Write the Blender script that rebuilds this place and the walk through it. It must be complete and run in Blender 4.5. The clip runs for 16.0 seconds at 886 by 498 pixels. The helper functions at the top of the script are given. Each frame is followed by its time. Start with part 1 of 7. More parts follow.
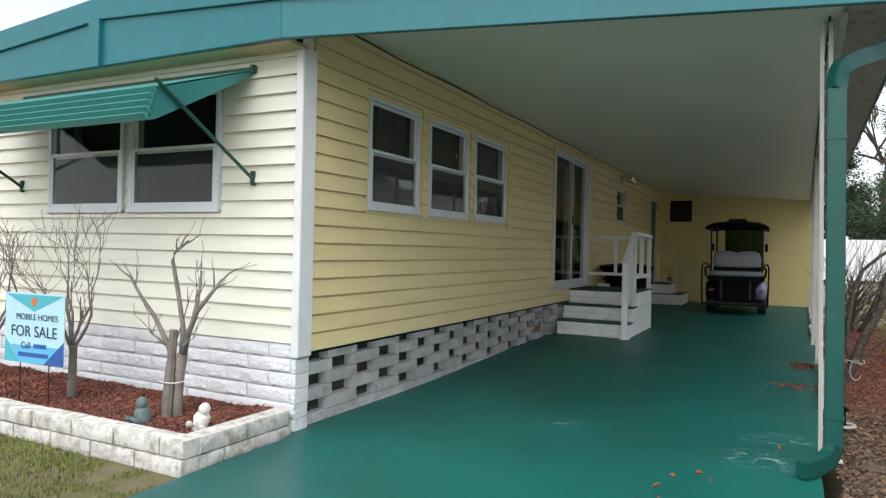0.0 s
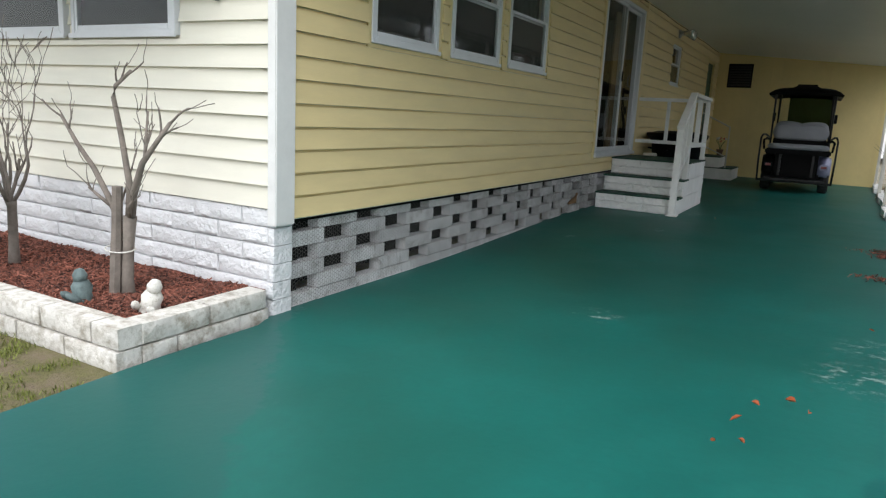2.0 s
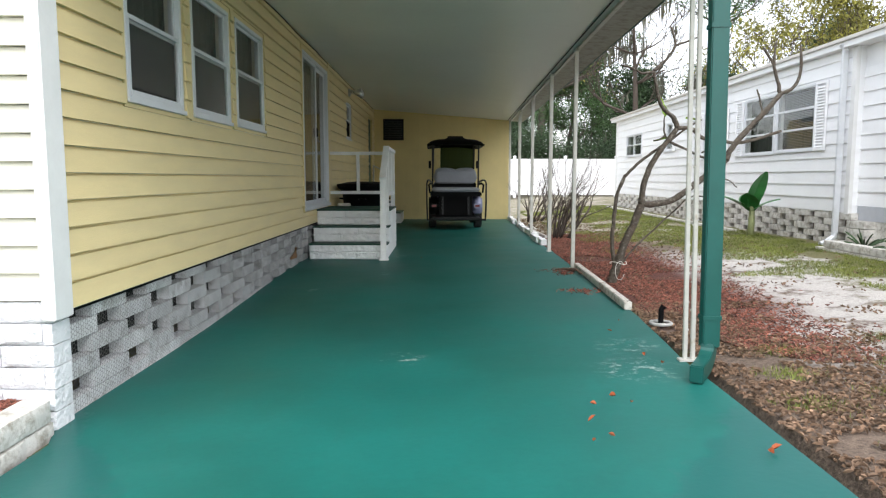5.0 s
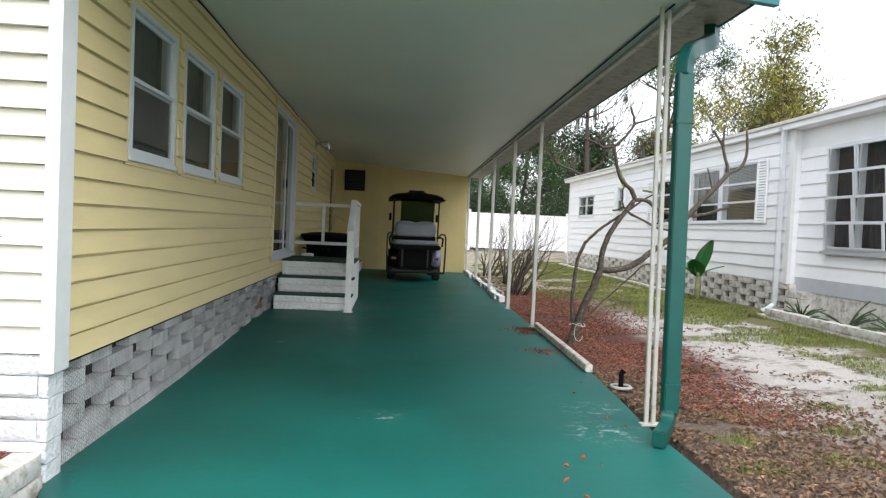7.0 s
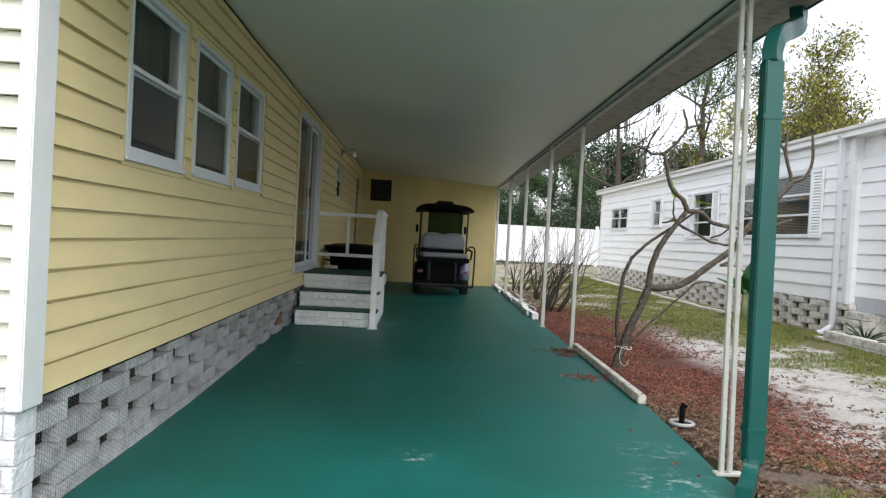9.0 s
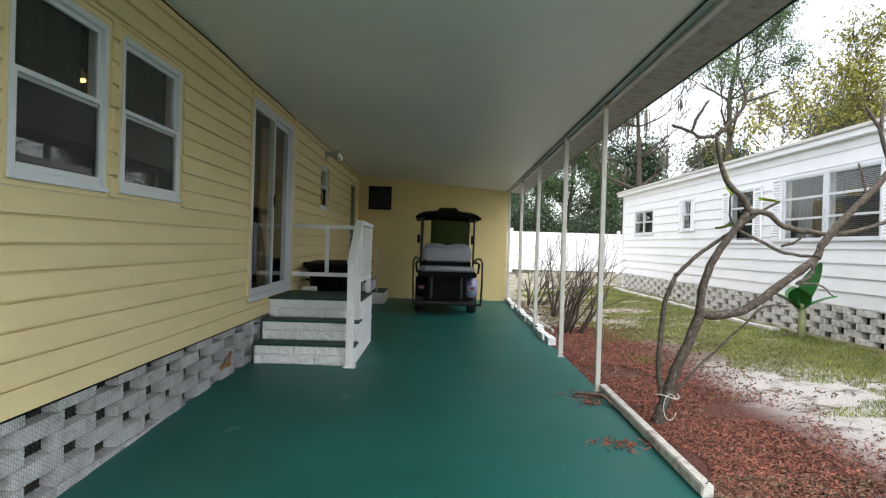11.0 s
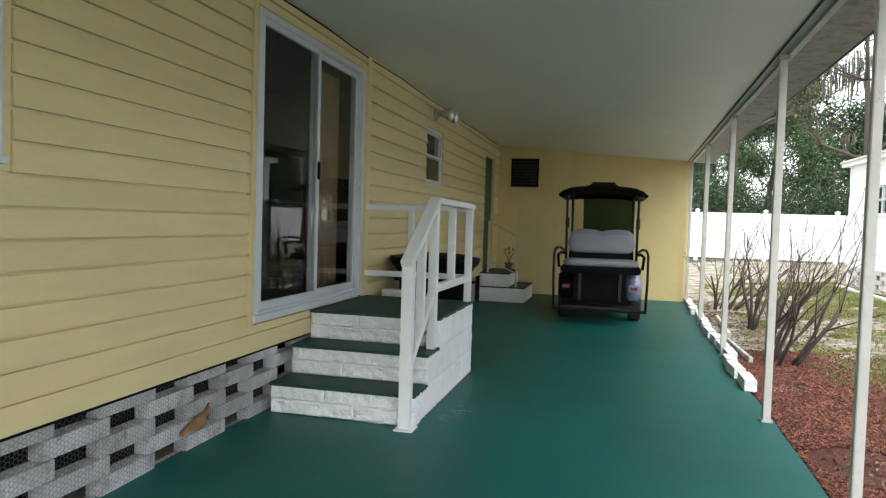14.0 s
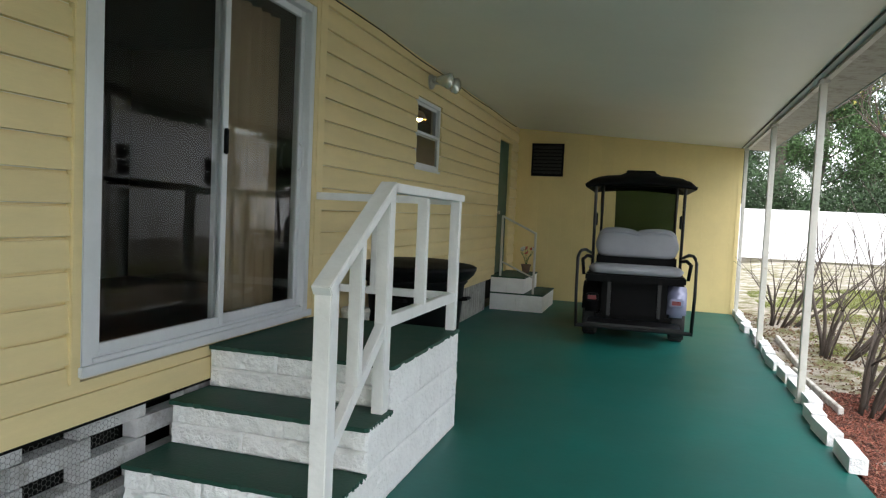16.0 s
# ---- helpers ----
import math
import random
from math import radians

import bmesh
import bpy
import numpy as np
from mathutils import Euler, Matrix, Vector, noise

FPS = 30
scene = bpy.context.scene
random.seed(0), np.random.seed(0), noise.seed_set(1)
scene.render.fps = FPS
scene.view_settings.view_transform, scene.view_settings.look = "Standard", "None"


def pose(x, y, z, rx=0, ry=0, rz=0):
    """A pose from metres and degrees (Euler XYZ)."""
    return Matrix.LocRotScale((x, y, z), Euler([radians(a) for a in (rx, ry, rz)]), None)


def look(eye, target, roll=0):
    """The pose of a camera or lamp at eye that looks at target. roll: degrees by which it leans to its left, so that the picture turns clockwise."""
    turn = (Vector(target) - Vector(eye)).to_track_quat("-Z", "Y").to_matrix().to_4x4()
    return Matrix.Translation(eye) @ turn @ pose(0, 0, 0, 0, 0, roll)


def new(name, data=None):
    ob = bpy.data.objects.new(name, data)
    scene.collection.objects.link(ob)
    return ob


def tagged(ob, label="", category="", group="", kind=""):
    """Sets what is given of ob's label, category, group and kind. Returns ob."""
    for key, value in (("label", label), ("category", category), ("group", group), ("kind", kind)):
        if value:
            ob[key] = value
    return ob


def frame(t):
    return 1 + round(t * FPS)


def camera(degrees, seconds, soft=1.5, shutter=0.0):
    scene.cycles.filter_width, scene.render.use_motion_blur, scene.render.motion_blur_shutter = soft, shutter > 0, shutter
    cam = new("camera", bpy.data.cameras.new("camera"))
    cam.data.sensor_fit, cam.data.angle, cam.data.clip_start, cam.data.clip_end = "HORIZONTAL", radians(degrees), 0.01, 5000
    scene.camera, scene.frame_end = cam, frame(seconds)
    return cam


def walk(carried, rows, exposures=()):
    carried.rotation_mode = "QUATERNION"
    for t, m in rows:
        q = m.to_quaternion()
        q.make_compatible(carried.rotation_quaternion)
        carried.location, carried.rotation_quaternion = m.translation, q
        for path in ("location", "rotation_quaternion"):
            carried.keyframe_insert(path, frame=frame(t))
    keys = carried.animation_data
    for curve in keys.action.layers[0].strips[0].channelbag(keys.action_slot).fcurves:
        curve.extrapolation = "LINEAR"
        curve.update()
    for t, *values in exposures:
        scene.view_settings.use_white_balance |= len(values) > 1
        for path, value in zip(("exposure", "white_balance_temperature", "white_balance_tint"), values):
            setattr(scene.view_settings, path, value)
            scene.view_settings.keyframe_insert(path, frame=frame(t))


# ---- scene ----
cam = camera(66.2, 16.0, 1.25)
PATH = [
    (0, (1.417, 0.488, 1.224), (0.512, 2.272, 1.224), 1.3),
    (0.5, (1.32, 0.728, 1.23), (0.445, 2.524, 1.334), 1.1),
    (1, (1.254, 0.969, 1.191), (0.322, 2.738, 1.154), 1.6),
    (1.5, (1.109, 1.271, 1.116), (0.142, 3.006, 0.881), 1.3),
    (2, (1.005, 1.466, 1.099), (0.053, 3.181, 0.712), 3.0),
    (2.5, (1.004, 1.535, 1.118), (-0.016, 3.222, 0.783), 2.1),
    (3, (0.972, 1.597, 1.108), (0.17, 3.401, 0.788), 2.7),
    (3.5, (0.81, 1.603, 1.084), (0.515, 3.552, 0.746), 3.5),
    (4, (0.545, 1.543, 1.088), (0.465, 3.517, 0.78), 4.7),
    (4.5, (0.319, 1.32, 1.092), (0.295, 3.305, 0.844), 2.7),
    (4.7, (0.247, 1.254, 1.091), (0.247, 3.243, 0.879), -0.1),
    (6.8, (-0.115, 1.038, 1.196), (-0.008, 3.026, 1.001), 3.4),
    (7, (-0.061, 0.973, 1.213), (0.089, 2.966, 1.149), 2.6),
    (7.5, (-0.083, 1.029, 1.259), (0.066, 3.023, 1.239), 3.3),
    (8, (-0.045, 0.982, 1.235), (0.09, 2.977, 1.236), 2.5),
    (8.5, (-0.081, 1.21, 1.229), (-0.001, 3.207, 1.174), 2.0),
    (8.7, (-0.118, 1.348, 1.208), (-0.042, 3.346, 1.178), 3.2),
    (10.8, (0.193, 3.036, 1.283), (0.257, 5.034, 1.211), 0.7),
    (11, (0.234, 3.218, 1.295), (0.255, 5.218, 1.283), 1.7),
    (11.5, (0.334, 3.711, 1.3), (0.363, 5.706, 1.167), 3.0),
    (12, (0.422, 4.208, 1.317), (0.553, 6.2, 1.187), 3.0),
    (12.5, (0.567, 4.708, 1.314), (0.713, 6.697, 1.171), 1.9),
    (13, (0.616, 5.171, 1.303), (0.589, 7.161, 1.107), 2.4),
    (13.5, (0.584, 5.613, 1.361), (0.273, 7.581, 1.178), 1.5),
    (14, (0.671, 6.046, 1.371), (0.176, 7.982, 1.289), 1.7),
    (14.5, (0.713, 6.478, 1.378), (0.19, 8.406, 1.269), 2.0),
    (15, (0.667, 6.913, 1.405), (0.167, 8.844, 1.268), 2.2),
    (15.5, (0.654, 7.385, 1.399), (0.201, 9.33, 1.299), 2.0),
    (16, (0.569, 7.83, 1.416), (-0.005, 9.742, 1.306), 2.6),
]
EXPOSURE = [(0.0, 1.0), (1.5, 1.0), (3.0, 1.12), (3.5, 1.45), (4.5, 1.58), (7.0, 1.4), (8.5, 1.25), (11.0, 1.6), (12.0, 1.62), (13.5, 1.85), (14.5, 2.08), (16.0, 2.14)]
walk(cam, [(t, look(eye, target, roll)) for t, eye, target, roll in PATH], EXPOSURE)
SKY, SUN = 0.13, 1.5

# ---- world, sun ----
world = bpy.data.worlds.new("overcast_sky")
scene.world = world
world.use_nodes = True
wn, wl = world.node_tree.nodes, world.node_tree.links
sky = wn.new("ShaderNodeTexSky")
sky.sky_type = "NISHITA"
sky.sun_disc = False
sky.sun_elevation, sky.sun_rotation = radians(60), radians(168)
sky.dust_density, sky.air_density, sky.ozone_density = 1.0, 1.0, 1.0
grey = wn.new("ShaderNodeHueSaturation")
grey.inputs["Saturation"].default_value = 0.28
wl.new(sky.outputs[0], grey.inputs["Color"])
wl.new(grey.outputs[0], wn["Background"].inputs["Color"])
wn["Background"].inputs["Strength"].default_value = SKY
sun_data = bpy.data.lights.new("sun", "SUN")
sun_data.energy, sun_data.angle, sun_data.color = SUN, radians(90), (1.0, 0.99, 0.97)
sun = new("sun", sun_data)
sun.matrix_world = look((0, 0, 0), (-0.1, 0.46, -0.88))
sun.location = (3, -6, 12)

# ---- materials ----
def nodes_of(m):
    return m.node_tree.nodes, m.node_tree.links


def lin(*c):
    return (*c, 1.0)


def ramp_node(n, l, source, stops):
    r = n.new("ShaderNodeValToRGB")
    e = r.color_ramp.elements
    while len(e) < len(stops):
        e.new(0.5)
    for i, (p, c) in enumerate(stops):
        e[i].position, e[i].color = p, lin(*c)
    l.new(source, r.inputs[0])
    return r.outputs[0]


def noise_node(n, l, coord, scale, detail=5, rough=0.55, stretch=None):
    t = n.new("ShaderNodeTexNoise")
    t.inputs["Scale"].default_value, t.inputs["Detail"].default_value, t.inputs["Roughness"].default_value = scale, detail, rough
    if stretch:
        mp = n.new("ShaderNodeMapping")
        mp.inputs["Scale"].default_value = stretch
        l.new(coord, mp.inputs[0])
        coord = mp.outputs[0]
    l.new(coord, t.inputs["Vector"])
    return t.outputs["Fac"]


def mixc(n, l, fac, a, b, mode="MIX"):
    m = n.new("ShaderNodeMix")
    m.data_type, m.blend_type = "RGBA", mode
    for sock, v in ((m.inputs[0], fac), (m.inputs[6], a), (m.inputs[7], b)):
        if isinstance(v, (int, float)):
            sock.default_value = v
        elif isinstance(v, tuple):
            sock.default_value = lin(*v)
        else:
            l.new(v, sock)
    return m.outputs[2]


def math_node(n, l, op, a, b=0.0, c=0.0):
    m = n.new("ShaderNodeMath")
    m.operation = op
    for i, v in enumerate((a, b, c)):
        if isinstance(v, (int, float)):
            m.inputs[i].default_value = v
        else:
            l.new(v, m.inputs[i])
    return m.outputs[0]


def surface(name, col, rough=0.6, metal=0.0, var=0.12, scale=5.0, fine=60.0, bump=0.15, rand=0.0, dirt=None, dirt_at=0.62, stretch=None, island=False, coat=0.0, bumpd=0.01):
    """A painted or natural surface: broad mottling, fine grain, optional dirt blotches and piece-to-piece variation."""
    m = bpy.data.materials.new(name)
    m.use_nodes = True
    n, l = nodes_of(m)
    b = n["Principled BSDF"]
    geo = n.new("ShaderNodeNewGeometry")
    co = geo.outputs["Position"]
    broad = noise_node(n, l, co, scale, 4, 0.6, stretch)
    grain = noise_node(n, l, co, fine, 3, 0.6, stretch)
    lo, hi = tuple(c * (1 - var) for c in col), tuple(min(1, c * (1 + var)) for c in col)
    c = ramp_node(n, l, broad, [(0.3, lo), (0.7, hi)])
    g = ramp_node(n, l, grain, [(0.25, (1 - var * 0.6,) * 3), (0.75, (1, 1, 1))])
    c = mixc(n, l, 1.0, c, g, "MULTIPLY")
    if dirt:
        d = noise_node(n, l, co, scale * 1.7, 8, 0.7)
        dm = ramp_node(n, l, d, [(dirt_at - 0.08, (0, 0, 0)), (dirt_at + 0.1, (1, 1, 1))])
        c = mixc(n, l, dm, c, dirt)
    if rand:
        if island:
            src = geo.outputs["Random Per Island"]
        else:
            src = n.new("ShaderNodeObjectInfo").outputs["Random"]
        rr = ramp_node(n, l, src, [(0.0, (1 - rand,) * 3), (1.0, (1 + rand,) * 3)])
        c = mixc(n, l, 1.0, c, rr, "MULTIPLY")
    l.new(c, b.inputs["Base Color"])
    rv = math_node(n, l, "MULTIPLY_ADD", broad, 0.25, rough - 0.12)
    l.new(rv, b.inputs["Roughness"])
    b.inputs["Metallic"].default_value = metal
    b.inputs["Coat Weight"].default_value = coat
    if bump:
        bn = n.new("ShaderNodeBump")
        bn.inputs["Strength"].default_value, bn.inputs["Distance"].default_value = bump, bumpd
        l.new(grain, bn.inputs["Height"])
        l.new(bn.outputs[0], b.inputs["Normal"])
    return m


def glass(name, tint=(1, 1, 1), rough=0.0):
    m = bpy.data.materials.new(name)
    m.use_nodes = True
    b = m.node_tree.nodes["Principled BSDF"]
    b.inputs["Base Color"].default_value = lin(*tint)
    b.inputs["Roughness"].default_value = rough
    b.inputs["Transmission Weight"].default_value = 1.0
    b.inputs["IOR"].default_value = 1.22
    return m


def glowing(name, col, power):
    m = bpy.data.materials.new(name)
    m.use_nodes = True
    b = m.node_tree.nodes["Principled BSDF"]
    b.inputs["Base Color"].default_value = lin(*col)
    b.inputs["Emission Color"].default_value = lin(*col)
    b.inputs["Emission Strength"].default_value = power
    return m


YELLOW = surface("yellow_vinyl_siding", (0.78, 0.635, 0.335), 0.5, var=0.05, scale=2.0, fine=35, bump=0.12, rand=0.03, stretch=(1, 1, 6))
# The yellow siding again, its colour paled for the brighter light in front.
CREAM = surface("cream_siding_paled_as_lit", (0.8, 0.775, 0.67), 0.5, var=0.04, scale=2.0, fine=35, bump=0.1, rand=0.03, stretch=(1, 1, 6))
WHITE = surface("white_painted_trim", (0.78, 0.78, 0.77), 0.45, var=0.05, scale=4, fine=50, bump=0.05)
WHITE_WOOD = surface("white_painted_lumber", (0.84, 0.84, 0.83), 0.5, var=0.06, scale=6, fine=40, bump=0.25, dirt=(0.45, 0.42, 0.36), dirt_at=0.74)
WHITE_BLOCK = surface("white_painted_split_block", (0.76, 0.765, 0.785), 0.7, var=0.06, scale=6, fine=38, bump=0.95, rand=0.03, dirt=(0.66, 0.64, 0.61), dirt_at=0.76, bumpd=0.018)
STEP_WHITE = surface("bright_white_painted_block", (0.9, 0.9, 0.9), 0.65, var=0.05, scale=6, fine=38, bump=0.95, rand=0.02, dirt=(0.66, 0.64, 0.61), dirt_at=0.8, bumpd=0.018)
PLANTER_BLOCK = surface("weathered_white_block", (0.68, 0.66, 0.62), 0.8, var=0.12, scale=7, fine=50, bump=0.7, rand=0.06, dirt=(0.34, 0.31, 0.26), dirt_at=0.54)
GREY_BLOCK = surface("grey_white_concrete_block", (0.64, 0.635, 0.64), 0.85, var=0.18, scale=6, fine=70, bump=0.7, rand=0.1, dirt=(0.3, 0.28, 0.26), dirt_at=0.6)
TEAL = surface("teal_painted_metal", (0.013, 0.155, 0.178), 0.42, var=0.1, scale=3, fine=30, bump=0.05)
AWNING_TEAL = surface("sea_green_aluminium", (0.06, 0.27, 0.25), 0.38, var=0.08, scale=4, fine=30, bump=0.04)
SPOUT_GREEN = surface("green_painted_downspout", (0.0025, 0.076, 0.064), 0.4, var=0.1, scale=4, fine=30, bump=0.05)
DARK_GREEN = surface("dark_green_paint", (0.012, 0.075, 0.05), 0.4, var=0.1, scale=4, fine=40, bump=0.05)
TREAD_GREEN = surface("dark_green_tread_paint", (0.008, 0.06, 0.04), 0.6, var=0.2, scale=6, fine=60, bump=0.3)
CEIL = surface("off_white_aluminium_ceiling", (0.74, 0.75, 0.72), 0.42, var=0.04, scale=0.8, fine=14, bump=0.02)
BEAM = surface("galvanised_beam", (0.5, 0.5, 0.48), 0.5, 0.2, var=0.12, scale=3, fine=30, bump=0.1, dirt=(0.25, 0.22, 0.18), dirt_at=0.62)
POST = surface("chalky_white_post_paint", (0.58, 0.57, 0.52), 0.55, var=0.08, scale=9, fine=60, bump=0.1, dirt=(0.4, 0.33, 0.22), dirt_at=0.66)
EAVE = surface("weathered_aluminium_eave", (0.34, 0.335, 0.3), 0.6, var=0.14, scale=6, fine=45, bump=0.1, dirt=(0.2, 0.18, 0.15), dirt_at=0.56, stretch=(1, 4, 1))
ALU = surface("white_aluminium_frame", (0.7, 0.72, 0.75), 0.38, 0.1, var=0.04, scale=5, fine=40, bump=0.03)
SOFFIT = surface("tan_plywood_soffit", (0.5, 0.4, 0.22), 0.7, var=0.12, scale=4, fine=40, bump=0.1)
SHED = surface("yellow_painted_panel", (0.74, 0.6, 0.28), 0.6, var=0.05, scale=2, fine=30, bump=0.1, rand=0.02)
# Also colours the sheets that stand in for shade behind the skirting gaps.
BLACK = surface("black_plastic_and_gap_shade", (0.004, 0.004, 0.0045), 0.55, var=0.2, scale=8, fine=60, bump=0.1)
BLACK_METAL = surface("black_powder_coat", (0.01, 0.01, 0.011), 0.35, 0.3, var=0.15, scale=8, fine=50, bump=0.05)
RUBBER = surface("tyre_rubber", (0.018, 0.018, 0.019), 0.8, var=0.2, scale=9, fine=70, bump=0.3)
CART_PAINT = surface("lavender_silver_paint", (0.23, 0.24, 0.36), 0.4, 0.2, var=0.03, scale=4, fine=30, bump=0.0, coat=0.6)
VINYL_GREY = surface("grey_seat_vinyl", (0.27, 0.28, 0.31), 0.5, var=0.06, scale=6, fine=120, bump=0.15)
RED_LENS = surface("red_tail_lens", (0.17, 0.008, 0.012), 0.3, var=0.1, scale=20, fine=60, bump=0.0, coat=0.5)
# Near-black so that the rooms look unlit; their shade is in this colour.
UNLIT_ROOM = surface("unlit_room_wall", (0.045, 0.034, 0.025), 0.8, var=0.1, scale=2, fine=20, bump=0.05)
WOOD_FLOOR = surface("brown_wood_floor", (0.12, 0.05, 0.025), 0.4, var=0.3, scale=4, fine=30, bump=0.1, stretch=(6, 1, 1))
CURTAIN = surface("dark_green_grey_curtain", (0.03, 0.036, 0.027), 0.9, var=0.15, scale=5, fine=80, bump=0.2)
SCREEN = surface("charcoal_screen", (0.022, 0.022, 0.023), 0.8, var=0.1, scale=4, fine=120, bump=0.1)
NB_WHITE = surface("bright_white_siding", (0.9, 0.905, 0.92), 0.5, var=0.03, scale=2, fine=30, bump=0.06, rand=0.02)
BARK = surface("grey_brown_bark", (0.075, 0.058, 0.047), 0.85, var=0.25, scale=14, fine=70, bump=0.6)
PALE_BARK = surface("pale_grey_twig_bark", (0.21, 0.18, 0.155), 0.85, var=0.25, scale=14, fine=70, bump=0.5)
PLUM_BARK = surface("smooth_grey_green_bark", (0.075, 0.058, 0.042), 0.75, var=0.4, scale=22, fine=110, bump=0.8, dirt=(0.24, 0.22, 0.185), dirt_at=0.6)
PINE_BARK = surface("dark_tree_bark", (0.09, 0.075, 0.062), 0.9, var=0.3, scale=5, fine=30, bump=0.6)
PINE_LEAF = surface("pine_needles", (0.06, 0.12, 0.036), 0.7, var=0.35, scale=1.2, fine=8, bump=0, rand=0.35, island=True)
YELLOW_LEAF = surface("yellow_green_leaves", (0.2, 0.19, 0.03), 0.7, var=0.35, scale=0.8, fine=8, bump=0, rand=0.4, island=True)
DARK_LEAF = surface("dark_green_leaves", (0.035, 0.07, 0.025), 0.7, var=0.4, scale=1.2, fine=8, bump=0, rand=0.4, island=True)
MOSS = surface("hanging_grey_moss", (0.13, 0.13, 0.1), 0.9, var=0.2, scale=2, fine=10, bump=0, rand=0.3, island=True)
BIG_LEAF = surface("glossy_green_leaf", (0.03, 0.16, 0.035), 0.35, var=0.2, scale=6, fine=40, bump=0.1, rand=0.15)
LIME_LEAF = surface("young_yellow_green_leaf", (0.22, 0.36, 0.03), 0.5, var=0.15, scale=8, fine=40, bump=0.05)
GRASS = surface("dry_green_grass_blades", (0.165, 0.195, 0.032), 0.7, var=0.45, scale=1.6, fine=8, bump=0, rand=0.4, island=True)
CHIPS = surface("red_brown_mulch_chips", (0.2, 0.072, 0.048), 0.85, var=0.35, scale=5, fine=60, bump=0.3, rand=0.8, island=True)
LITTER = surface("fallen_brown_leaves", (0.22, 0.14, 0.09), 0.8, var=0.3, scale=6, fine=50, bump=0.1, rand=0.5, island=True)
ORANGE_LEAF = surface("orange_fallen_leaf", (0.36, 0.09, 0.03), 0.7, var=0.2, scale=12, fine=60, bump=0.1)
FENCE = surface("white_vinyl_fence", (0.8, 0.8, 0.82), 0.45, var=0.03, scale=2, fine=30, bump=0.02, rand=0.02)
WIRE = surface("galvanised_wire", (0.15, 0.147, 0.14), 0.5, 0.5, var=0.1, scale=9, fine=60, bump=0)
SIGN_BLUE = surface("pale_blue_sign_board", (0.45, 0.7, 0.78), 0.4, var=0.03, scale=4, fine=40, bump=0)
SIGN_DARK = surface("deep_blue_print", (0.03, 0.1, 0.35), 0.4, var=0.03, scale=4, fine=40, bump=0)
SIGN_TEAL = surface("teal_print", (0.08, 0.42, 0.5), 0.4, var=0.03, scale=4, fine=40, bump=0)
SIGN_INK = surface("navy_ink", (0.015, 0.03, 0.1), 0.5, var=0.03, scale=4, fine=40, bump=0)
SIGN_RED = surface("orange_red_print", (0.6, 0.15, 0.08), 0.5, var=0.03, scale=4, fine=40, bump=0)
STONE_GREY = surface("grey_green_figurine", (0.13, 0.18, 0.18), 0.7, var=0.35, scale=25, fine=90, bump=0.4)
STONE_WHITE = surface("white_plaster_figurine", (0.7, 0.69, 0.64), 0.7, var=0.15, scale=20, fine=80, bump=0.4, dirt=(0.35, 0.32, 0.26), dirt_at=0.6)
CHROME = surface("clear_lamp_glass", (0.75, 0.75, 0.72), 0.12, 0.7, var=0.05, scale=8, fine=40, bump=0)
LATH = surface("weathered_grey_lath", (0.42, 0.42, 0.4), 0.8, var=0.15, scale=6, fine=60, bump=0.3, rand=0.1, dirt=(0.2, 0.19, 0.17), dirt_at=0.62)
PIPE_BROWN = surface("weathered_root_wood", (0.2, 0.13, 0.09), 0.85, var=0.25, scale=10, fine=60, bump=0.4)
GLASS = glass("window_glass", (0.93, 0.95, 0.94))
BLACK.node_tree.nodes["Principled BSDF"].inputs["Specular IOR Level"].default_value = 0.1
TINT_GLASS = glass("smoky_green_windshield", (0.06, 0.1, 0.065))
LAMP_GLOW = glowing("warm_bulb", (1.0, 0.72, 0.38), 12.0)


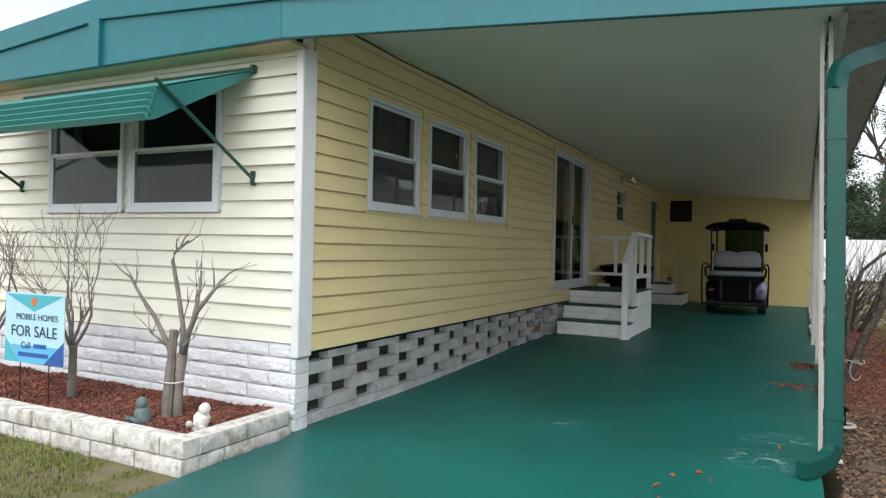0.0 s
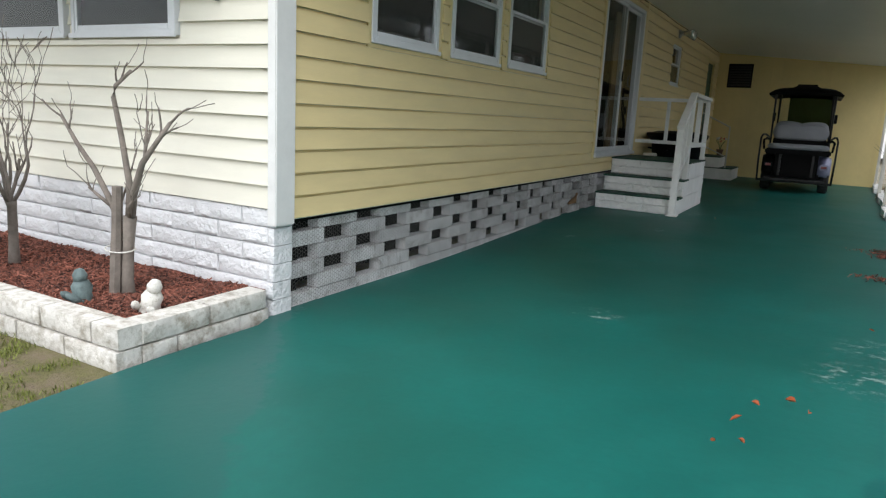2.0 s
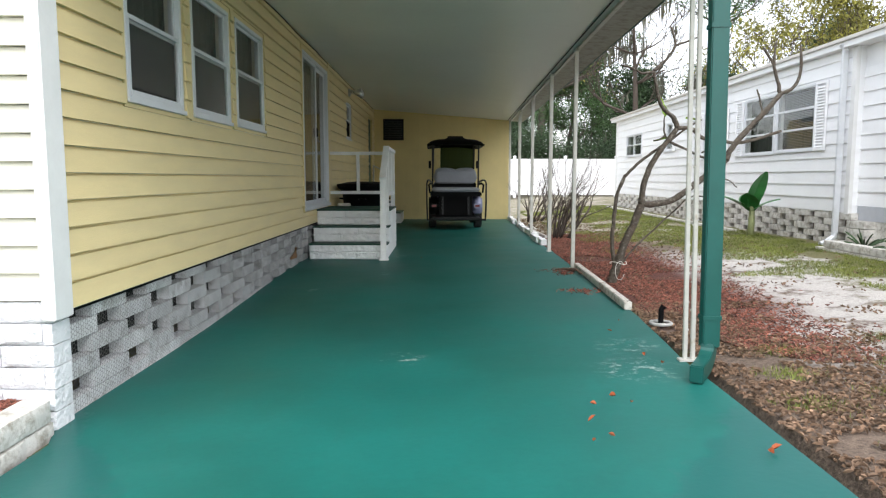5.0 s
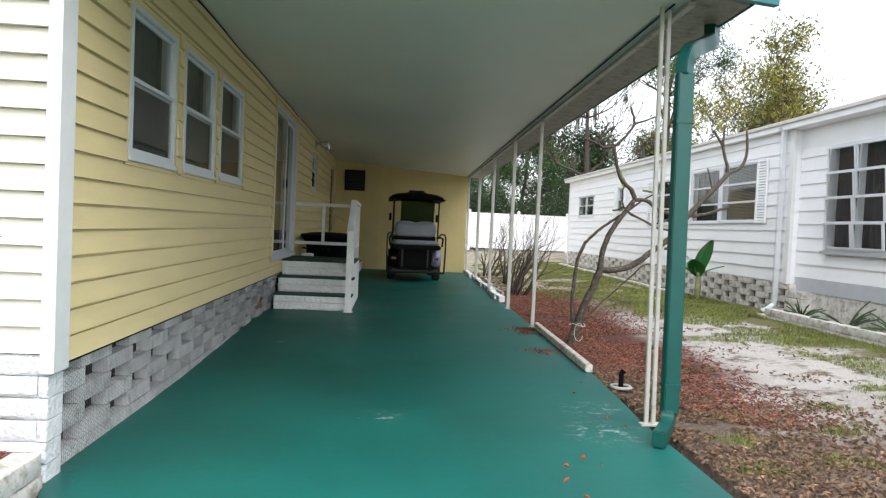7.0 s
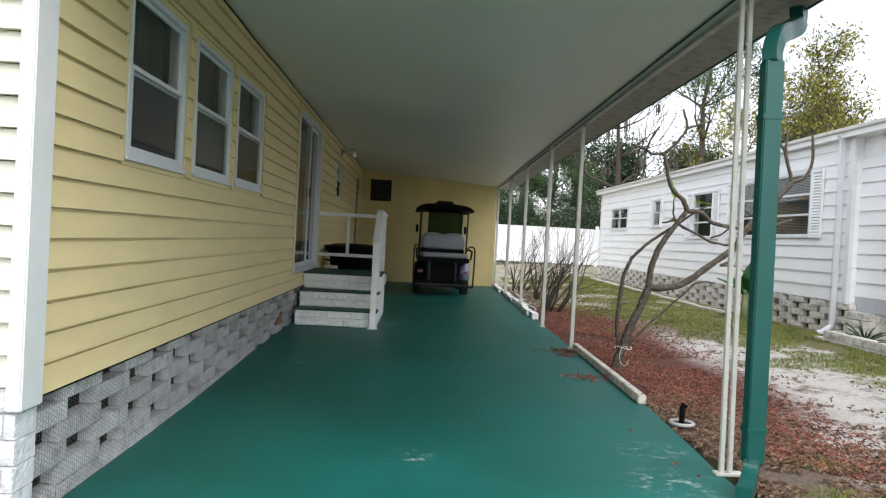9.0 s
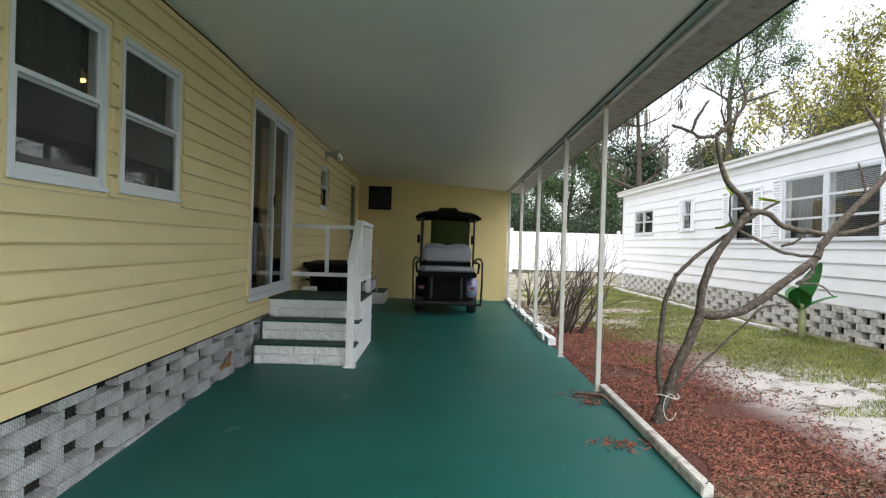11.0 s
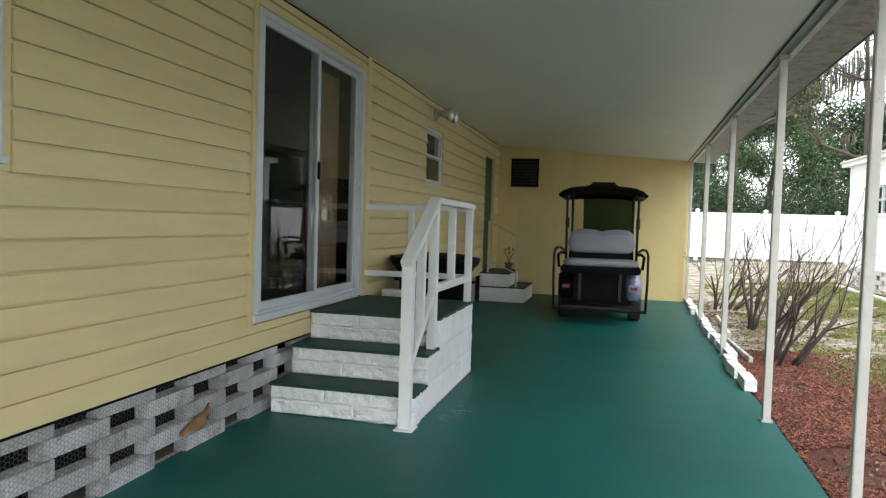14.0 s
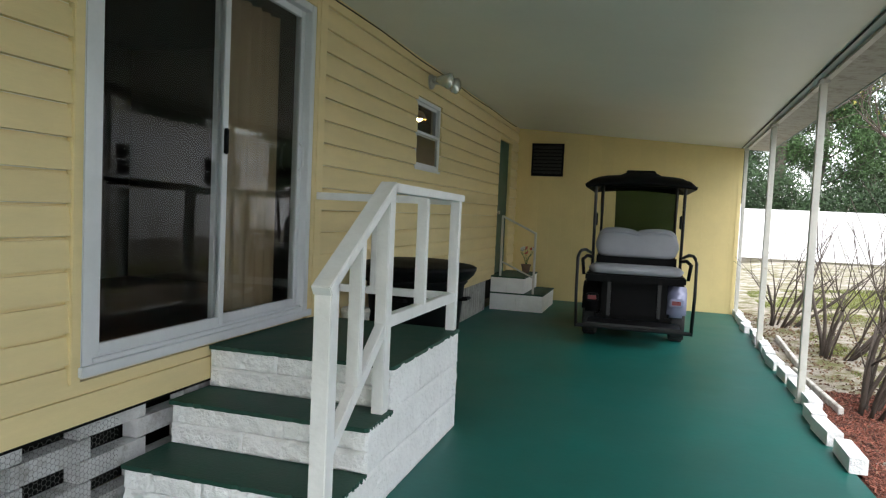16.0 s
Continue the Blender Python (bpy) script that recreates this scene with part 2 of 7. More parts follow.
def slab_paint():
    m = surface("green_painted_concrete", (0.0055, 0.115, 0.098), 0.5, var=0.16, scale=0.9, fine=22, bump=0.08)
    n, l = nodes_of(m)
    b = n["Principled BSDF"]
    base = b.inputs["Base Color"].links[0].from_socket
    pos = n.new("ShaderNodeNewGeometry").outputs["Position"]
    blotch = noise_node(n, l, pos, 2.3, 8, 0.65)
    c = mixc(n, l, ramp_node(n, l, blotch, [(0.55, (0, 0, 0)), (0.8, (0.5, 0.5, 0.5))]), base, (0.016, 0.145, 0.124))
    dark = noise_node(n, l, pos, 0.55, 6, 0.6)
    c = mixc(n, l, ramp_node(n, l, dark, [(0.46, (0, 0, 0)), (0.6, (0.72, 0.72, 0.72))]), c, (0.005, 0.088, 0.071))
    # the rained-on front stretch is darker and smoother; its edge wanders where the roof stops sheltering the slab
    sep = n.new("ShaderNodeSeparateXYZ")
    l.new(pos, sep.inputs[0])
    reach = math_node(n, l, "MULTIPLY_ADD", math_node(n, l, "ABSOLUTE", sep.outputs["X"]), 1.45, 2.1)
    ragged = math_node(n, l, "MULTIPLY_ADD", noise_node(n, l, pos, 4.0, 7, 0.7), 0.9, -0.45)
    over = math_node(n, l, "SUBTRACT", math_node(n, l, "ADD", reach, ragged), sep.outputs["Y"])
    wet = ramp_node(n, l, math_node(n, l, "MULTIPLY_ADD", over, 12.0, 0.5), [(0.0, (0, 0, 0)), (1.0, (1, 1, 1))])
    c = mixc(n, l, math_node(n, l, "MULTIPLY", wet, 0.85), c, (0.004, 0.088, 0.08))
    old_rough = b.inputs["Roughness"].links[0].from_socket
    l.new(math_node(n, l, "SUBTRACT", old_rough, math_node(n, l, "MULTIPLY", wet, 0.14)), b.inputs["Roughness"])
    # chalky scuffs where the paint has rubbed off
    streak = noise_node(n, l, pos, 13.0, 7, 0.75, (0.9, 1.1, 1))
    worn = None
    for cx, cy, r in ((1.3, 5.05, 0.3), (1.38, 5.6, 0.25), (-0.1, 5.4, 0.2), (-0.52, 8.95, 0.12), (-1.14, 7.96, 0.1), (-0.39, 10.83, 0.15), (-0.42, 10.63, 0.12)):
        d = n.new("ShaderNodeVectorMath")
        d.operation = "DISTANCE"
        l.new(pos, d.inputs[0])
        d.inputs[1].default_value = (cx, cy, 0)
        f = math_node(n, l, "SUBTRACT", 1.0, math_node(n, l, "DIVIDE", d.outputs["Value"], r))
        f = math_node(n, l, "MAXIMUM", f, 0.0)
        worn = f if worn is None else math_node(n, l, "MAXIMUM", worn, f)
    mask = math_node(n, l, "MULTIPLY", worn, ramp_node(n, l, streak, [(0.52, (0, 0, 0)), (0.66, (1, 1, 1))]))
    c = mixc(n, l, mask, c, (0.42, 0.5, 0.47))
    l.new(c, b.inputs["Base Color"])
    b.inputs["Specular IOR Level"].default_value = 0.32
    return m


SLAB = slab_paint()


def ground_cover():
    m = bpy.data.materials.new("sandy_lawn_soil")
    m.use_nodes = True
    n, l = nodes_of(m)
    b = n["Principled BSDF"]
    b.inputs["Roughness"].default_value = 0.95
    pos = n.new("ShaderNodeNewGeometry").outputs["Position"]
    sep = n.new("ShaderNodeSeparateXYZ")
    l.new(pos, sep.inputs[0])
    n1, n2, n3 = noise_node(n, l, pos, 0.9, 6, 0.65), noise_node(n, l, pos, 3.0, 8, 0.7), noise_node(n, l, pos, 45, 4, 0.7)
    wob = math_node(n, l, "MULTIPLY_ADD", n1, 2.6, -1.3)
    wob = math_node(n, l, "ADD", wob, math_node(n, l, "MULTIPLY_ADD", n2, 1.2, -0.6))
    xx = math_node(n, l, "ADD", sep.outputs["X"], wob)
    soil = ramp_node(n, l, n3, [(0.3, (0.06, 0.042, 0.032)), (0.7, (0.22, 0.16, 0.12))])
    sand = ramp_node(n, l, n3, [(0.3, (0.36, 0.335, 0.315)), (0.7, (0.6, 0.575, 0.55))])
    turf = mixc(n, l, n2, ramp_node(n, l, n3, [(0.3, (0.065, 0.085, 0.018)), (0.75, (0.17, 0.19, 0.045))]), (0.17, 0.125, 0.075))
    mulch = ramp_node(n, l, n3, [(0.35, (0.035, 0.011, 0.008)), (0.65, (0.17, 0.055, 0.036))])

    def band(v, lo, hi, soft):
        def step(a, flip):
            mr = n.new("ShaderNodeMapRange")
            mr.interpolation_type = "SMOOTHSTEP"
            l.new(v, mr.inputs[0])
            mr.inputs[1].default_value, mr.inputs[2].default_value = a - soft, a + soft
            mr.inputs[3].default_value, mr.inputs[4].default_value = (1, 0) if flip else (0, 1)
            return mr.outputs[0]
        return math_node(n, l, "MULTIPLY", step(lo, False), step(hi, True))

    yy = math_node(n, l, "ADD", sep.outputs["Y"], wob)
    # lawn everywhere beyond the bed, sand in a bare patch, mulch along the slab
    c = mixc(n, l, band(xx, 3.9, 400, 0.45), soil, turf)
    c = mixc(n, l, band(yy, 13.0, 400, 1.2), c, mixc(n, l, ramp_node(n, l, n2, [(0.42, (0, 0, 0)), (0.6, (1, 1, 1))]), turf, (0.4, 0.36, 0.32)))
    c = mixc(n, l, band(xx, -400, 1.5, 0.1), c, mixc(n, l, ramp_node(n, l, n2, [(0.45, (0, 0, 0)), (0.62, (1, 1, 1))]), turf, (0.2, 0.15, 0.11)))
    patch = math_node(n, l, "MULTIPLY", band(xx, 2.6, 4.6, 0.25), band(yy, 5.4, 10.8, 0.9))
    patch = math_node(n, l, "MULTIPLY", patch, ramp_node(n, l, n2, [(0.36, (0, 0, 0)), (0.47, (1, 1, 1))]))
    streaks = noise_node(n, l, pos, 5.5, 8, 0.72, (0.6, 1.4, 1))
    sand = mixc(n, l, ramp_node(n, l, streaks, [(0.55, (0, 0, 0)), (0.68, (0.75, 0.75, 0.75))]), sand, (0.13, 0.1, 0.085))
    c = mixc(n, l, patch, c, sand)
    bed = math_node(n, l, "MULTIPLY", band(sep.outputs["X"], 1.5, 3.1, 0.35), band(yy, 6.6, 13.2, 0.8))
    bed = math_node(n, l, "MULTIPLY", bed, ramp_node(n, l, n1, [(0.3, (0, 0, 0)), (0.42, (1, 1, 1))]))
    c = mixc(n, l, bed, c, mulch)
    l.new(c, b.inputs["Base Color"])
    bn = n.new("ShaderNodeBump")
    bn.inputs["Strength"].default_value, bn.inputs["Distance"].default_value = 0.8, 0.03
    l.new(n3, bn.inputs["Height"])
    l.new(bn.outputs[0], b.inputs["Normal"])
    return m


GROUND = ground_cover()


# ---- mesh building ----
class Geo:
    """Collects vertices and faces of one mesh."""

    def __init__(self):
        self.v, self.f = [], []

    def box(self, x0, x1, y0, y1, z0, z1, m=None):
        k = len(self.v)
        pts = [(x, y, z) for z in (z0, z1) for y in (y0, y1) for x in (x0, x1)]
        self.v += [tuple(m @ Vector(p)) for p in pts] if m else pts
        self.f += [(k, k + 2, k + 3, k + 1), (k + 4, k + 5, k + 7, k + 6), (k, k + 1, k + 5, k + 4), (k + 2, k + 6, k + 7, k + 3), (k, k + 4, k + 6, k + 2), (k + 1, k + 3, k + 7, k + 5)]
        return self

    def beam(self, a, b, w, h):
        """A square bar from a to b, w wide across and h deep."""
        a, b = Vector(a), Vector(b)
        d = b - a
        m = Matrix.Translation(a) @ d.to_track_quat("Y", "Z").to_matrix().to_4x4()
        return self.box(-w / 2, w / 2, 0, d.length, -h / 2, h / 2, m)

    def prism(self, profile, axis, lo, hi):
        """Extrudes a closed profile of (a, b) along an axis: x takes (y, z), y takes (x, z), z takes (x, y)."""
        k, c = len(self.v), len(profile)
        for t in (lo, hi):
            for a, b in profile:
                self.v.append({"x": (t, a, b), "y": (a, t, b), "z": (a, b, t)}[axis])
        self.f += [(k + i, k + (i + 1) % c, k + c + (i + 1) % c, k + c + i) for i in range(c)]
        self.f += [tuple(range(k + c - 1, k - 1, -1)), tuple(range(k + c, k + 2 * c))]
        return self

    def tube(self, pts, radii, seg=8, cap=True):
        pts = [Vector(p) for p in pts]
        if isinstance(radii, (int, float)):
            radii = [radii] * len(pts)
        k = len(self.v)
        ref = Vector((0.31, 0.17, 0.93)).normalized()
        for i, p in enumerate(pts):
            d = (pts[min(i + 1, len(pts) - 1)] - pts[max(i - 1, 0)]).normalized()
            if abs(d.dot(ref)) > 0.95:
                ref = Vector((0.93, 0.31, 0.17)).normalized()
            s = d.cross(ref).normalized()
            u = s.cross(d)
            for j in range(seg):
                a = 2 * math.pi * j / seg
                self.v.append(tuple(p + (s * math.cos(a) + u * math.sin(a)) * radii[i]))
        for i in range(len(pts) - 1):
            for j in range(seg):
                a, b = k + i * seg + j, k + i * seg + (j + 1) % seg
                self.f.append((a, b, b + seg, a + seg))
        if cap:
            self.f.append(tuple(range(k + seg - 1, k - 1, -1)))
            e = k + (len(pts) - 1) * seg
            self.f.append(tuple(range(e, e + seg)))
        return self

    def lathe(self, prof, seg=20, m=None):
        """Turns (radius, z) round the z axis."""
        k = len(self.v)
        for r, z in prof:
            for j in range(seg):
                a = 2 * math.pi * j / seg
                p = Vector((r * math.cos(a), r * math.sin(a), z))
                self.v.append(tuple(m @ p if m else p))
        for i in range(len(prof) - 1):
            for j in range(seg):
                a, b = k + i * seg + j, k + i * seg + (j + 1) % seg
                self.f.append((a, b, b + seg, a + seg))
        self.f.append(tuple(range(k + seg - 1, k - 1, -1)))
        e = k + (len(prof) - 1) * seg
        self.f.append(tuple(range(e, e + seg)))
        return self

    def mesh(self, name, mats, bevel=0.0, smooth=False, fix=True):
        me = bpy.data.meshes.new(name)
        me.from_pydata(self.v, [], self.f)
        if bevel or fix:
            bm = bmesh.new()
            bm.from_mesh(me)
            bmesh.ops.recalc_face_normals(bm, faces=bm.faces)
            if bevel:
                sharp = [e for e in bm.edges if len(e.link_faces) == 2 and e.calc_face_angle(0) > 0.6]
                bmesh.ops.bevel(bm, geom=sharp, offset=bevel, segments=2, affect="EDGES", clamp_overlap=True)
            bm.to_mesh(me)
            bm.free()
        for mt in mats if isinstance(mats, (list, tuple)) else [mats]:
            me.materials.append(mt)
        if smooth:
            me.shade_smooth() if hasattr(me, "shade_smooth") else None
        me.update()
        return me


def part(name, geo, material, parent=None, label="", bevel=0.0, smooth=False, fix=True):
    ob = new(name, geo.mesh(name, material, bevel, smooth, fix) if isinstance(geo, Geo) else geo)
    ob.parent = parent
    return tagged(ob, label) if label else ob


def thing(name, label, category, at=None, group="", kind=""):
    ob = new(name)
    if at is not None:
        ob.matrix_world = at
    return tagged(ob, label, category, group, kind)


def structure(name, geo, material, label, category, bevel=0.0, at=None):
    ob = part(name, geo, material, None, "", bevel)
    if at is not None:
        ob.matrix_world = at
    return tagged(ob, label, category, "", "structure")


def cells(u0, u1, z0, z1, holes):
    """The rectangles that remain of u0..u1 x z0..z1 once the holes are cut."""
    us = sorted({u0, u1, *[min(max(h[i], u0), u1) for h in holes for i in (0, 1)]})
    zs = sorted({z0, z1, *[min(max(h[i], z0), z1) for h in holes for i in (2, 3)]})
    for za, zb in zip(zs, zs[1:]):
        run = None
        for ua, ub in zip(us, us[1:]):
            cu, cz = (ua + ub) / 2, (za + zb) / 2
            if any(h[0] < cu < h[1] and h[2] < cz < h[3] for h in holes):
                if run:
                    yield (*run, za, zb)
                run = None
            else:
                run = (run[0], ub) if run else (ua, ub)
        if run:
            yield (*run, za, zb)


def wall(name, m, u0, u1, z0, z1, thick, holes, material, label):
    """A wall in its own frame: u along x, outside towards -y."""
    g = Geo()
    for a, b, c, d in cells(u0, u1, z0, z1, holes):
        g.box(a, b, 0, thick, c, d)
    return structure(name, g, material, label, "wall", at=m)


def siding(parent, u0, u1, z0, z1, course, holes, material, lap=0.03, curve=False, neck=0.0):
    """One lapped board per course, cut round the openings."""
    k = 0
    z = z0
    while z < z1 - 0.01:
        top = min(z + course, z1)
        g = Geo()
        levels = sorted({z + 0.004, top, *[h[i] for h in holes for i in (2, 3) if z + 0.004 < h[i] < top]})
        if curve:
            levels = sorted({*levels, *[z + course * s for s in (0.15, 0.35, 0.55, 0.72, 0.86, 0.95) if z + course * s < top]})

        if neck:
            levels = sorted({*levels, *[q for q in (z + course * (1 - neck), z + course * (1 - neck) + 0.001) if q < top]})

        def out(h):
            s = (h - z) / course
            if neck:
                return -lap * (1 - 0.55 * s) - 0.002 if s <= 1.0001 - neck else -0.003
            return -lap * (1 - s) - 0.002 if not curve else -lap * math.sqrt(max(0.0, 1 - s ** 3)) - 0.004 * math.sin(3.1 * s) - 0.002

        for ca, cb in zip(levels, levels[1:]):
            for a, b, c, d in cells(u0, u1, ca, cb, holes):
                g.prism([(0, c), (0, d), (out(d), d), (out(c), c)], "x", a, b)
        if g.v:
            part("board", g, material, parent)
        z = top
        k += 1


def rough_block(length, depth, height, seed, rough=0.012, cell=0.05):
    """A concrete block with an uneven face of soft lumps; it lies from the origin along x, into y, up z."""
    g = Geo()
    nx, nz = max(3, int(length / cell / 1.2)), max(2, int(height / cell))
    grid = {}
    e = 0.003 + rough * 0.25
    for i in range(nx + 1):
        for j in range(nz + 1):
            x, z = length * i / nx, height * j / nz
            lump = noise.noise((x * 16 + seed * 7.3, z * 22, seed)) + 0.6 * noise.noise((x * 45, z * 52 + seed * 3.1, seed + 5)) + 0.35 * noise.noise((x * 110, z * 120, seed + 9))
            rim = 0 < i < nx and 0 < j < nz
            dx = e * (0.5 + 0.5 * noise.noise((z * 40, seed, 1))) * ((i == 0) - (i == nx))
            dz = e * (0.5 + 0.7 * noise.noise((x * 30, seed, 2))) * ((j == 0) - (j == nz))
            grid[i, j] = len(g.v)
            g.v.append((x + dx, -rough * (0.45 + lump * 0.8) if rim else rough * 0.3 + rough * 0.3 * lump, z + dz))
    for i in range(nx):
        for j in range(nz):
            g.f.append((grid[i, j], grid[i + 1, j], grid[i + 1, j + 1], grid[i, j + 1]))
    k = len(g.v)
    for z in (0.001, height - 0.001):
        g.v += [(0.001, 0.012, z), (length - 0.001, 0.012, z), (length - 0.001, depth, z), (0.001, depth, z)]
    g.f += [(k, k + 3, k + 2, k + 1), (k + 4, k + 5, k + 6, k + 7), (k + 1, k + 2, k + 6, k + 5), (k + 2, k + 3, k + 7, k + 6), (k + 3, k, k + 4, k + 7)]
    g.f += [tuple([grid[i, nz] for i in range(nx + 1)] + [k + 5, k + 4]), tuple([grid[i, 0] for i in range(nx, -1, -1)] + [k, k + 1])]
    g.f += [tuple([grid[0, j] for j in range(nz, -1, -1)] + [k, k + 4]), tuple([grid[nx, j] for j in range(nz + 1)] + [k + 5, k + 1])]
    return g


BLOCKS = {}


def block(parent, material, m, length, depth, height, rough=0.012, cell=0.05):
    key = (round(length, 3), round(depth, 3), round(height, 3), material.name, random.randrange(3))
    if key not in BLOCKS:
        me = rough_block(length, depth, height, len(BLOCKS), rough, cell).mesh("block", material)
        me.shade_auto_smooth(angle=0.9) if hasattr(me, "shade_auto_smooth") else me.set_sharp_from_angle(angle=0.7)
        BLOCKS[key] = me
    ob = new("block", BLOCKS[key])
    ob.parent = parent
    ob.matrix_local = m
    return ob


EAST = lambda x: pose(x, 0, 0, 0, 0, 90)      # faces +x, u runs along +y
SOUTH = lambda y: pose(0, y, 0)                # faces -y, u runs along +x
WEST = lambda x: pose(x, 0, 0, 0, 0, -90)      # faces -x, u runs along -y


# ---- the plan ----
WALL_X, FRONT_Y, SHED_Y, SILL = -1.66, 4.30, 19.4, 0.445
LEFT_X = -5.3


def edge_x(y):
    """The line of the carport's posts."""
    return 1.66 + 0.019 * (y - 5)


def slab_z(x, y):
    """The slab falls gently towards the street along the home's side."""
    f = min(max((9.6 - y) / 4.0, 0), 1)
    left = -0.085 * f * f * (3 - 2 * f) - 0.012 * max(0, 4 - y)
    return left * (1 - min(max((x - WALL_X) / 3.32, 0), 1))


def ground_z(x, y):
    rise = min(max((x - 2.0) / 3.6, 0), 1)
    far = min(max((y - 14) / 18, 0), 1)
    if x < -1.3:
        return slab_z(-1.66, y) - 0.02
    return -0.03 + 0.15 * rise * rise * (3 - 2 * rise) + 0.1 * far * rise


def ceiling_z(x, y):
    t = (x - WALL_X) / (edge_x(y) - WALL_X)
    right = 2.655 - 0.05 * min(max((y - 6) / 13, 0), 1)
    return 2.893 + (right - 2.893) * t


# ---- ground and slab ----
def build_ground():
    xs = [-400, -150, -60, -25, -12, -8] + [-6 + 0.25 * i for i in range(18)] + [-1.62, -1.54, 0, 1.4] + [1.6 + 0.15 * i for i in range(34)] + [7, 8, 10, 14, 20, 30, 60, 150, 400]
    ys = [-400, -150, -60, -20, -8, -3] + [0.4 * i for i in range(85)] + [36, 40, 50, 70, 120, 200, 400]
    g = Geo()
    for y in ys:
        for x in xs:
            inside = -1.55 <= x <= 1.6 and y < 19.6
            bump = 0.012 * noise.noise((x * 1.7, y * 1.7, 0)) + 0.006 * noise.noise((x * 6, y * 6, 3))
            g.v.append((x, y, -0.35 if inside else ground_z(x, y) + (bump if abs(x) < 30 else 0)))
    w = len(xs)
    g.f = [(j * w + i, j * w + i + 1, (j + 1) * w + i + 1, (j + 1) * w + i) for j in range(len(ys) - 1) for i in range(w - 1)]
    structure("ground", g, GROUND, "sandy lawn with mulch, bare sand and patchy grass", "ground")
    # the slab's edges waver a little where paint meets soil
    s = Geo()
    rows = list(np.arange(-7.0, 19.5, 0.3))
    cols = 12
    for y in rows:
        x0 = -1.60 + 0.02 * noise.noise((0, y * 1.3, 0)) if y < 4.25 else -1.72
        x1 = edge_x(y) + 0.03 - 0.07 * min(max((6.6 - y) / 1.2, 0), 1) + 0.035 * noise.noise((9, y * 1.1, 0))
        for i in range(cols + 1):
            x = x0 + (x1 - x0) * i / cols
            s.v.append((x, y, slab_z(x, y)))
    w = cols + 1
    top = [(j * w + i, j * w + i + 1, (j + 1) * w + i + 1, (j + 1) * w + i) for j in range(len(rows) - 1) for i in range(cols)]
    k = len(s.v)
    s.v += [(x, y, z - 0.12) for x, y, z in s.v]
    rim = list(range(w)) + [j * w + cols for j in range(1, len(rows))] + [(len(rows) - 1) * w + i for i in range(cols - 1, -1, -1)] + [j * w for j in range(len(rows) - 2, 0, -1)]
    s.f = top + [tuple(v + k for v in f[::-1]) for f in top] + [(a, a + k, b + k, b) for a, b in zip(rim, rim[1:] + rim[:1])]
    structure("driveway", s, SLAB, "green painted concrete carport slab with worn scuffs", "driveway")


build_ground()

# ---- the home's walls ----
WIN_E = [(5.16, 6.01, 1.54, 2.47), (6.20, 7.08, 1.545, 2.475), (7.26, 8.18, 1.555, 2.485)]
SLIDER = (10.05, 11.98, 0.69, 2.735)
SMALL_WIN = (14.11, 14.91, 1.825, 2.53)
BACK_DOOR = (17.92, 18.84, 0.44, 2.6)
WIN_S = [(-4.425, -3.46, 1.475, 2.42), (-3.38, -2.40, 1.475, 2.42)]
holes_e = [*WIN_E, SLIDER, SMALL_WIN, BACK_DOOR]
east = wall("wall_east", EAST(WALL_X), FRONT_Y, SHED_Y, SILL + 0.012, 2.95, 0.1, holes_e, CREAM, "yellow vinyl sided wall of the home beside the carport")
near = [h for h in holes_e if h[0] < 12]
far = [h for h in holes_e if h[0] > 12]
trimmed = [(a - 0.045, b + 0.045, c - 0.045, d + 0.045) for a, b, c, d in near]
siding(east, FRONT_Y + 0.125, 12.03, 0.465, 2.9, 0.1305, trimmed, YELLOW, 0.028, False, 0.1)
siding(east, 12.14, SHED_Y, SILL, 2.9, 0.157, far, YELLOW, 0.026, True)
south = wall("wall_south", SOUTH(FRONT_Y), LEFT_X, WALL_X, SILL, 2.75, 0.1, WIN_S, CREAM, "vinyl sided front wall of the home, paled to cream as if brightly lit")
siding(south, LEFT_X, WALL_X - 0.025, 0.53, 2.66, 0.127, [(a - 0.02, b + 0.02, c - 0.02, d + 0.02) for a, b, c, d in WIN_S], CREAM)
wall("wall_west", WEST(LEFT_X), -SHED_Y, -FRONT_Y, 0, 2.95, 0.1, [], CREAM, "plain far side wall of the home")
back = wall("wall_north", pose(0, SHED_Y + 0.1, 0, 0, 0, 180), 1.77, 5.3, 0, 2.95, 0.1, [], UNLIT_ROOM, "plain back wall of the home")
trim = structure("corner_trim", Geo().box(WALL_X - 0.025, WALL_X + 0.04, FRONT_Y - 0.034, FRONT_Y + 0.125, SILL - 0.008, 2.62), WHITE, "white vinyl corner post on the home", "trim", 0.006)
structure("seam_trim", Geo().box(WALL_X - 0.01, WALL_X + 0.037, 12.033, 12.142, SILL, 2.89), YELLOW, "yellow vertical trim board on the wall", "trim", 0.004)
structure("slider_trim", Geo().box(WALL_X - 0.01, WALL_X + 0.036, 9.995, 10.047, SILL + 0.2, 2.79).box(WALL_X - 0.01, WALL_X + 0.036, 11.983, 12.032, SILL + 0.2, 2.79).box(WALL_X - 0.01, WALL_X + 0.036, 10.047, 11.983, 2.738, 2.79), YELLOW, "yellow trim boards round the patio door", "trim", 0.003)
structure("cable", Geo().tube([(WALL_X + 0.03, y, 2.872 + 0.008 * math.sin(y * 3)) for y in np.arange(4.6, 19.3, 0.5)], 0.006, 6), BLACK, "thin dark cable along the top of the wall", "cable")
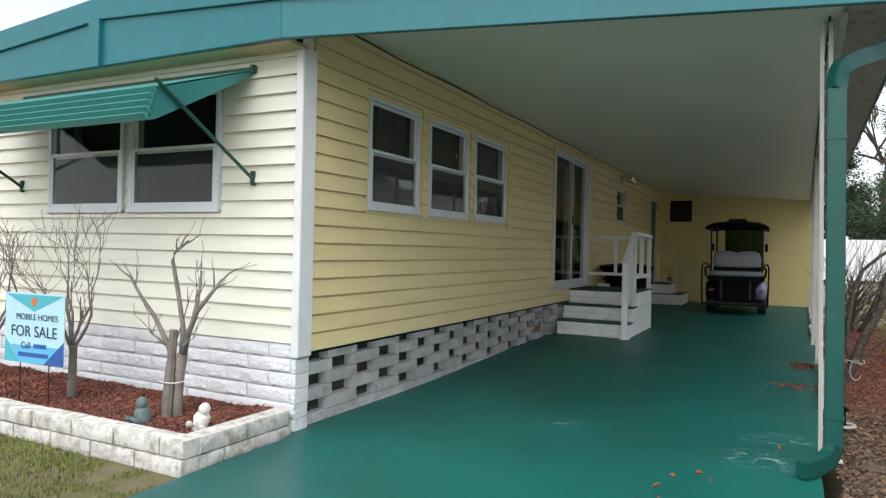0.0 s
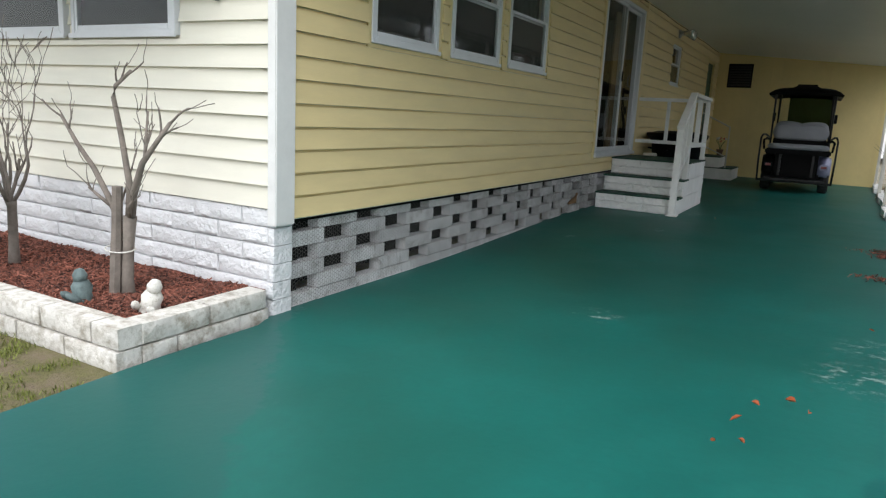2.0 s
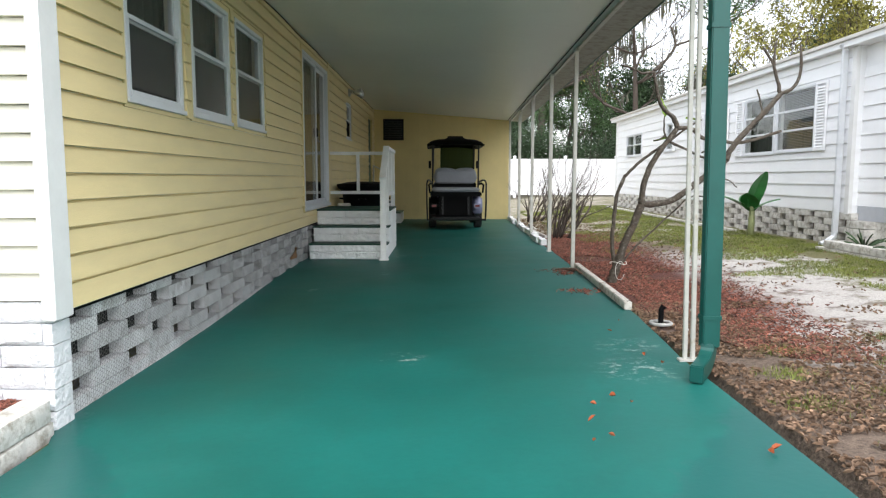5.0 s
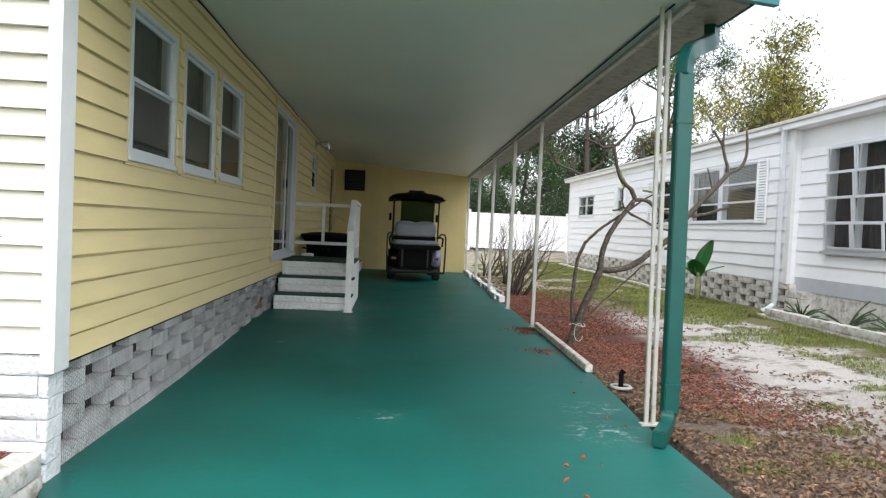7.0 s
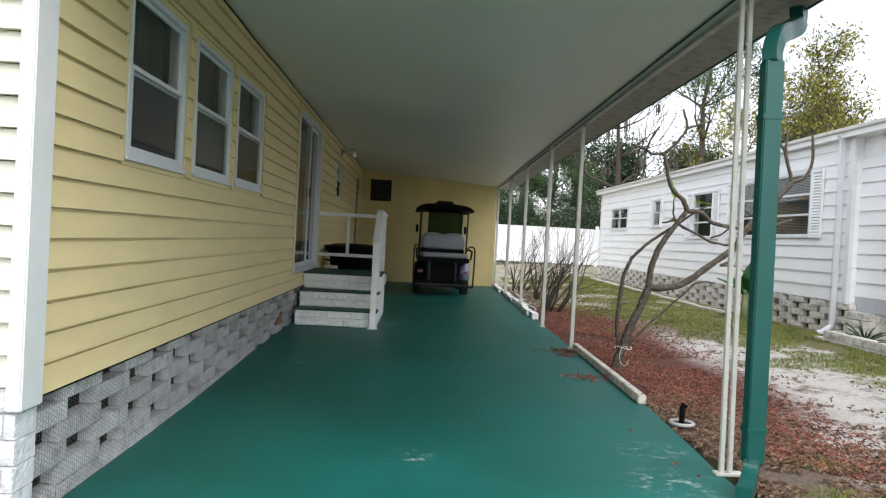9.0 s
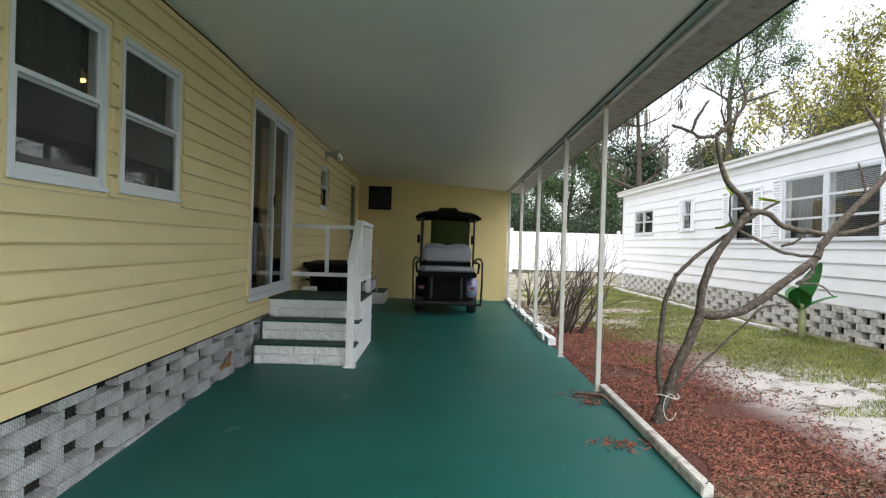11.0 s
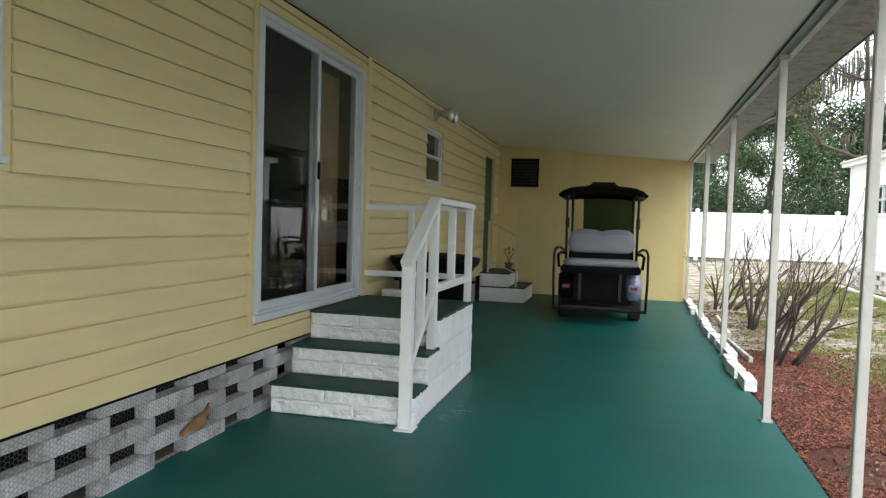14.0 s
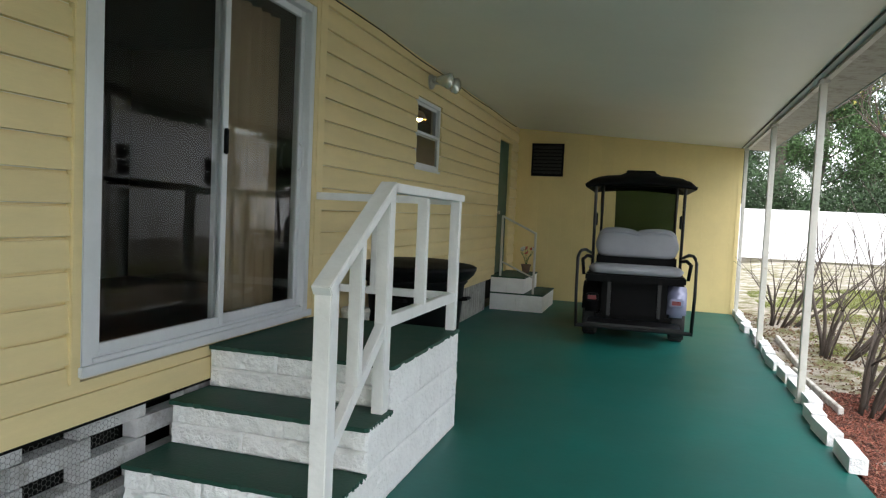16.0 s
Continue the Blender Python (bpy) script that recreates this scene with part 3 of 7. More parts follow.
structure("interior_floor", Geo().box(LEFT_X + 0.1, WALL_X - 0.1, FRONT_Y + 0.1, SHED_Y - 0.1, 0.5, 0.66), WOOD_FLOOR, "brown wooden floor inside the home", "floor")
# Ceiling and partitions are added; the unlit look is in their colour.
structure("interior_ceiling", Geo().box(LEFT_X + 0.1, WALL_X - 0.1, FRONT_Y + 0.1, SHED_Y - 0.1, 2.8, 2.86), UNLIT_ROOM, "added ceiling inside the home, near-black for an unlit room", "ceiling")
structure("wall_inside_front", Geo().box(LEFT_X + 0.1, WALL_X - 0.1, 9.2, 9.3, 0.66, 2.8), UNLIT_ROOM, "added partition wall inside the home, near-black for an unlit room", "wall")
structure("wall_inside_back", Geo().box(LEFT_X + 0.1, WALL_X - 0.1, 13.2, 13.3, 0.66, 2.8), UNLIT_ROOM, "added partition wall inside the home, near-black for an unlit room", "wall")
structure("wall_inside_long", Geo().box(-4.3, -4.2, 4.42, 19.2, 0.66, 2.8), UNLIT_ROOM, "added long wall inside the home, near-black for an unlit room", "wall")


# ---- roof, ceiling, fascia ----
def build_roof():
    g = Geo()
    ys = [5.05, 6, 8, 10, 12, 14, 16, 18, 19.45]
    front = lambda x: 4.06 + 0.235 * max(0, x + 1.62)
    cols = 9
    for k, y in enumerate(ys):
        for i in range(cols):
            t = i / (cols - 1)
            x0, x1 = WALL_X + 0.004, edge_x(y) + 0.02
            x = x0 + (x1 - x0) * t
            yy = y if k else front(x) + 0.04
            g.v.append((x, yy, ceiling_z(x, max(y, 5))))
    nn = len(g.v)
    g.v += [(x, y, z + 0.09) for x, y, z in g.v]
    q = [(j * cols + i, j * cols + i + 1, (j + 1) * cols + i + 1, (j + 1) * cols + i) for j in range(len(ys) - 1) for i in range(cols - 1)]
    g.f = q + [tuple(v + nn for v in f[::-1]) for f in q]
    rim = [i for i in range(cols)] + [j * cols + cols - 1 for j in range(1, len(ys))] + [(len(ys) - 1) * cols + i for i in range(cols - 2, -1, -1)] + [j * cols for j in range(len(ys) - 2, 0, -1)]
    g.f += [(a, b, b + nn, a + nn) for a, b in zip(rim, rim[1:] + rim[:1])]
    structure("ceiling", g, CEIL, "off-white aluminium carport ceiling sloping to the posts", "ceiling")
    ev = Geo()
    for y0, y1 in zip(ys, ys[1:]):
        base = len(ev.v)
        for zo in (0.0, 0.08):
            for y, x in ((y0, edge_x(y0) + 0.022), (y0, edge_x(y0) + 0.36), (y1, edge_x(y1) + 0.36), (y1, edge_x(y1) + 0.022)):
                ev.v.append((x, y if y > 5.1 else front(x) + 0.045, ceiling_z(x, max(y, 5)) - 0.004 + zo))
        ev.f += [tuple(base + q for q in f) for f in ((3, 2, 1, 0), (4, 5, 6, 7), (0, 1, 5, 4), (1, 2, 6, 5), (2, 3, 7, 6), (3, 0, 4, 7))]
    structure("eave", ev, EAVE, "dirty weathered aluminium eave outside the posts", "eave")
    h = Geo()
    h.prism([(LEFT_X - 0.15, 2.97), (-3.4, 3.12), (WALL_X + 0.1, 2.98), (WALL_X + 0.1, 2.96), (-3.4, 3.08), (LEFT_X - 0.15, 2.95)], "y", 4.06, SHED_Y + 0.3)
    structure("roof", h, TEAL, "low pitched metal roof over the home", "roof")
    s = Geo().box(LEFT_X - 0.15, WALL_X + 0.05, 4.07, FRONT_Y - 0.002, 2.6, 2.625)
    structure("soffit", s, SOFFIT, "tan plywood soffit under the front eave", "soffit")
    # fascia: lower board, upper band set proud, a joint cover and the slanting run over the carport
    f = thing("fascia", "teal painted fascia boards round the roof front", "fascia", kind="structure")
    a = Geo().prism([(LEFT_X - 0.2, 2.6), (-1.62, 2.605), (-1.62, 2.86), (-3.4, 2.96), (LEFT_X - 0.2, 2.8)], "y", 4.02, 4.06)
    part("lower_board", a, TEAL, f, bevel=0.003)
    b = Geo().prism([(LEFT_X - 0.2, 2.8), (-3.4, 2.96), (-1.62, 2.86), (-1.62, 2.99), (-3.4, 3.14), (LEFT_X - 0.2, 2.97)], "y", 3.995, 4.06)
    part("upper_band", b, TEAL, f, bevel=0.003)
    part("joint_cover", Geo().box(-3.54, -3.41, 3.985, 4.025, 2.59, 2.97), TEAL, f, bevel=0.003)
    ang = math.atan2(0.87, 3.72)
    run = math.hypot(0.87, 3.72) + 0.08
    m = Matrix.Translation((-1.62, 4.02, 0)) @ pose(0, 0, 0, 0, 0, math.degrees(ang))
    for nm, prof, y0 in (("carport_board", [(0, 2.605), (run, 2.62), (run, 2.77), (0, 2.86)], 0.0), ("carport_band", [(0, 2.86), (run + 0.05, 2.77), (run + 0.05, 2.85), (0, 2.99)], -0.025)):
        gg = Geo().prism(prof, "y", y0, 0.045)
        o = part(nm, gg, TEAL, f, bevel=0.003)
        o.matrix_local = m
    e = Geo()
    pts = [edge_x(y) + 0.36 for y in (4.95, SHED_Y)]
    za, zb = ceiling_z(pts[0], 5), ceiling_z(pts[1], 19.4)
    for x, y, z in ((pts[0], 4.93, za), (pts[1], SHED_Y, zb)):
        e.v += [(x, y, z - 0.006), (x + 0.03, y, z - 0.006), (x + 0.03, y, z + 0.1), (x, y, z + 0.1)]
    e.f += [(0, 1, 2, 3), (7, 6, 5, 4), (0, 4, 5, 1), (1, 5, 6, 2), (2, 6, 7, 3), (3, 7, 4, 0)]
    structure("gutter", e, SPOUT_GREEN, "teal gutter along the carport's outer edge", "gutter", 0.01)
    # the beam over the posts with a conduit beside it
    be = Geo()
    ys = [5.0, 8, 12, 16, 19.38]
    for y0, y1 in zip(ys, ys[1:]):
        be.beam((edge_x(y0) + 0.02, y0, ceiling_z(edge_x(y0), y0) - 0.03), (edge_x(y1) + 0.02, y1, ceiling_z(edge_x(y1), y1) - 0.03), 0.04, 0.025)
    structure("beam", be, BEAM, "weathered aluminium beam over the carport posts", "beam")
    c = Geo().tube([(edge_x(y) - 0.05, y, ceiling_z(edge_x(y) - 0.05, y) - 0.008) for y in (5.1, 8, 12, 16, 19.3)], 0.007, 6)
    structure("conduit", c, RUBBER, "thin conduit under the carport ceiling", "conduit")
    num = thing("number_plate", "small white oval house number plate on the fascia", "plate")
    pl = Geo().lathe([(0.07, 0), (0.07, 0.006)], 20)
    pm = part("plaque", pl, WHITE, num)
    t = 0.965 * run
    num.matrix_world = m @ pose(t, -0.001, 2.69, 90, 0, 0) @ Matrix.Diagonal((0.62, 0.46, 1, 1))
    for i in range(3):
        part("digit", Geo().box(-0.045 + i * 0.032, -0.022 + i * 0.032, -0.025, 0.025, 0.006, 0.008), SIGN_INK, num)


build_roof()

# ---- shed wall at the carport's end ----
shed = wall("wall_shed", SOUTH(SHED_Y), WALL_X, 1.9, -0.02, 2.95, 0.12, [], SHED, "yellow painted shed wall at the end of the carport")


def shed_panels():
    u = WALL_X
    while u < 1.89:
        w = min(0.203, 1.895 - u)
        part("panel", Geo().box(u + 0.0004, u + w - 0.0004, -0.012, 0, 0.0, ceiling_z(u, 19.3) + 0.06), SHED, shed)
        u += 0.203


structure("shed_corner", Geo().box(1.87, 1.93, SHED_Y - 0.02, SHED_Y + 1.5, 0, 2.72), SHED, "yellow corner of the shed", "wall")


# ---- windows and doors ----
def window(name, at, w, h, label, depth=0.05, bars=0, screen=True, lights=0):
    """A sash window: an outer frame, an upper and a lower sash, panes; u from 0 to w, z from 0 to h."""
    ob = thing(name, label, "window", at, kind="structure")
    f = 0.035
    part("window_frame", Geo().box(0, f, -0.03, depth, 0, h).box(w - f, w, -0.03, depth, 0, h).box(f, w - f, -0.03, depth, 0, f).box(f, w - f, -0.03, depth, h - f, h), ALU, ob, bevel=0.003)
    part("window_sill", Geo().box(-0.015, w + 0.015, -0.045, -0.03, -0.012, 0.016), ALU, ob, bevel=0.002)
    mid = h * 0.51
    s = 0.026
    if lights:
        q = (h - 2 * f) / lights
        for k in range(lights):
            z0 = f + q * k
            light = part("light", Geo().box(f, f + s, -0.02, 0.01, z0, z0 + q).box(w - f - s, w - f, -0.02, 0.01, z0, z0 + q).box(f + s, w - f - s, -0.02, 0.01, z0, z0 + 0.016).box(f + s, w - f - s, -0.02, 0.01, z0 + q - 0.016, z0 + q), ALU, ob)
            part("pane", Geo().box(f + s, w - f - s, -0.006, -0.002, z0 + 0.016, z0 + q - 0.016), GLASS, light).visible_shadow = False
        return ob
    for nm, z0, z1, y in (("upper_sash", mid - 0.02, h - f, 0.012), ("lower_sash", f, mid + 0.022, -0.014)):
        a, b = f, w - f
        sash = part(nm, Geo().box(a, a + s, y - 0.012, y + 0.012, z0, z1).box(b - s, b, y - 0.012, y + 0.012, z0, z1).box(a + s, b - s, y - 0.012, y + 0.012, z0, z0 + s * 1.2).box(a + s, b - s, y - 0.012, y + 0.012, z1 - s, z1), ALU, ob, bevel=0.002)
        p = part("pane", Geo().box(a + s, b - s, y - 0.002, y + 0.002, z0 + s, z1 - s), GLASS, sash)
        p.visible_shadow = False
        for q in range(bars):
            zz = z0 + (z1 - z0) * (q + 1) / (bars + 1)
            part("muntin", Geo().box(a + s, b - s, y - 0.008, y + 0.008, zz - 0.006, zz + 0.006), ALU, sash)
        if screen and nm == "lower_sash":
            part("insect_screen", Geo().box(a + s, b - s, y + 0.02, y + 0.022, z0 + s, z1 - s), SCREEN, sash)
    return ob


def curtain(at, w, h, label, material=CURTAIN):
    g = Geo()
    n = int(w / 0.02)
    for i in range(n + 1):
        y = 0.025 * math.sin(i * 1.1) + 0.01 * math.sin(i * 2.7)
        g.v += [(w * i / n, y, 0), (w * i / n, y * 0.8, h)]
    g.f = [(2 * i, 2 * i + 2, 2 * i + 3, 2 * i + 1) for i in range(n)]
    k = len(g.v)
    g.v += [(x, y + 0.006, z) for x, y, z in g.v]
    g.f += [(a + k, d + k, c + k, b + k) for a, b, c, d in g.f]
    ob = part("curtain", g, material, None, smooth=True)
    ob.matrix_world = at
    return tagged(ob, label, "curtain", "curtains in the home")


for i, (a, b, c, d) in enumerate(WIN_E):
    window(f"window_{i + 1}", EAST(WALL_X - 0.0) @ pose(a, 0.012, c), b - a, d - c, "white aluminium sash window with dark glass")
    structure(f"window_{i + 1}_surround", Geo().box(WALL_X - 0.004, WALL_X + 0.012, a - 0.04, a - 0.003, c - 0.04, d + 0.04).box(WALL_X - 0.004, WALL_X + 0.012, b + 0.003, b + 0.04, c - 0.04, d + 0.04).box(WALL_X - 0.004, WALL_X + 0.012, a - 0.003, b + 0.003, d + 0.003, d + 0.04).box(WALL_X - 0.004, WALL_X + 0.012, a - 0.003, b + 0.003, c - 0.04, c - 0.014), YELLOW, "yellow trim round a window", "trim")
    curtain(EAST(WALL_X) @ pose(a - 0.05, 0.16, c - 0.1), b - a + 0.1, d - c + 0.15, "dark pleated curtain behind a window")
for i, (a, b, c, d) in enumerate(WIN_S):
    window(f"window_{i + 4}", SOUTH(FRONT_Y) @ pose(a, -0.012, c), b - a, d - c, "white aluminium sash window under the awning")
window("window_6", EAST(WALL_X) @ pose(SMALL_WIN[0], 0.02, SMALL_WIN[2]), SMALL_WIN[1] - SMALL_WIN[0], SMALL_WIN[3] - SMALL_WIN[2], "small white sash window set deep in the wall")


def patio_door():
    a, b, c, d = SLIDER
    w, h = b - a, d - c
    ob = thing("door_1", "white aluminium sliding glass patio door", "door", EAST(WALL_X) @ pose(a, 0, c), kind="structure")
    part("door_frame", Geo().box(0, 0.06, -0.035, 0.09, 0, h).box(w - 0.06, w, -0.035, 0.09, 0, h).box(0.06, w - 0.06, -0.035, 0.09, h - 0.05, h).box(0.06, w - 0.06, -0.035, 0.09, 0, 0.04), ALU, ob, bevel=0.004)
    part("sill", Geo().box(-0.02, w + 0.02, -0.06, -0.036, -0.02, 0.022), ALU, ob, bevel=0.003)
    part("track", Geo().box(0.05, w - 0.05, -0.012, -0.004, 0.04, 0.055).box(0.05, w - 0.05, 0.03, 0.038, 0.04, 0.055), ALU, ob)
    for nm, x0, x1, y in (("sliding_panel", 0.06, w * 0.51, -0.012), ("fixed_panel", w * 0.485, w - 0.06, 0.03)):
        s = 0.045
        pn = part(nm, Geo().box(x0, x0 + s, y - 0.015, y + 0.015, 0.055, h - 0.05).box(x1 - s, x1, y - 0.015, y + 0.015, 0.055, h - 0.05).box(x0 + s, x1 - s, y - 0.015, y + 0.015, 0.055, 0.055 + s).box(x0 + s, x1 - s, y - 0.015, y + 0.015, h - 0.05 - s, h - 0.05), ALU, ob, bevel=0.003)
        p = part("pane", Geo().box(x0 + s, x1 - s, y - 0.003, y + 0.003, 0.055 + s, h - 0.05 - s), GLASS, pn)
        p.visible_shadow = False
    x = w * 0.51 - 0.03
    part("handle", Geo().box(x - 0.016, x + 0.016, -0.045, -0.028, 0.98, 1.12), BLACK, ob, "black plastic latch handle", bevel=0.006)
    part("pull", Geo().tube([(w - 0.16, -0.02, 0.95), (w - 0.16, -0.05, 0.98), (w - 0.16, -0.05, 1.1), (w - 0.16, -0.02, 1.13)], 0.008, 6), ALU, ob)


patio_door()
curtain(EAST(WALL_X) @ pose(11.35, 0.22, 0.7), 0.55, 1.95, "tan curtain gathered behind the patio door", surface("tan_curtain", (0.3, 0.22, 0.13), 0.9, var=0.12, scale=5, fine=80, bump=0.2))


def back_door():
    a, b, c, d = BACK_DOOR
    w, h = b - a, d - c
    ob = thing("door_2", "dark green painted panel door in a tan frame", "door", EAST(WALL_X) @ pose(a, 0, c), kind="structure")
    part("door_frame", Geo().box(0, 0.04, -0.02, 0.09, 0, h).box(w - 0.04, w, -0.02, 0.09, 0, h).box(0.04, w - 0.04, -0.02, 0.09, h - 0.04, h), SHED, ob, bevel=0.004)
    leaf = part("leaf", Geo().box(0.04, w - 0.04, 0.02, 0.06, 0.01, h - 0.04), DARK_GREEN, ob, bevel=0.003)
    for z0, z1 in ((0.2, 0.85), (1.0, 1.85)):
        part("panel", Geo().box(0.16, w - 0.16, 0.01, 0.02, z0, z1), DARK_GREEN, leaf, bevel=0.004)
    part("knob", Geo().lathe([(0.012, 0), (0.012, 0.03), (0.028, 0.04), (0.028, 0.06), (0.01, 0.07)], 12, pose(0.12, 0.02, 1.0, 90, 0, 0)), BEAM, leaf)


back_door()


def wall_vent():
    ob = thing("vent", "black louvred vent box in the yellow shed wall", "vent", SOUTH(SHED_Y) @ pose(-1.395, -0.012, 2.09))
    part("frame", Geo().box(0, 0.03, -0.03, 0, 0, 0.55).box(0.51, 0.54, -0.03, 0, 0, 0.55).box(0.03, 0.51, -0.03, 0, 0, 0.03).box(0.03, 0.51, -0.03, 0, 0.52, 0.55), BLACK, ob, bevel=0.003)
    part("backing", Geo().box(0.03, 0.51, -0.008, 0, 0.03, 0.52), BLACK, ob)
    for i in range(8):
        part("slat", Geo().box(0.03, 0.51, -0.022, -0.018, 0.045 + i * 0.06, 0.085 + i * 0.06), BLACK_METAL, ob)


wall_vent()


# ---- steps at the patio door ----
STEPS = [(10.31, 10.625, 0.212), (10.625, 10.93, 0.425), (10.93, 12.12, 0.645)]
SX0, SX1 = WALL_X + 0.025, -0.585


def patio_steps():
    ob = thing("entry_steps", "white block steps with dark green treads at the patio door", "steps", pose(0, 0, 0))
    core = Geo()
    for i, (a, b, z) in enumerate(STEPS):
        core.box(SX0 + 0.02, SX1 - 0.02, a + 0.02, 12.09 if i < 2 else b - 0.02, 0 if i == 0 else STEPS[i - 1][2] - 0.005, z - 0.03)
    part("core", core, STEP_WHITE, ob)
    low = 0
    for i, (a, b, z) in enumerate(STEPS):
        hgt = z - low - 0.016
        # riser: two blocks of split face
        half = (hgt + 0.004) / 2
        for row in range(2):
            cuts = (SX0, SX0 + (0.4 if (row + i) % 2 else 0.62), SX1)
            for ua, ub in zip(cuts, cuts[1:]):
                block(ob, STEP_WHITE, pose(ua, a + random.uniform(-0.004, 0.004), low + row * half), ub - ua + 0.005, 0.15, half + 0.003, 0.017, 0.012)
        # outer side, course by course
        u, end = a + 0.02, 12.11
        n = max(1, round((end - u) / 0.4))
        for k in range(n):
            ln = (end - u) / n
            block(ob, STEP_WHITE, pose(SX1, u + k * ln, low, 0, 0, 90), ln + 0.008, 0.12, hgt + 0.016, 0.009, 0.018)
        # the paint's edge wanders along the rough block
        lip = [(SX0 - 0.005 + (SX1 - SX0 - 0.005) * k / 40, a - 0.012 + 0.012 * noise.noise((k * 0.9, i * 5, 1))) for k in range(41)]
        lip += [(SX1 + 0.004 + 0.01 * noise.noise((k * 0.9, i * 5, 4)), a + (b + 0.004 - a) * k / 30) for k in range(31)]
        lip.append((SX0 - 0.005, b + 0.004))
        part("tread", Geo().prism(lip, "z", z - 0.018, z + 0.002), TREAD_GREEN, ob, "dark green painted tread")
        low = z
    return ob


patio_steps()


def handrail():
    ob = thing("handrail", "white painted timber handrail on the entry steps", "railing", pose(0, 0, 0))
    X = -0.63
    P = lambda a, b, w=0.06, h=0.06: part("post", Geo().beam(a, b, w, h), WHITE_WOOD, ob, bevel=0.004)
    P((X, 10.26, 0), (X, 10.26, 1.10), 0.075, 0.075)
    part("base_plate", Geo().box(X - 0.06, X + 0.07, 10.19, 10.33, 0, 0.012), WHITE_WOOD, ob, bevel=0.003)
    P((X, 10.87, 0.425), (X, 10.87, 1.50), 0.06, 0.075)
    P((X, 12.08, 0.645), (X, 12.08, 1.50))
    for y, z0, z1 in ((10.55, 0.63, 1.28), (11.42, 0.89, 1.48)):
        part("baluster", Geo().beam((X, y, z0), (X, y, z1), 0.06, 0.045), WHITE_WOOD, ob, bevel=0.004)
    part("baluster", Geo().beam((-1.18, 12.08, 0.88), (-1.18, 12.08, 1.48), 0.045, 0.06), WHITE_WOOD, ob, bevel=0.004)
    part("top_rail", Geo().beam((X, 10.21, 1.085), (X, 10.895, 1.53), 0.085, 0.045), WHITE_WOOD, ob, bevel=0.004)
    part("top_rail", Geo().beam((X, 10.87, 1.52), (X, 12.13, 1.505), 0.085, 0.045), WHITE_WOOD, ob, bevel=0.004)
    part("lower_rail", Geo().beam((X, 10.3, 0.42), (X, 10.89, 0.875), 0.05, 0.06), WHITE_WOOD, ob, bevel=0.004)
    part("lower_rail", Geo().beam((X, 10.9, 0.87), (X, 12.06, 0.865), 0.05, 0.06), WHITE_WOOD, ob, bevel=0.004)
    part("back_rail", Geo().beam((X - 0.03, 12.08, 1.485), (-1.635, 12.08, 1.485), 0.05, 0.05), WHITE_WOOD, ob, bevel=0.004)
    part("back_rail", Geo().beam((X - 0.03, 12.08, 0.865), (-1.635, 12.08, 0.865), 0.05, 0.05), WHITE_WOOD, ob, bevel=0.004)


handrail()


def rear_steps():
    ob = thing("back_steps", "small white block steps at the green door", "steps", pose(0, 0, 0))
    for x1, z0, z1 in ((-0.84, 0.0, 0.26), (-1.12, 0.26, 0.5)):
        part("core", Geo().box(WALL_X + 0.03, x1 - 0.02, 17.7, 18.85, z0, z1 - 0.02), STEP_WHITE, ob)
        n = 2
        L = (x1 - WALL_X - 0.03) / n
        for k in range(n):
            block(ob, STEP_WHITE, pose(WALL_X + 0.03 + k * L, 17.68, z0), L - 0.003, 0.1, z1 - z0 - 0.018)
        for k in range(3):
            block(ob, STEP_WHITE, pose(x1, 17.69 + k * 0.39, z0, 0, 0, 90), 0.387, 0.1, z1 - z0 - 0.018)
        part("tread", Geo().box(WALL_X + 0.03, x1 + 0.003, 17.675, 18.87, z1 - 0.018, z1 + 0.002), TREAD_GREEN, ob, "dark green painted tread", bevel=0.004)
    r = thing("stair_rail", "thin white metal rail on the back steps", "railing", pose(0, 0, 0))
    part("post", Geo().tube([(-1.5, 17.74, 0.5), (-1.5, 17.74, 1.4)], 0.018, 8), POST, r)
    part("post", Geo().tube([(-1.0, 17.74, 0.26), (-1.0, 17.74, 1.16)], 0.018, 8), POST, r)
    part("top_bar", Geo().tube([(-1.5, 17.74, 1.39), (-0.99, 17.74, 1.15)], 0.016, 8), POST, r)
    part("lower_bar", Geo().tube([(-1.5, 17.74, 0.72), (-1.0, 17.74, 0.5)], 0.012, 8), POST, r)


rear_steps()


def flower_pot():
    ob = thing("flower_pot", "small dark pot of red and white flowers on the back steps", "flower pot", pose(-1.25, 18.5, 0.502))
    part("pot", Geo().lathe([(0.05, 0), (0.075, 0.12), (0.08, 0.12), (0.08, 0.14), (0.06, 0.14), (0.06, 0.12)], 14), PIPE_BROWN, ob)
    g = Geo()
    rnd = random.Random(5)
    for i in range(9):
        a = rnd.uniform(0, 6.28)
        g.tube([(0, 0, 0.12), (0.04 * math.cos(a), 0.04 * math.sin(a), 0.25), (0.1 * math.cos(a), 0.1 * math.sin(a), 0.3 + 0.1 * rnd.random())], [0.004, 0.003, 0.002], 4)
    part("stems", g, BIG_LEAF, ob)
    for mt, k in ((SIGN_RED, 3), (STONE_WHITE, 3)):
        for i in range(k):
            a = rnd.uniform(0, 6.28)
            part("flower", Geo().lathe([(0.005, 0), (0.03, 0.015), (0.04, 0.03), (0.015, 0.025)], 8, pose(0.09 * math.cos(a), 0.09 * math.sin(a), 0.3 + 0.08 * rnd.random(), rnd.uniform(-50, 50), rnd.uniform(-50, 50))), mt, ob)


flower_pot()


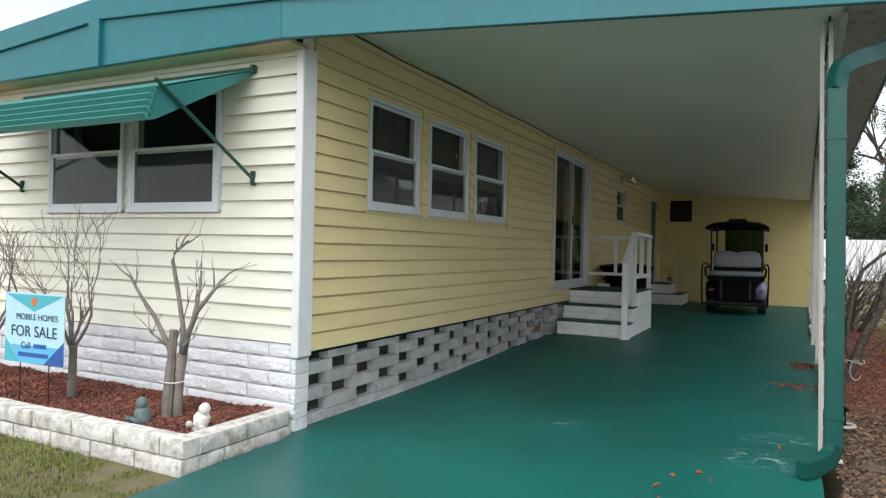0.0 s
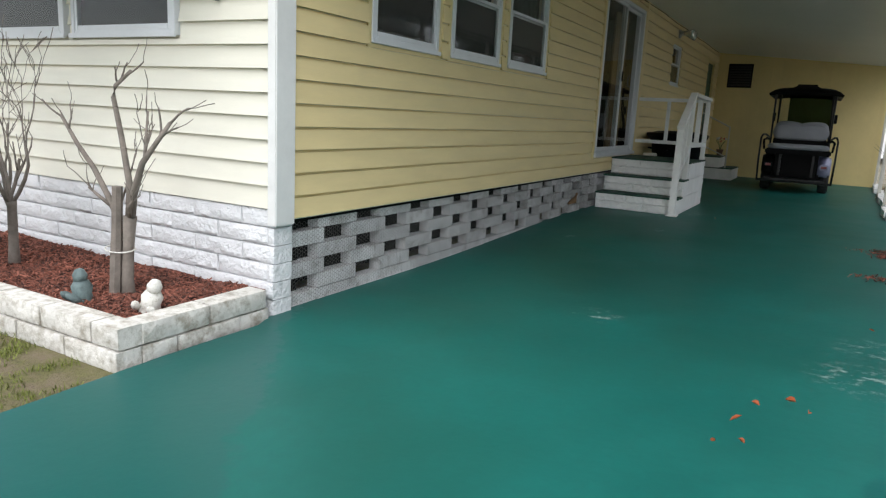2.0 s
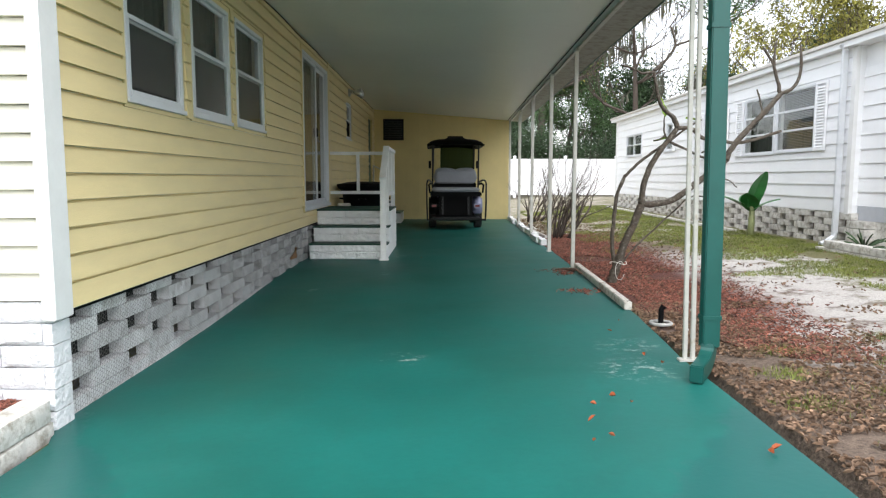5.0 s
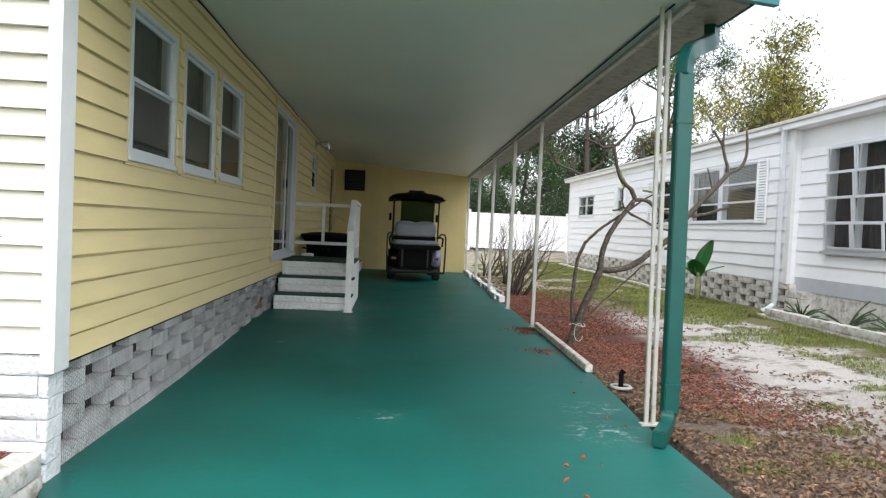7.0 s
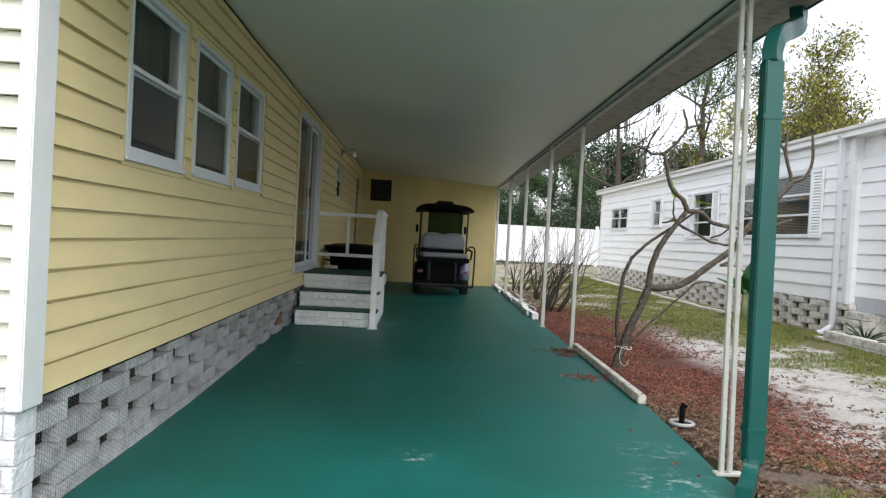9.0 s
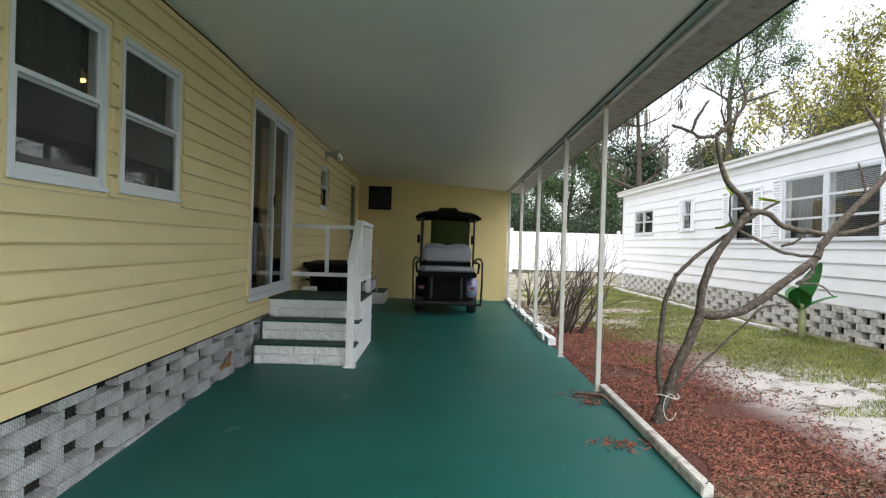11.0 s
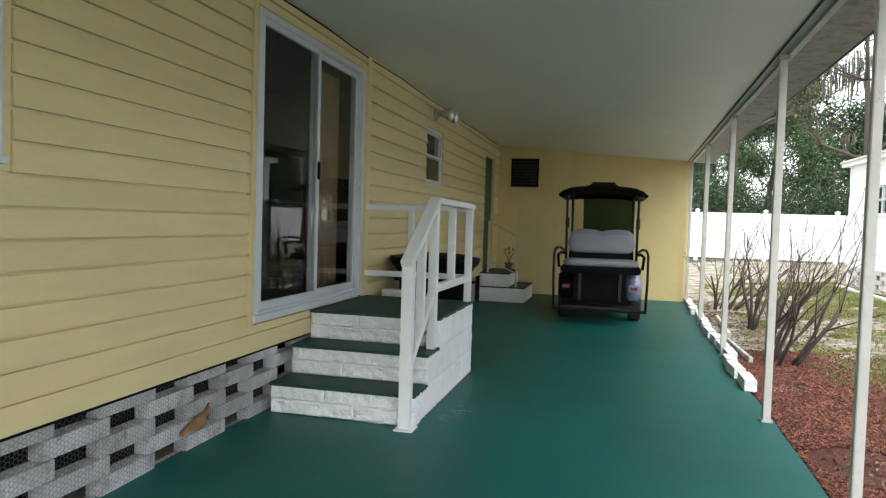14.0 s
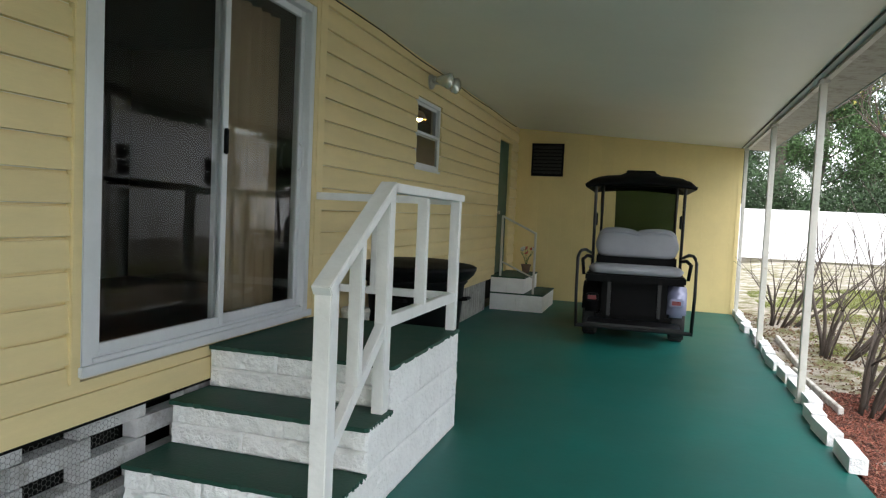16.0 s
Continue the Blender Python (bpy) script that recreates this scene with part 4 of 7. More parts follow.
def trash_tub():
    ob = thing("trash_bin", "large black plastic bin with a wide lid behind the steps", "bin", pose(-1.17, 12.92, 0))
    part("tub", Geo().lathe([(0.29, 0), (0.31, 0.02), (0.385, 0.84), (0.41, 0.87), (0.41, 0.9), (0.38, 0.9), (0.36, 0.84), (0.29, 0.05)], 28), BLACK, ob, smooth=True)
    part("lid", Geo().lathe([(0.42, 0.89), (0.455, 0.925), (0.475, 0.965), (0.478, 0.985), (0.46, 0.995), (0.4, 1.0), (0.3, 1.025), (0.15, 1.035), (0.0, 1.035)], 28), BLACK, ob, smooth=True)
    for a in (0, 90, 180, 270):
        part("handle", Geo().tube([(0.37, -0.06, 0.74), (0.43, -0.05, 0.75), (0.43, 0.05, 0.75), (0.37, 0.06, 0.74)], 0.012, 6), BLACK, ob).matrix_local = pose(0, 0, 0, 0, 0, a)


trash_tub()
part("pedestal", Geo().lathe([(0.11, 0), (0.11, 0.03), (0.07, 0.06), (0.055, 0.3), (0.06, 0.55), (0.1, 0.6), (0.11, 0.66), (0.1, 0.68)], 18), STONE_WHITE)
tagged(bpy.data.objects["pedestal"], "cream garden pedestal standing by the wall", "pedestal").location = (-1.46, 12.42, 0)


def flood_lamp():
    ob = thing("flood_light", "twin flood lamp with clear bulbs under the ceiling", "lamp", EAST(WALL_X) @ pose(14.45, -0.025, 2.72) @ Matrix.Scale(1.35, 4))
    part("base", Geo().lathe([(0.055, 0), (0.055, 0.02), (0.03, 0.035)], 16, pose(0, 0, 0, 90)), BEAM, ob)
    for s in (-1, 1):
        part("socket", Geo().tube([(0, -0.03, 0), (s * 0.07, -0.06, 0.01), (s * 0.1, -0.08, 0.0)], 0.02, 8), BEAM, ob)
        part("bulb", Geo().lathe([(0.018, 0), (0.03, 0.03), (0.06, 0.09), (0.062, 0.11), (0.045, 0.125), (0.0, 0.13)], 16, pose(s * 0.1, -0.08, 0, 100, s * 35, 0)), CHROME, ob, "clear reflector bulb", smooth=True)


flood_lamp()


def room_lamp(x, y, z, label):
    ob = thing("pendant_lamp", label, "lamp", pose(x, y, z))
    part("cord", Geo().tube([(0, 0, 0.1), (0, 0, 2.8 - z)], 0.006, 6), BLACK, ob)
    part("shade", Geo().lathe([(0.02, 0.12), (0.05, 0.1), (0.09, 0.02), (0.085, 0.02), (0.045, 0.09)], 16), SHED, ob)
    part("bulb", Geo().lathe([(0.01, 0.08), (0.03, 0.05), (0.035, 0.02), (0.0, -0.01)], 12), LAMP_GLOW, ob, "glowing warm bulb")


room_lamp(-2.25, 7.85, 2.32, "small lit pendant lamp inside the home")
room_lamp(-2.05, 15.35, 2.45, "small lit pendant lamp behind the small window")


# ---- carport posts and kerbs ----
def posts():
    for y, r in ((9.4, 0.022), (11.32, 0.026), (13.9, 0.027), (16.4, 0.03), (19.05, 0.024)):
        x = edge_x(y) - (0.022 if 11 < y < 12 else 0)
        ob = thing("carport_post", "slim chalky white metal post holding the carport roof", "post", pose(x, y, 0), "carport posts")
        top = ceiling_z(x, y) - 0.045
        part("shaft", Geo().box(-r, r, -r, r, 0, top), POST, ob, bevel=0.004)
        part("foot", Geo().box(-r * 1.5, r * 1.5, -r * 1.5, r * 1.5, 0, 0.012), BEAM, ob, bevel=0.002)
        part("bracket", Geo().box(-r * 1.3, r * 1.3, -0.05, 0.05, top - 0.02, top + 0.012), BEAM, ob, bevel=0.002)


posts()


def iron_pillar():
    ob = thing("ornamental_pillar", "white painted wrought iron pillar with scrollwork", "pillar", pose(1.65, 5.2, 0, 0, -0.9))
    for x in (-0.032, 0.014):
        part("bar", Geo().box(x - 0.012, x + 0.012, -0.012, 0.012, 0, 2.68), POST, ob, bevel=0.002)
    z = 0.15
    while z < 2.5:
        g = Geo()
        for s in (-1, 1):
            pts = []
            for k in range(15):
                a = k / 14 * 4.4
                r = 0.017 * (1 - k / 20)
                pts.append((-0.009 + s * (0.012 + r * math.sin(a)), 0, z + 0.1 + s * (0.05 + r * math.cos(a) + k * 0.0012)))
            g.tube(pts, 0.005, 5)
        part("scroll", g, POST, ob)
        z += 0.17
    part("foot", Geo().box(-0.07, 0.085, -0.03, 0.03, 0, 0.012), POST, ob)


iron_pillar()


def downspout():
    ob = thing("downspout", "green painted metal downspout with elbows", "downspout", pose(0, 0, 0))
    w, d = 0.048, 0.036

    def pipe(name, pts, across=(0, 1)):
        g = Geo()
        if len(pts) > 3:
            c = [Vector(p) for p in pts]
            c = [c[0] * 2 - c[1]] + c + [c[-1] * 2 - c[-2]]
            pts = [0.5 * (2 * c[i] + (c[i + 1] - c[i - 1]) * u + (2 * c[i - 1] - 5 * c[i] + 4 * c[i + 1] - c[i + 2]) * u * u + (3 * c[i] - c[i - 1] - 3 * c[i + 1] + c[i + 2]) * u ** 3) for i in range(1, len(c) - 2) for u in (0, 0.25, 0.5, 0.75)] + [c[-2]]
        k = len(pts)
        rings = []
        for i, p in enumerate(pts):
            t = (Vector(pts[min(i + 1, k - 1)]) - Vector(pts[max(i - 1, 0)])).normalized()
            side = Vector((*across, 0)).normalized()
            up = t.cross(side).normalized()
            b = len(g.v)
            for a, c in ((-1, -1), (1, -1), (1, 1), (-1, 1)):
                g.v.append(tuple(Vector(p) + side * d * a + up * w * c))
            rings.append(b)
        for a, b in zip(rings, rings[1:]):
            g.f += [(a + i, a + (i + 1) % 4, b + (i + 1) % 4, b + i) for i in range(4)]
        g.f += [(rings[0] + 3, rings[0] + 2, rings[0] + 1, rings[0]), tuple(rings[-1] + i for i in range(4))]
        return part(name, g, SPOUT_GREEN, ob, bevel=0.006)

    y = 4.98
    pipe("shaft", [(1.672, y, 0.14), (1.662, y, 1.2), (1.65, y, 2.2)])
    pipe("elbow", [(1.65, y, 2.19), (1.654, y + 0.01, 2.26), (1.68, y + 0.03, 2.33), (1.76, y + 0.13, 2.39), (1.85, y + 0.25, 2.44), (1.96, y + 0.35, 2.51), (1.99, y + 0.4, 2.58), (2.0, y + 0.42, 2.66)], (-0.65, 0.75))
    pipe("outlet", [(1.671, y, 0.16), (1.666, y - 0.01, 0.12), (1.645, y - 0.04, 0.085), (1.6, y - 0.11, 0.06), (1.51, y - 0.25, 0.05)], (0.84, -0.54))
    for z in (0.3, 1.9):
        xc = 1.674 - 0.011 * z
        part("strap", Geo().box(xc - 0.053, xc + 0.053, y - 0.04, y + 0.04, z, z + 0.025), SPOUT_GREEN, ob, bevel=0.002)


downspout()


def kerbs():
    ob = thing("timber_kerb", "weathered white square timber kerb along the slab", "kerb", pose(1.705, 6.78, 0.0, 0, 0, -1.9))
    part("timber", Geo().box(-0.03, 0.035, 0, 2.62, 0.0, 0.07), surface("worn_white_timber", (0.6, 0.57, 0.52), 0.8, var=0.12, scale=7, fine=50, bump=0.4, dirt=(0.24, 0.19, 0.14), dirt_at=0.56), ob, bevel=0.007)
    for dx, dy in ((0.02, 0.05), (0.0, 0.02)):
        part("nail", Geo().lathe([(0.007, 0), (0.007, 0.004)], 8, pose(dx, dy, 0.07)), BLACK_METAL, ob)
    rnd = random.Random(8)
    y = 12.25
    while y < 19.0:
        ln = rnd.choice((0.39, 0.39, 0.3))
        ob = thing("edging_block", "white painted concrete block edging the slab", "block", pose(edge_x(y) + 0.03 + rnd.uniform(-0.03, 0.03), y, 0, 0, 0, rnd.uniform(-4, 4)), "edging blocks")
        part("body", rough_block(ln, 0.1, 0.095, rnd.randrange(99), 0.005), STEP_WHITE, ob).matrix_local = pose(0.05, 0, 0, 0, 0, 90)
        y += ln + rnd.uniform(0.03, 0.15)


kerbs()


# ---- golf cart ----
def wheel(ob, x, y, r, w):
    m = pose(x, y, r, 0, 90, 0)
    t = part("wheel", Geo().lathe([(r * 0.58, -w / 2 + 0.02), (r * 0.9, -w / 2), (r, -w / 2 + 0.03), (r, w / 2 - 0.03), (r * 0.9, w / 2), (r * 0.58, w / 2 - 0.02)], 28, m), RUBBER, ob, "black treaded tyre", smooth=False)
    part("rim", Geo().lathe([(r * 0.57, -w / 2 + 0.03), (r * 0.5, -w / 2 + 0.015), (r * 0.2, -w / 2 + 0.04), (r * 0.2, w / 2 - 0.04), (r * 0.5, w / 2 - 0.015), (r * 0.57, w / 2 - 0.03)], 20, m), BEAM, t, "grey wheel rim")
    for k in range(26):
        a = k / 26 * 2 * math.pi
        part("tread_lug", Geo().box(-w / 2 + 0.02, w / 2 - 0.02, -0.012, 0.012, r - 0.004, r + 0.006), RUBBER, t).matrix_local = pose(x, y, r) @ Matrix.Rotation(a, 4, "X")


def cushion(w, d, h, hump=False):
    """A padded cushion, u across, with softly rounded edges; a double hump along the top when it is a backrest."""
    g = Geo()
    nu, nv = 28, 12
    for i in range(nu + 1):
        u = i / nu
        x = (u - 0.5) * w
        top = h
        if hump:
            top = h * (0.9 + 0.12 * abs(math.sin(2 * math.pi * u)) ** 0.7 * (1 if 0.03 < u < 0.97 else 0.4))
        squeeze = min(1, math.sqrt(max(0.0, 1 - abs(2 * u - 1) ** 9)) * 0.98 + 0.06)
        for j in range(nv):
            a = 2 * math.pi * j / nv
            ca, sa = math.cos(a), math.sin(a)
            y = d / 2 * math.copysign(abs(ca) ** 0.45, ca) * squeeze
            z = top / 2 + top / 2 * math.copysign(abs(sa) ** 0.45, sa) * squeeze
            g.v.append((x, y, z))
    for i in range(nu):
        for j in range(nv):
            a, b = i * nv + j, i * nv + (j + 1) % nv
            g.f.append((a, b, b + nv, a + nv))
    g.f += [tuple(range(nv - 1, -1, -1)), tuple(range(nu * nv, nu * nv + nv))]
    return g


def golf_cart():
    ob = thing("golf_cart", "golf cart with grey seats and black canopy parked by the shed", "golf cart", pose(0.455, 15.93, 0, 0, 0, 1.0))
    for x in (-0.5, 0.5):
        wheel(ob, x, 0.42, 0.225, 0.17)
        wheel(ob, x, 2.05, 0.225, 0.17)
    part("chassis", Geo().box(-0.42, 0.42, 0.1, 2.4, 0.2, 0.32), BLACK, ob, bevel=0.02)
    part("floor_pan", Geo().box(-0.58, 0.58, 1.05, 1.9, 0.32, 0.36), BLACK, ob, bevel=0.01)
    for s in (-1, 1):
        prof = [(0.02, 0.36), (0.08, 0.3), (0.17, 0.33), (0.2, 0.43), (0.28, 0.51), (0.42, 0.545), (0.56, 0.51), (0.66, 0.4), (0.7, 0.34), (0.98, 0.34), (1.0, 0.7), (0.2, 0.7), (0.07, 0.62)]
        g = Geo().prism(prof, "x", s * 0.36, s * 0.585)
        part("rear_fender", g, CART_PAINT if s > 0 else BLACK, ob, "glossy lavender silver fender" if s > 0 else "black fender", bevel=0.06, smooth=True)
        part("tail_light", Geo().box(s * 0.47 - 0.06, s * 0.47 + 0.06, -0.006, 0.06, 0.46, 0.53), RED_LENS, ob, "dark red tail light", bevel=0.012)
        part("lamp_bezel", Geo().box(s * 0.47 - 0.075, s * 0.47 + 0.075, 0.004, 0.05, 0.445, 0.545), CART_PAINT if s > 0 else BLACK, ob, bevel=0.014)
    part("rear_panel", Geo().box(-0.37, 0.37, 0.03, 0.3, 0.3, 0.74), BLACK, ob, bevel=0.02)
    for x in (-0.28, 0.28):
        part("hinge_rail", Geo().box(x - 0.02, x + 0.02, 0.0, 0.035, 0.3, 0.74), BLACK_METAL, ob)
    part("seat_base", Geo().box(-0.55, 0.55, -0.16, 0.98, 0.7, 0.8), BLACK, ob, bevel=0.02)
    # rear-facing seat
    m = part("rear_seat", cushion(1.06, 0.44, 0.11), VINYL_GREY, ob, "grey vinyl seat cushion", smooth=True)
    m.location = (0, 0.04, 0.79)
    m = part("rear_backrest", cushion(0.96, 0.11, 0.3, True), VINYL_GREY, ob, "grey vinyl backrest with two humps", smooth=True)
    m.matrix_local = pose(0, 0.31, 0.97, -8)
    part("backrest_base", Geo().box(-0.46, 0.46, 0.3, 0.4, 0.86, 1.0), BLACK, ob, bevel=0.02)
    m = part("front_seat", cushion(1.0, 0.46, 0.11), VINYL_GREY, ob, "grey vinyl seat cushion", smooth=True)
    m.location = (0, 0.75, 0.8)
    m = part("front_backrest", cushion(0.96, 0.1, 0.34, True), VINYL_GREY, ob, "grey vinyl backrest", smooth=True)
    m.matrix_local = pose(0, 0.45, 0.98, 8)
    # foot platform and side grab rails of tube
    part("foot_plate", Geo().box(-0.5, 0.5, -0.42, -0.04, 0.24, 0.265), BLACK_METAL, ob, bevel=0.004)
    part("bumper_bar", Geo().tube([(-0.61, -0.4, 0.22), (0.61, -0.4, 0.22)], 0.022, 10), BLACK_METAL, ob)
    for s in (-1, 1):
        part("grab_rail", Geo().tube([(s * 0.61, -0.4, 0.2), (s * 0.625, -0.4, 0.6), (s * 0.625, -0.39, 0.98), (s * 0.61, -0.36, 1.03), (s * 0.6, -0.25, 1.05), (s * 0.57, 0.0, 1.05), (s * 0.52, 0.25, 1.0)], 0.018, 8), BLACK_METAL, ob, smooth=True)
        part("arm_rest", Geo().tube([(s * 0.56, -0.25, 0.78), (s * 0.58, -0.26, 0.95), (s * 0.55, 0.0, 0.98), (s * 0.5, 0.2, 0.96)], 0.02, 8), BLACK, ob, smooth=True)
        part("roof_strut", Geo().tube([(s * 0.5, 0.3, 0.75), (s * 0.5, 0.22, 1.3), (s * 0.5, 0.16, 1.86)], 0.018, 8), BLACK_METAL, ob)
        part("roof_strut", Geo().tube([(s * 0.5, 1.75, 0.9), (s * 0.48, 1.5, 1.4), (s * 0.47, 1.38, 1.88)], 0.018, 8), BLACK_METAL, ob)
        part("mirror", Geo().box(s * 0.56 - 0.03, s * 0.56 + 0.03, 1.45, 1.48, 1.32, 1.5), BLACK, ob, bevel=0.01)
    # canopy: crowned shell with turned-down rim
    g = Geo()
    nx, ny = 16, 16
    for j in range(ny + 1):
        v = j / ny
        for i in range(nx + 1):
            u = 2 * i / nx - 1
            x = u * 0.62
            y = -0.02 + v * 1.75
            edge = max(abs(u) ** 6, abs(2 * v - 1) ** 8)
            z = 1.955 - 0.1 * edge - 0.04 * u * u + (0.035 if abs(u) < 0.34 and 0.1 < v < 0.9 else 0)
            g.v.append((x, y, z))
    w = nx + 1
    q = [(j * w + i, j * w + i + 1, (j + 1) * w + i + 1, (j + 1) * w + i) for j in range(ny) for i in range(nx)]
    k = len(g.v)
    g.v += [(x * 0.98, y, z - 0.035) for x, y, z in g.v]
    g.f = q + [tuple(a + k for a in f[::-1]) for f in q]
    rim = list(range(w)) + [j * w + nx for j in range(1, ny + 1)] + [ny * w + i for i in range(nx - 1, -1, -1)] + [j * w for j in range(ny - 1, 0, -1)]
    g.f += [(b, a, a + k, b + k) for a, b in zip(rim, rim[1:] + rim[:1])]
    part("canopy", g, BLACK, ob, "black moulded canopy", smooth=True)
    part("canopy_trim", Geo().box(-0.5, 0.5, 0.03, 0.06, 1.83, 1.845), VINYL_GREY, ob, "pale strip under the canopy")
    part("canopy_pad", Geo().box(-0.17, 0.17, 0.35, 0.9, 1.975, 2.01), BLACK, ob, bevel=0.01)
    # front
    part("windshield", Geo().prism([(1.42, 1.86), (1.425, 1.86), (1.785, 1.02), (1.78, 1.02)], "x", -0.31, 0.48), TINT_GLASS, ob, "smoky green windshield")
    part("windshield", Geo().prism([(1.42, 1.86), (1.425, 1.86), (1.785, 1.02), (1.78, 1.02)], "x", -0.48, -0.312), GLASS, ob, "clear strip of windshield")
    for s in (-0.49, 0.49):
        part("windshield_frame", Geo().tube([(s, 1.78, 1.0), (s, 1.42, 1.86)], 0.014, 8), BLACK, ob)
    part("windshield_frame", Geo().tube([(-0.49, 1.42, 1.86), (0.49, 1.42, 1.86)], 0.014, 8), BLACK, ob)
    part("front_cowl", Geo().prism([(1.75, 0.3), (2.35, 0.35), (2.42, 0.5), (2.3, 0.72), (1.95, 0.95), (1.78, 1.0), (1.72, 0.9)], "x", -0.5, 0.5), CART_PAINT, ob, bevel=0.04)
    part("dashboard", Geo().box(-0.5, 0.5, 1.62, 1.74, 0.72, 0.95), BLACK, ob, bevel=0.02)
    sw = part("steering_wheel", Geo().tube([(0.16 * math.cos(a), 0.16 * math.sin(a), 0) for a in np.linspace(0, 2 * math.pi, 25)], 0.014, 8), BLACK, ob, smooth=True)
    sw.matrix_local = pose(-0.24, 1.42, 1.02, 50)
    part("steering_column", Geo().tube([(-0.24, 1.42, 1.02), (-0.24, 1.68, 0.72)], 0.02, 8), BLACK, ob)


golf_cart()


# ---- skirting under the home ----
def east_skirting():
    """Screen wall of flat blocks with gaps, five courses, backed by shade-black sheets."""
    sk = thing("block_skirting", "grey white concrete block screen skirting with open gaps", "skirting", EAST(WALL_X - 0.03), kind="structure")
    gap, period, h = 0.275, 0.675, 0.0955
    for row in range(6):
        spans = []
        if row == 0:
            spans = [(FRONT_Y + 0.4 * k, FRONT_Y + 0.4 * k + 0.396) for k in range(20)]
        else:
            first = FRONT_Y + (0.14 if row % 2 else 0.48)
            spans = [(FRONT_Y, first)] + [(first + gap + period * k, first + period * (k + 1)) for k in range(13)]
        for a, b in spans:
            b = min(b, 12.2)
            if b - a > 0.04 and not (a > 10.9 and b < 12.05):
                wob = random.uniform(-0.002, 0.003)
                block(sk, GREY_BLOCK, pose(a, wob, -0.105 + row * h), round(b - a, 2), 0.085, h - (0.003 if row < 5 else 0.014), 0.003)
    for u0 in np.arange(12.2, 17.6, 0.115):
        part("lath", Geo().box(u0, u0 + 0.085, -0.01, 0.01, 0.0, SILL + 0.01), LATH, sk)
    # galvanised hexagonal netting stretched over the gaps
    g = Geo()
    s = 0.0138
    dx, dz = s * 1.5, s * math.sqrt(3)
    x, col = FRONT_Y + 0.12, 0

    def seg(p, q):
        r = 0.0009
        d = Vector((q[0] - p[0], 0, q[1] - p[1])).normalized()
        nrm = Vector((-d.z, 0, d.x)) * r
        k = len(g.v)
        for e in (p, q):
            base = Vector((e[0], -0.016 + 0.004 * math.sin(e[0] * 9), e[1]))
            g.v.extend([tuple(base + nrm), tuple(base - nrm), tuple(base + Vector((0, -0.001, 0)))])
        g.f.extend([(k, k + 3, k + 5, k + 2), (k + 1, k + 2, k + 5, k + 4), (k, k + 1, k + 4, k + 3)])

    while x < 10.3:
        z = -0.07 + (dz / 2 if col % 2 else 0)
        while z < 0.425:
            if z < slab_z(-1.66, x) + 0.012:
                z += dz
                continue
            c = [(x + s * math.cos(math.radians(60 * i)), z + s * math.sin(math.radians(60 * i))) for i in range(4)]
            for p, q in zip(c, c[1:]):
                seg(p, q)
            z += dz
        x += dx
        col += 1
    net = part("wire_netting", g, WIRE, sk, "galvanised chicken wire", fix=False)
    net["kind"] = "stuff"
    # Added sheets and the underfloor, painted black as the shade behind the gaps.
    structure("crawl_shade_sheet", Geo().box(WALL_X - 0.36, WALL_X - 0.32, FRONT_Y + 0.2, SHED_Y, -0.05, SILL + 0.05).box(LEFT_X + 0.1, WALL_X - 0.1, FRONT_Y + 0.25, FRONT_Y + 0.3, -0.05, SILL), BLACK, "added black sheets for the shade behind the skirting gaps", "wall")
    structure("underfloor", Geo().box(LEFT_X + 0.1, WALL_X - 0.02, FRONT_Y + 0.05, SHED_Y, SILL - 0.01, SILL + 0.05), BLACK, "underside of the home's floor, black for its shade", "floor")


def front_skirting():
    sk = thing("front_skirting", "white painted split block wall under the front siding", "skirting", SOUTH(FRONT_Y + 0.02), kind="structure")
    h = 0.105
    for row in range(6):
        u = LEFT_X - (0.2 if row % 2 else 0)
        while u < WALL_X:
            a, b = max(u, LEFT_X), min(u + 0.4, WALL_X + 0.012)
            if b - a > 0.05:
                block(sk, WHITE_BLOCK, pose(a, -0.03 - 0.012 * random.random(), row * h - 0.1, 0, 0, random.uniform(-0.4, 0.4)), round(b - a - 0.004, 2), 0.15, h - 0.003, 0.012, 0.02)
            u += 0.4



def planter():
    pl = thing("planter_wall", "low weathered white block wall round the flower bed", "planter", pose(0, 0, -0.125))
    h = 0.11
    for row in range(2):
        x, first = -1.63, True
        while x > -5.8:
            ln = 0.2 if (row and first) else 0.4
            block(pl, PLANTER_BLOCK, pose(x - ln, 3.285 + random.uniform(-0.006, 0.006), row * h, 0, 0, random.uniform(-0.7, 0.7)), ln - 0.009, 0.13, h - 0.007, 0.009, 0.025)
            x -= ln
            first = False
        y, first = 3.415, True
        while y < 4.2:
            ln = min(0.2 if (row == 0 and first) else 0.4, 4.24 - y)
            block(pl, PLANTER_BLOCK, pose(-1.63 + random.uniform(-0.005, 0.005), y, row * h, 0, 0, 90), round(ln - 0.009, 3), 0.13, h - 0.007, 0.009, 0.025)
            y += ln
            first = False
    g = Geo()
    nx, ny = 40, 12
    for j in range(ny + 1):
        for i in range(nx + 1):
            x, y = -5.8 + 4.1 * i / nx, 3.4 + 0.9 * j / ny
            g.v.append((x, y, bed_z(x, y)))
    w = nx + 1
    g.f = [(j * w + i, j * w + i + 1, (j + 1) * w + i + 1, (j + 1) * w + i) for j in range(ny) for i in range(nx)]
    structure("mulch_bed", g, surface("dark_mulch_bed", (0.13, 0.035, 0.022), 0.9, var=0.35, scale=9, fine=70, bump=0.8), "bed of red brown mulch", "flower bed")


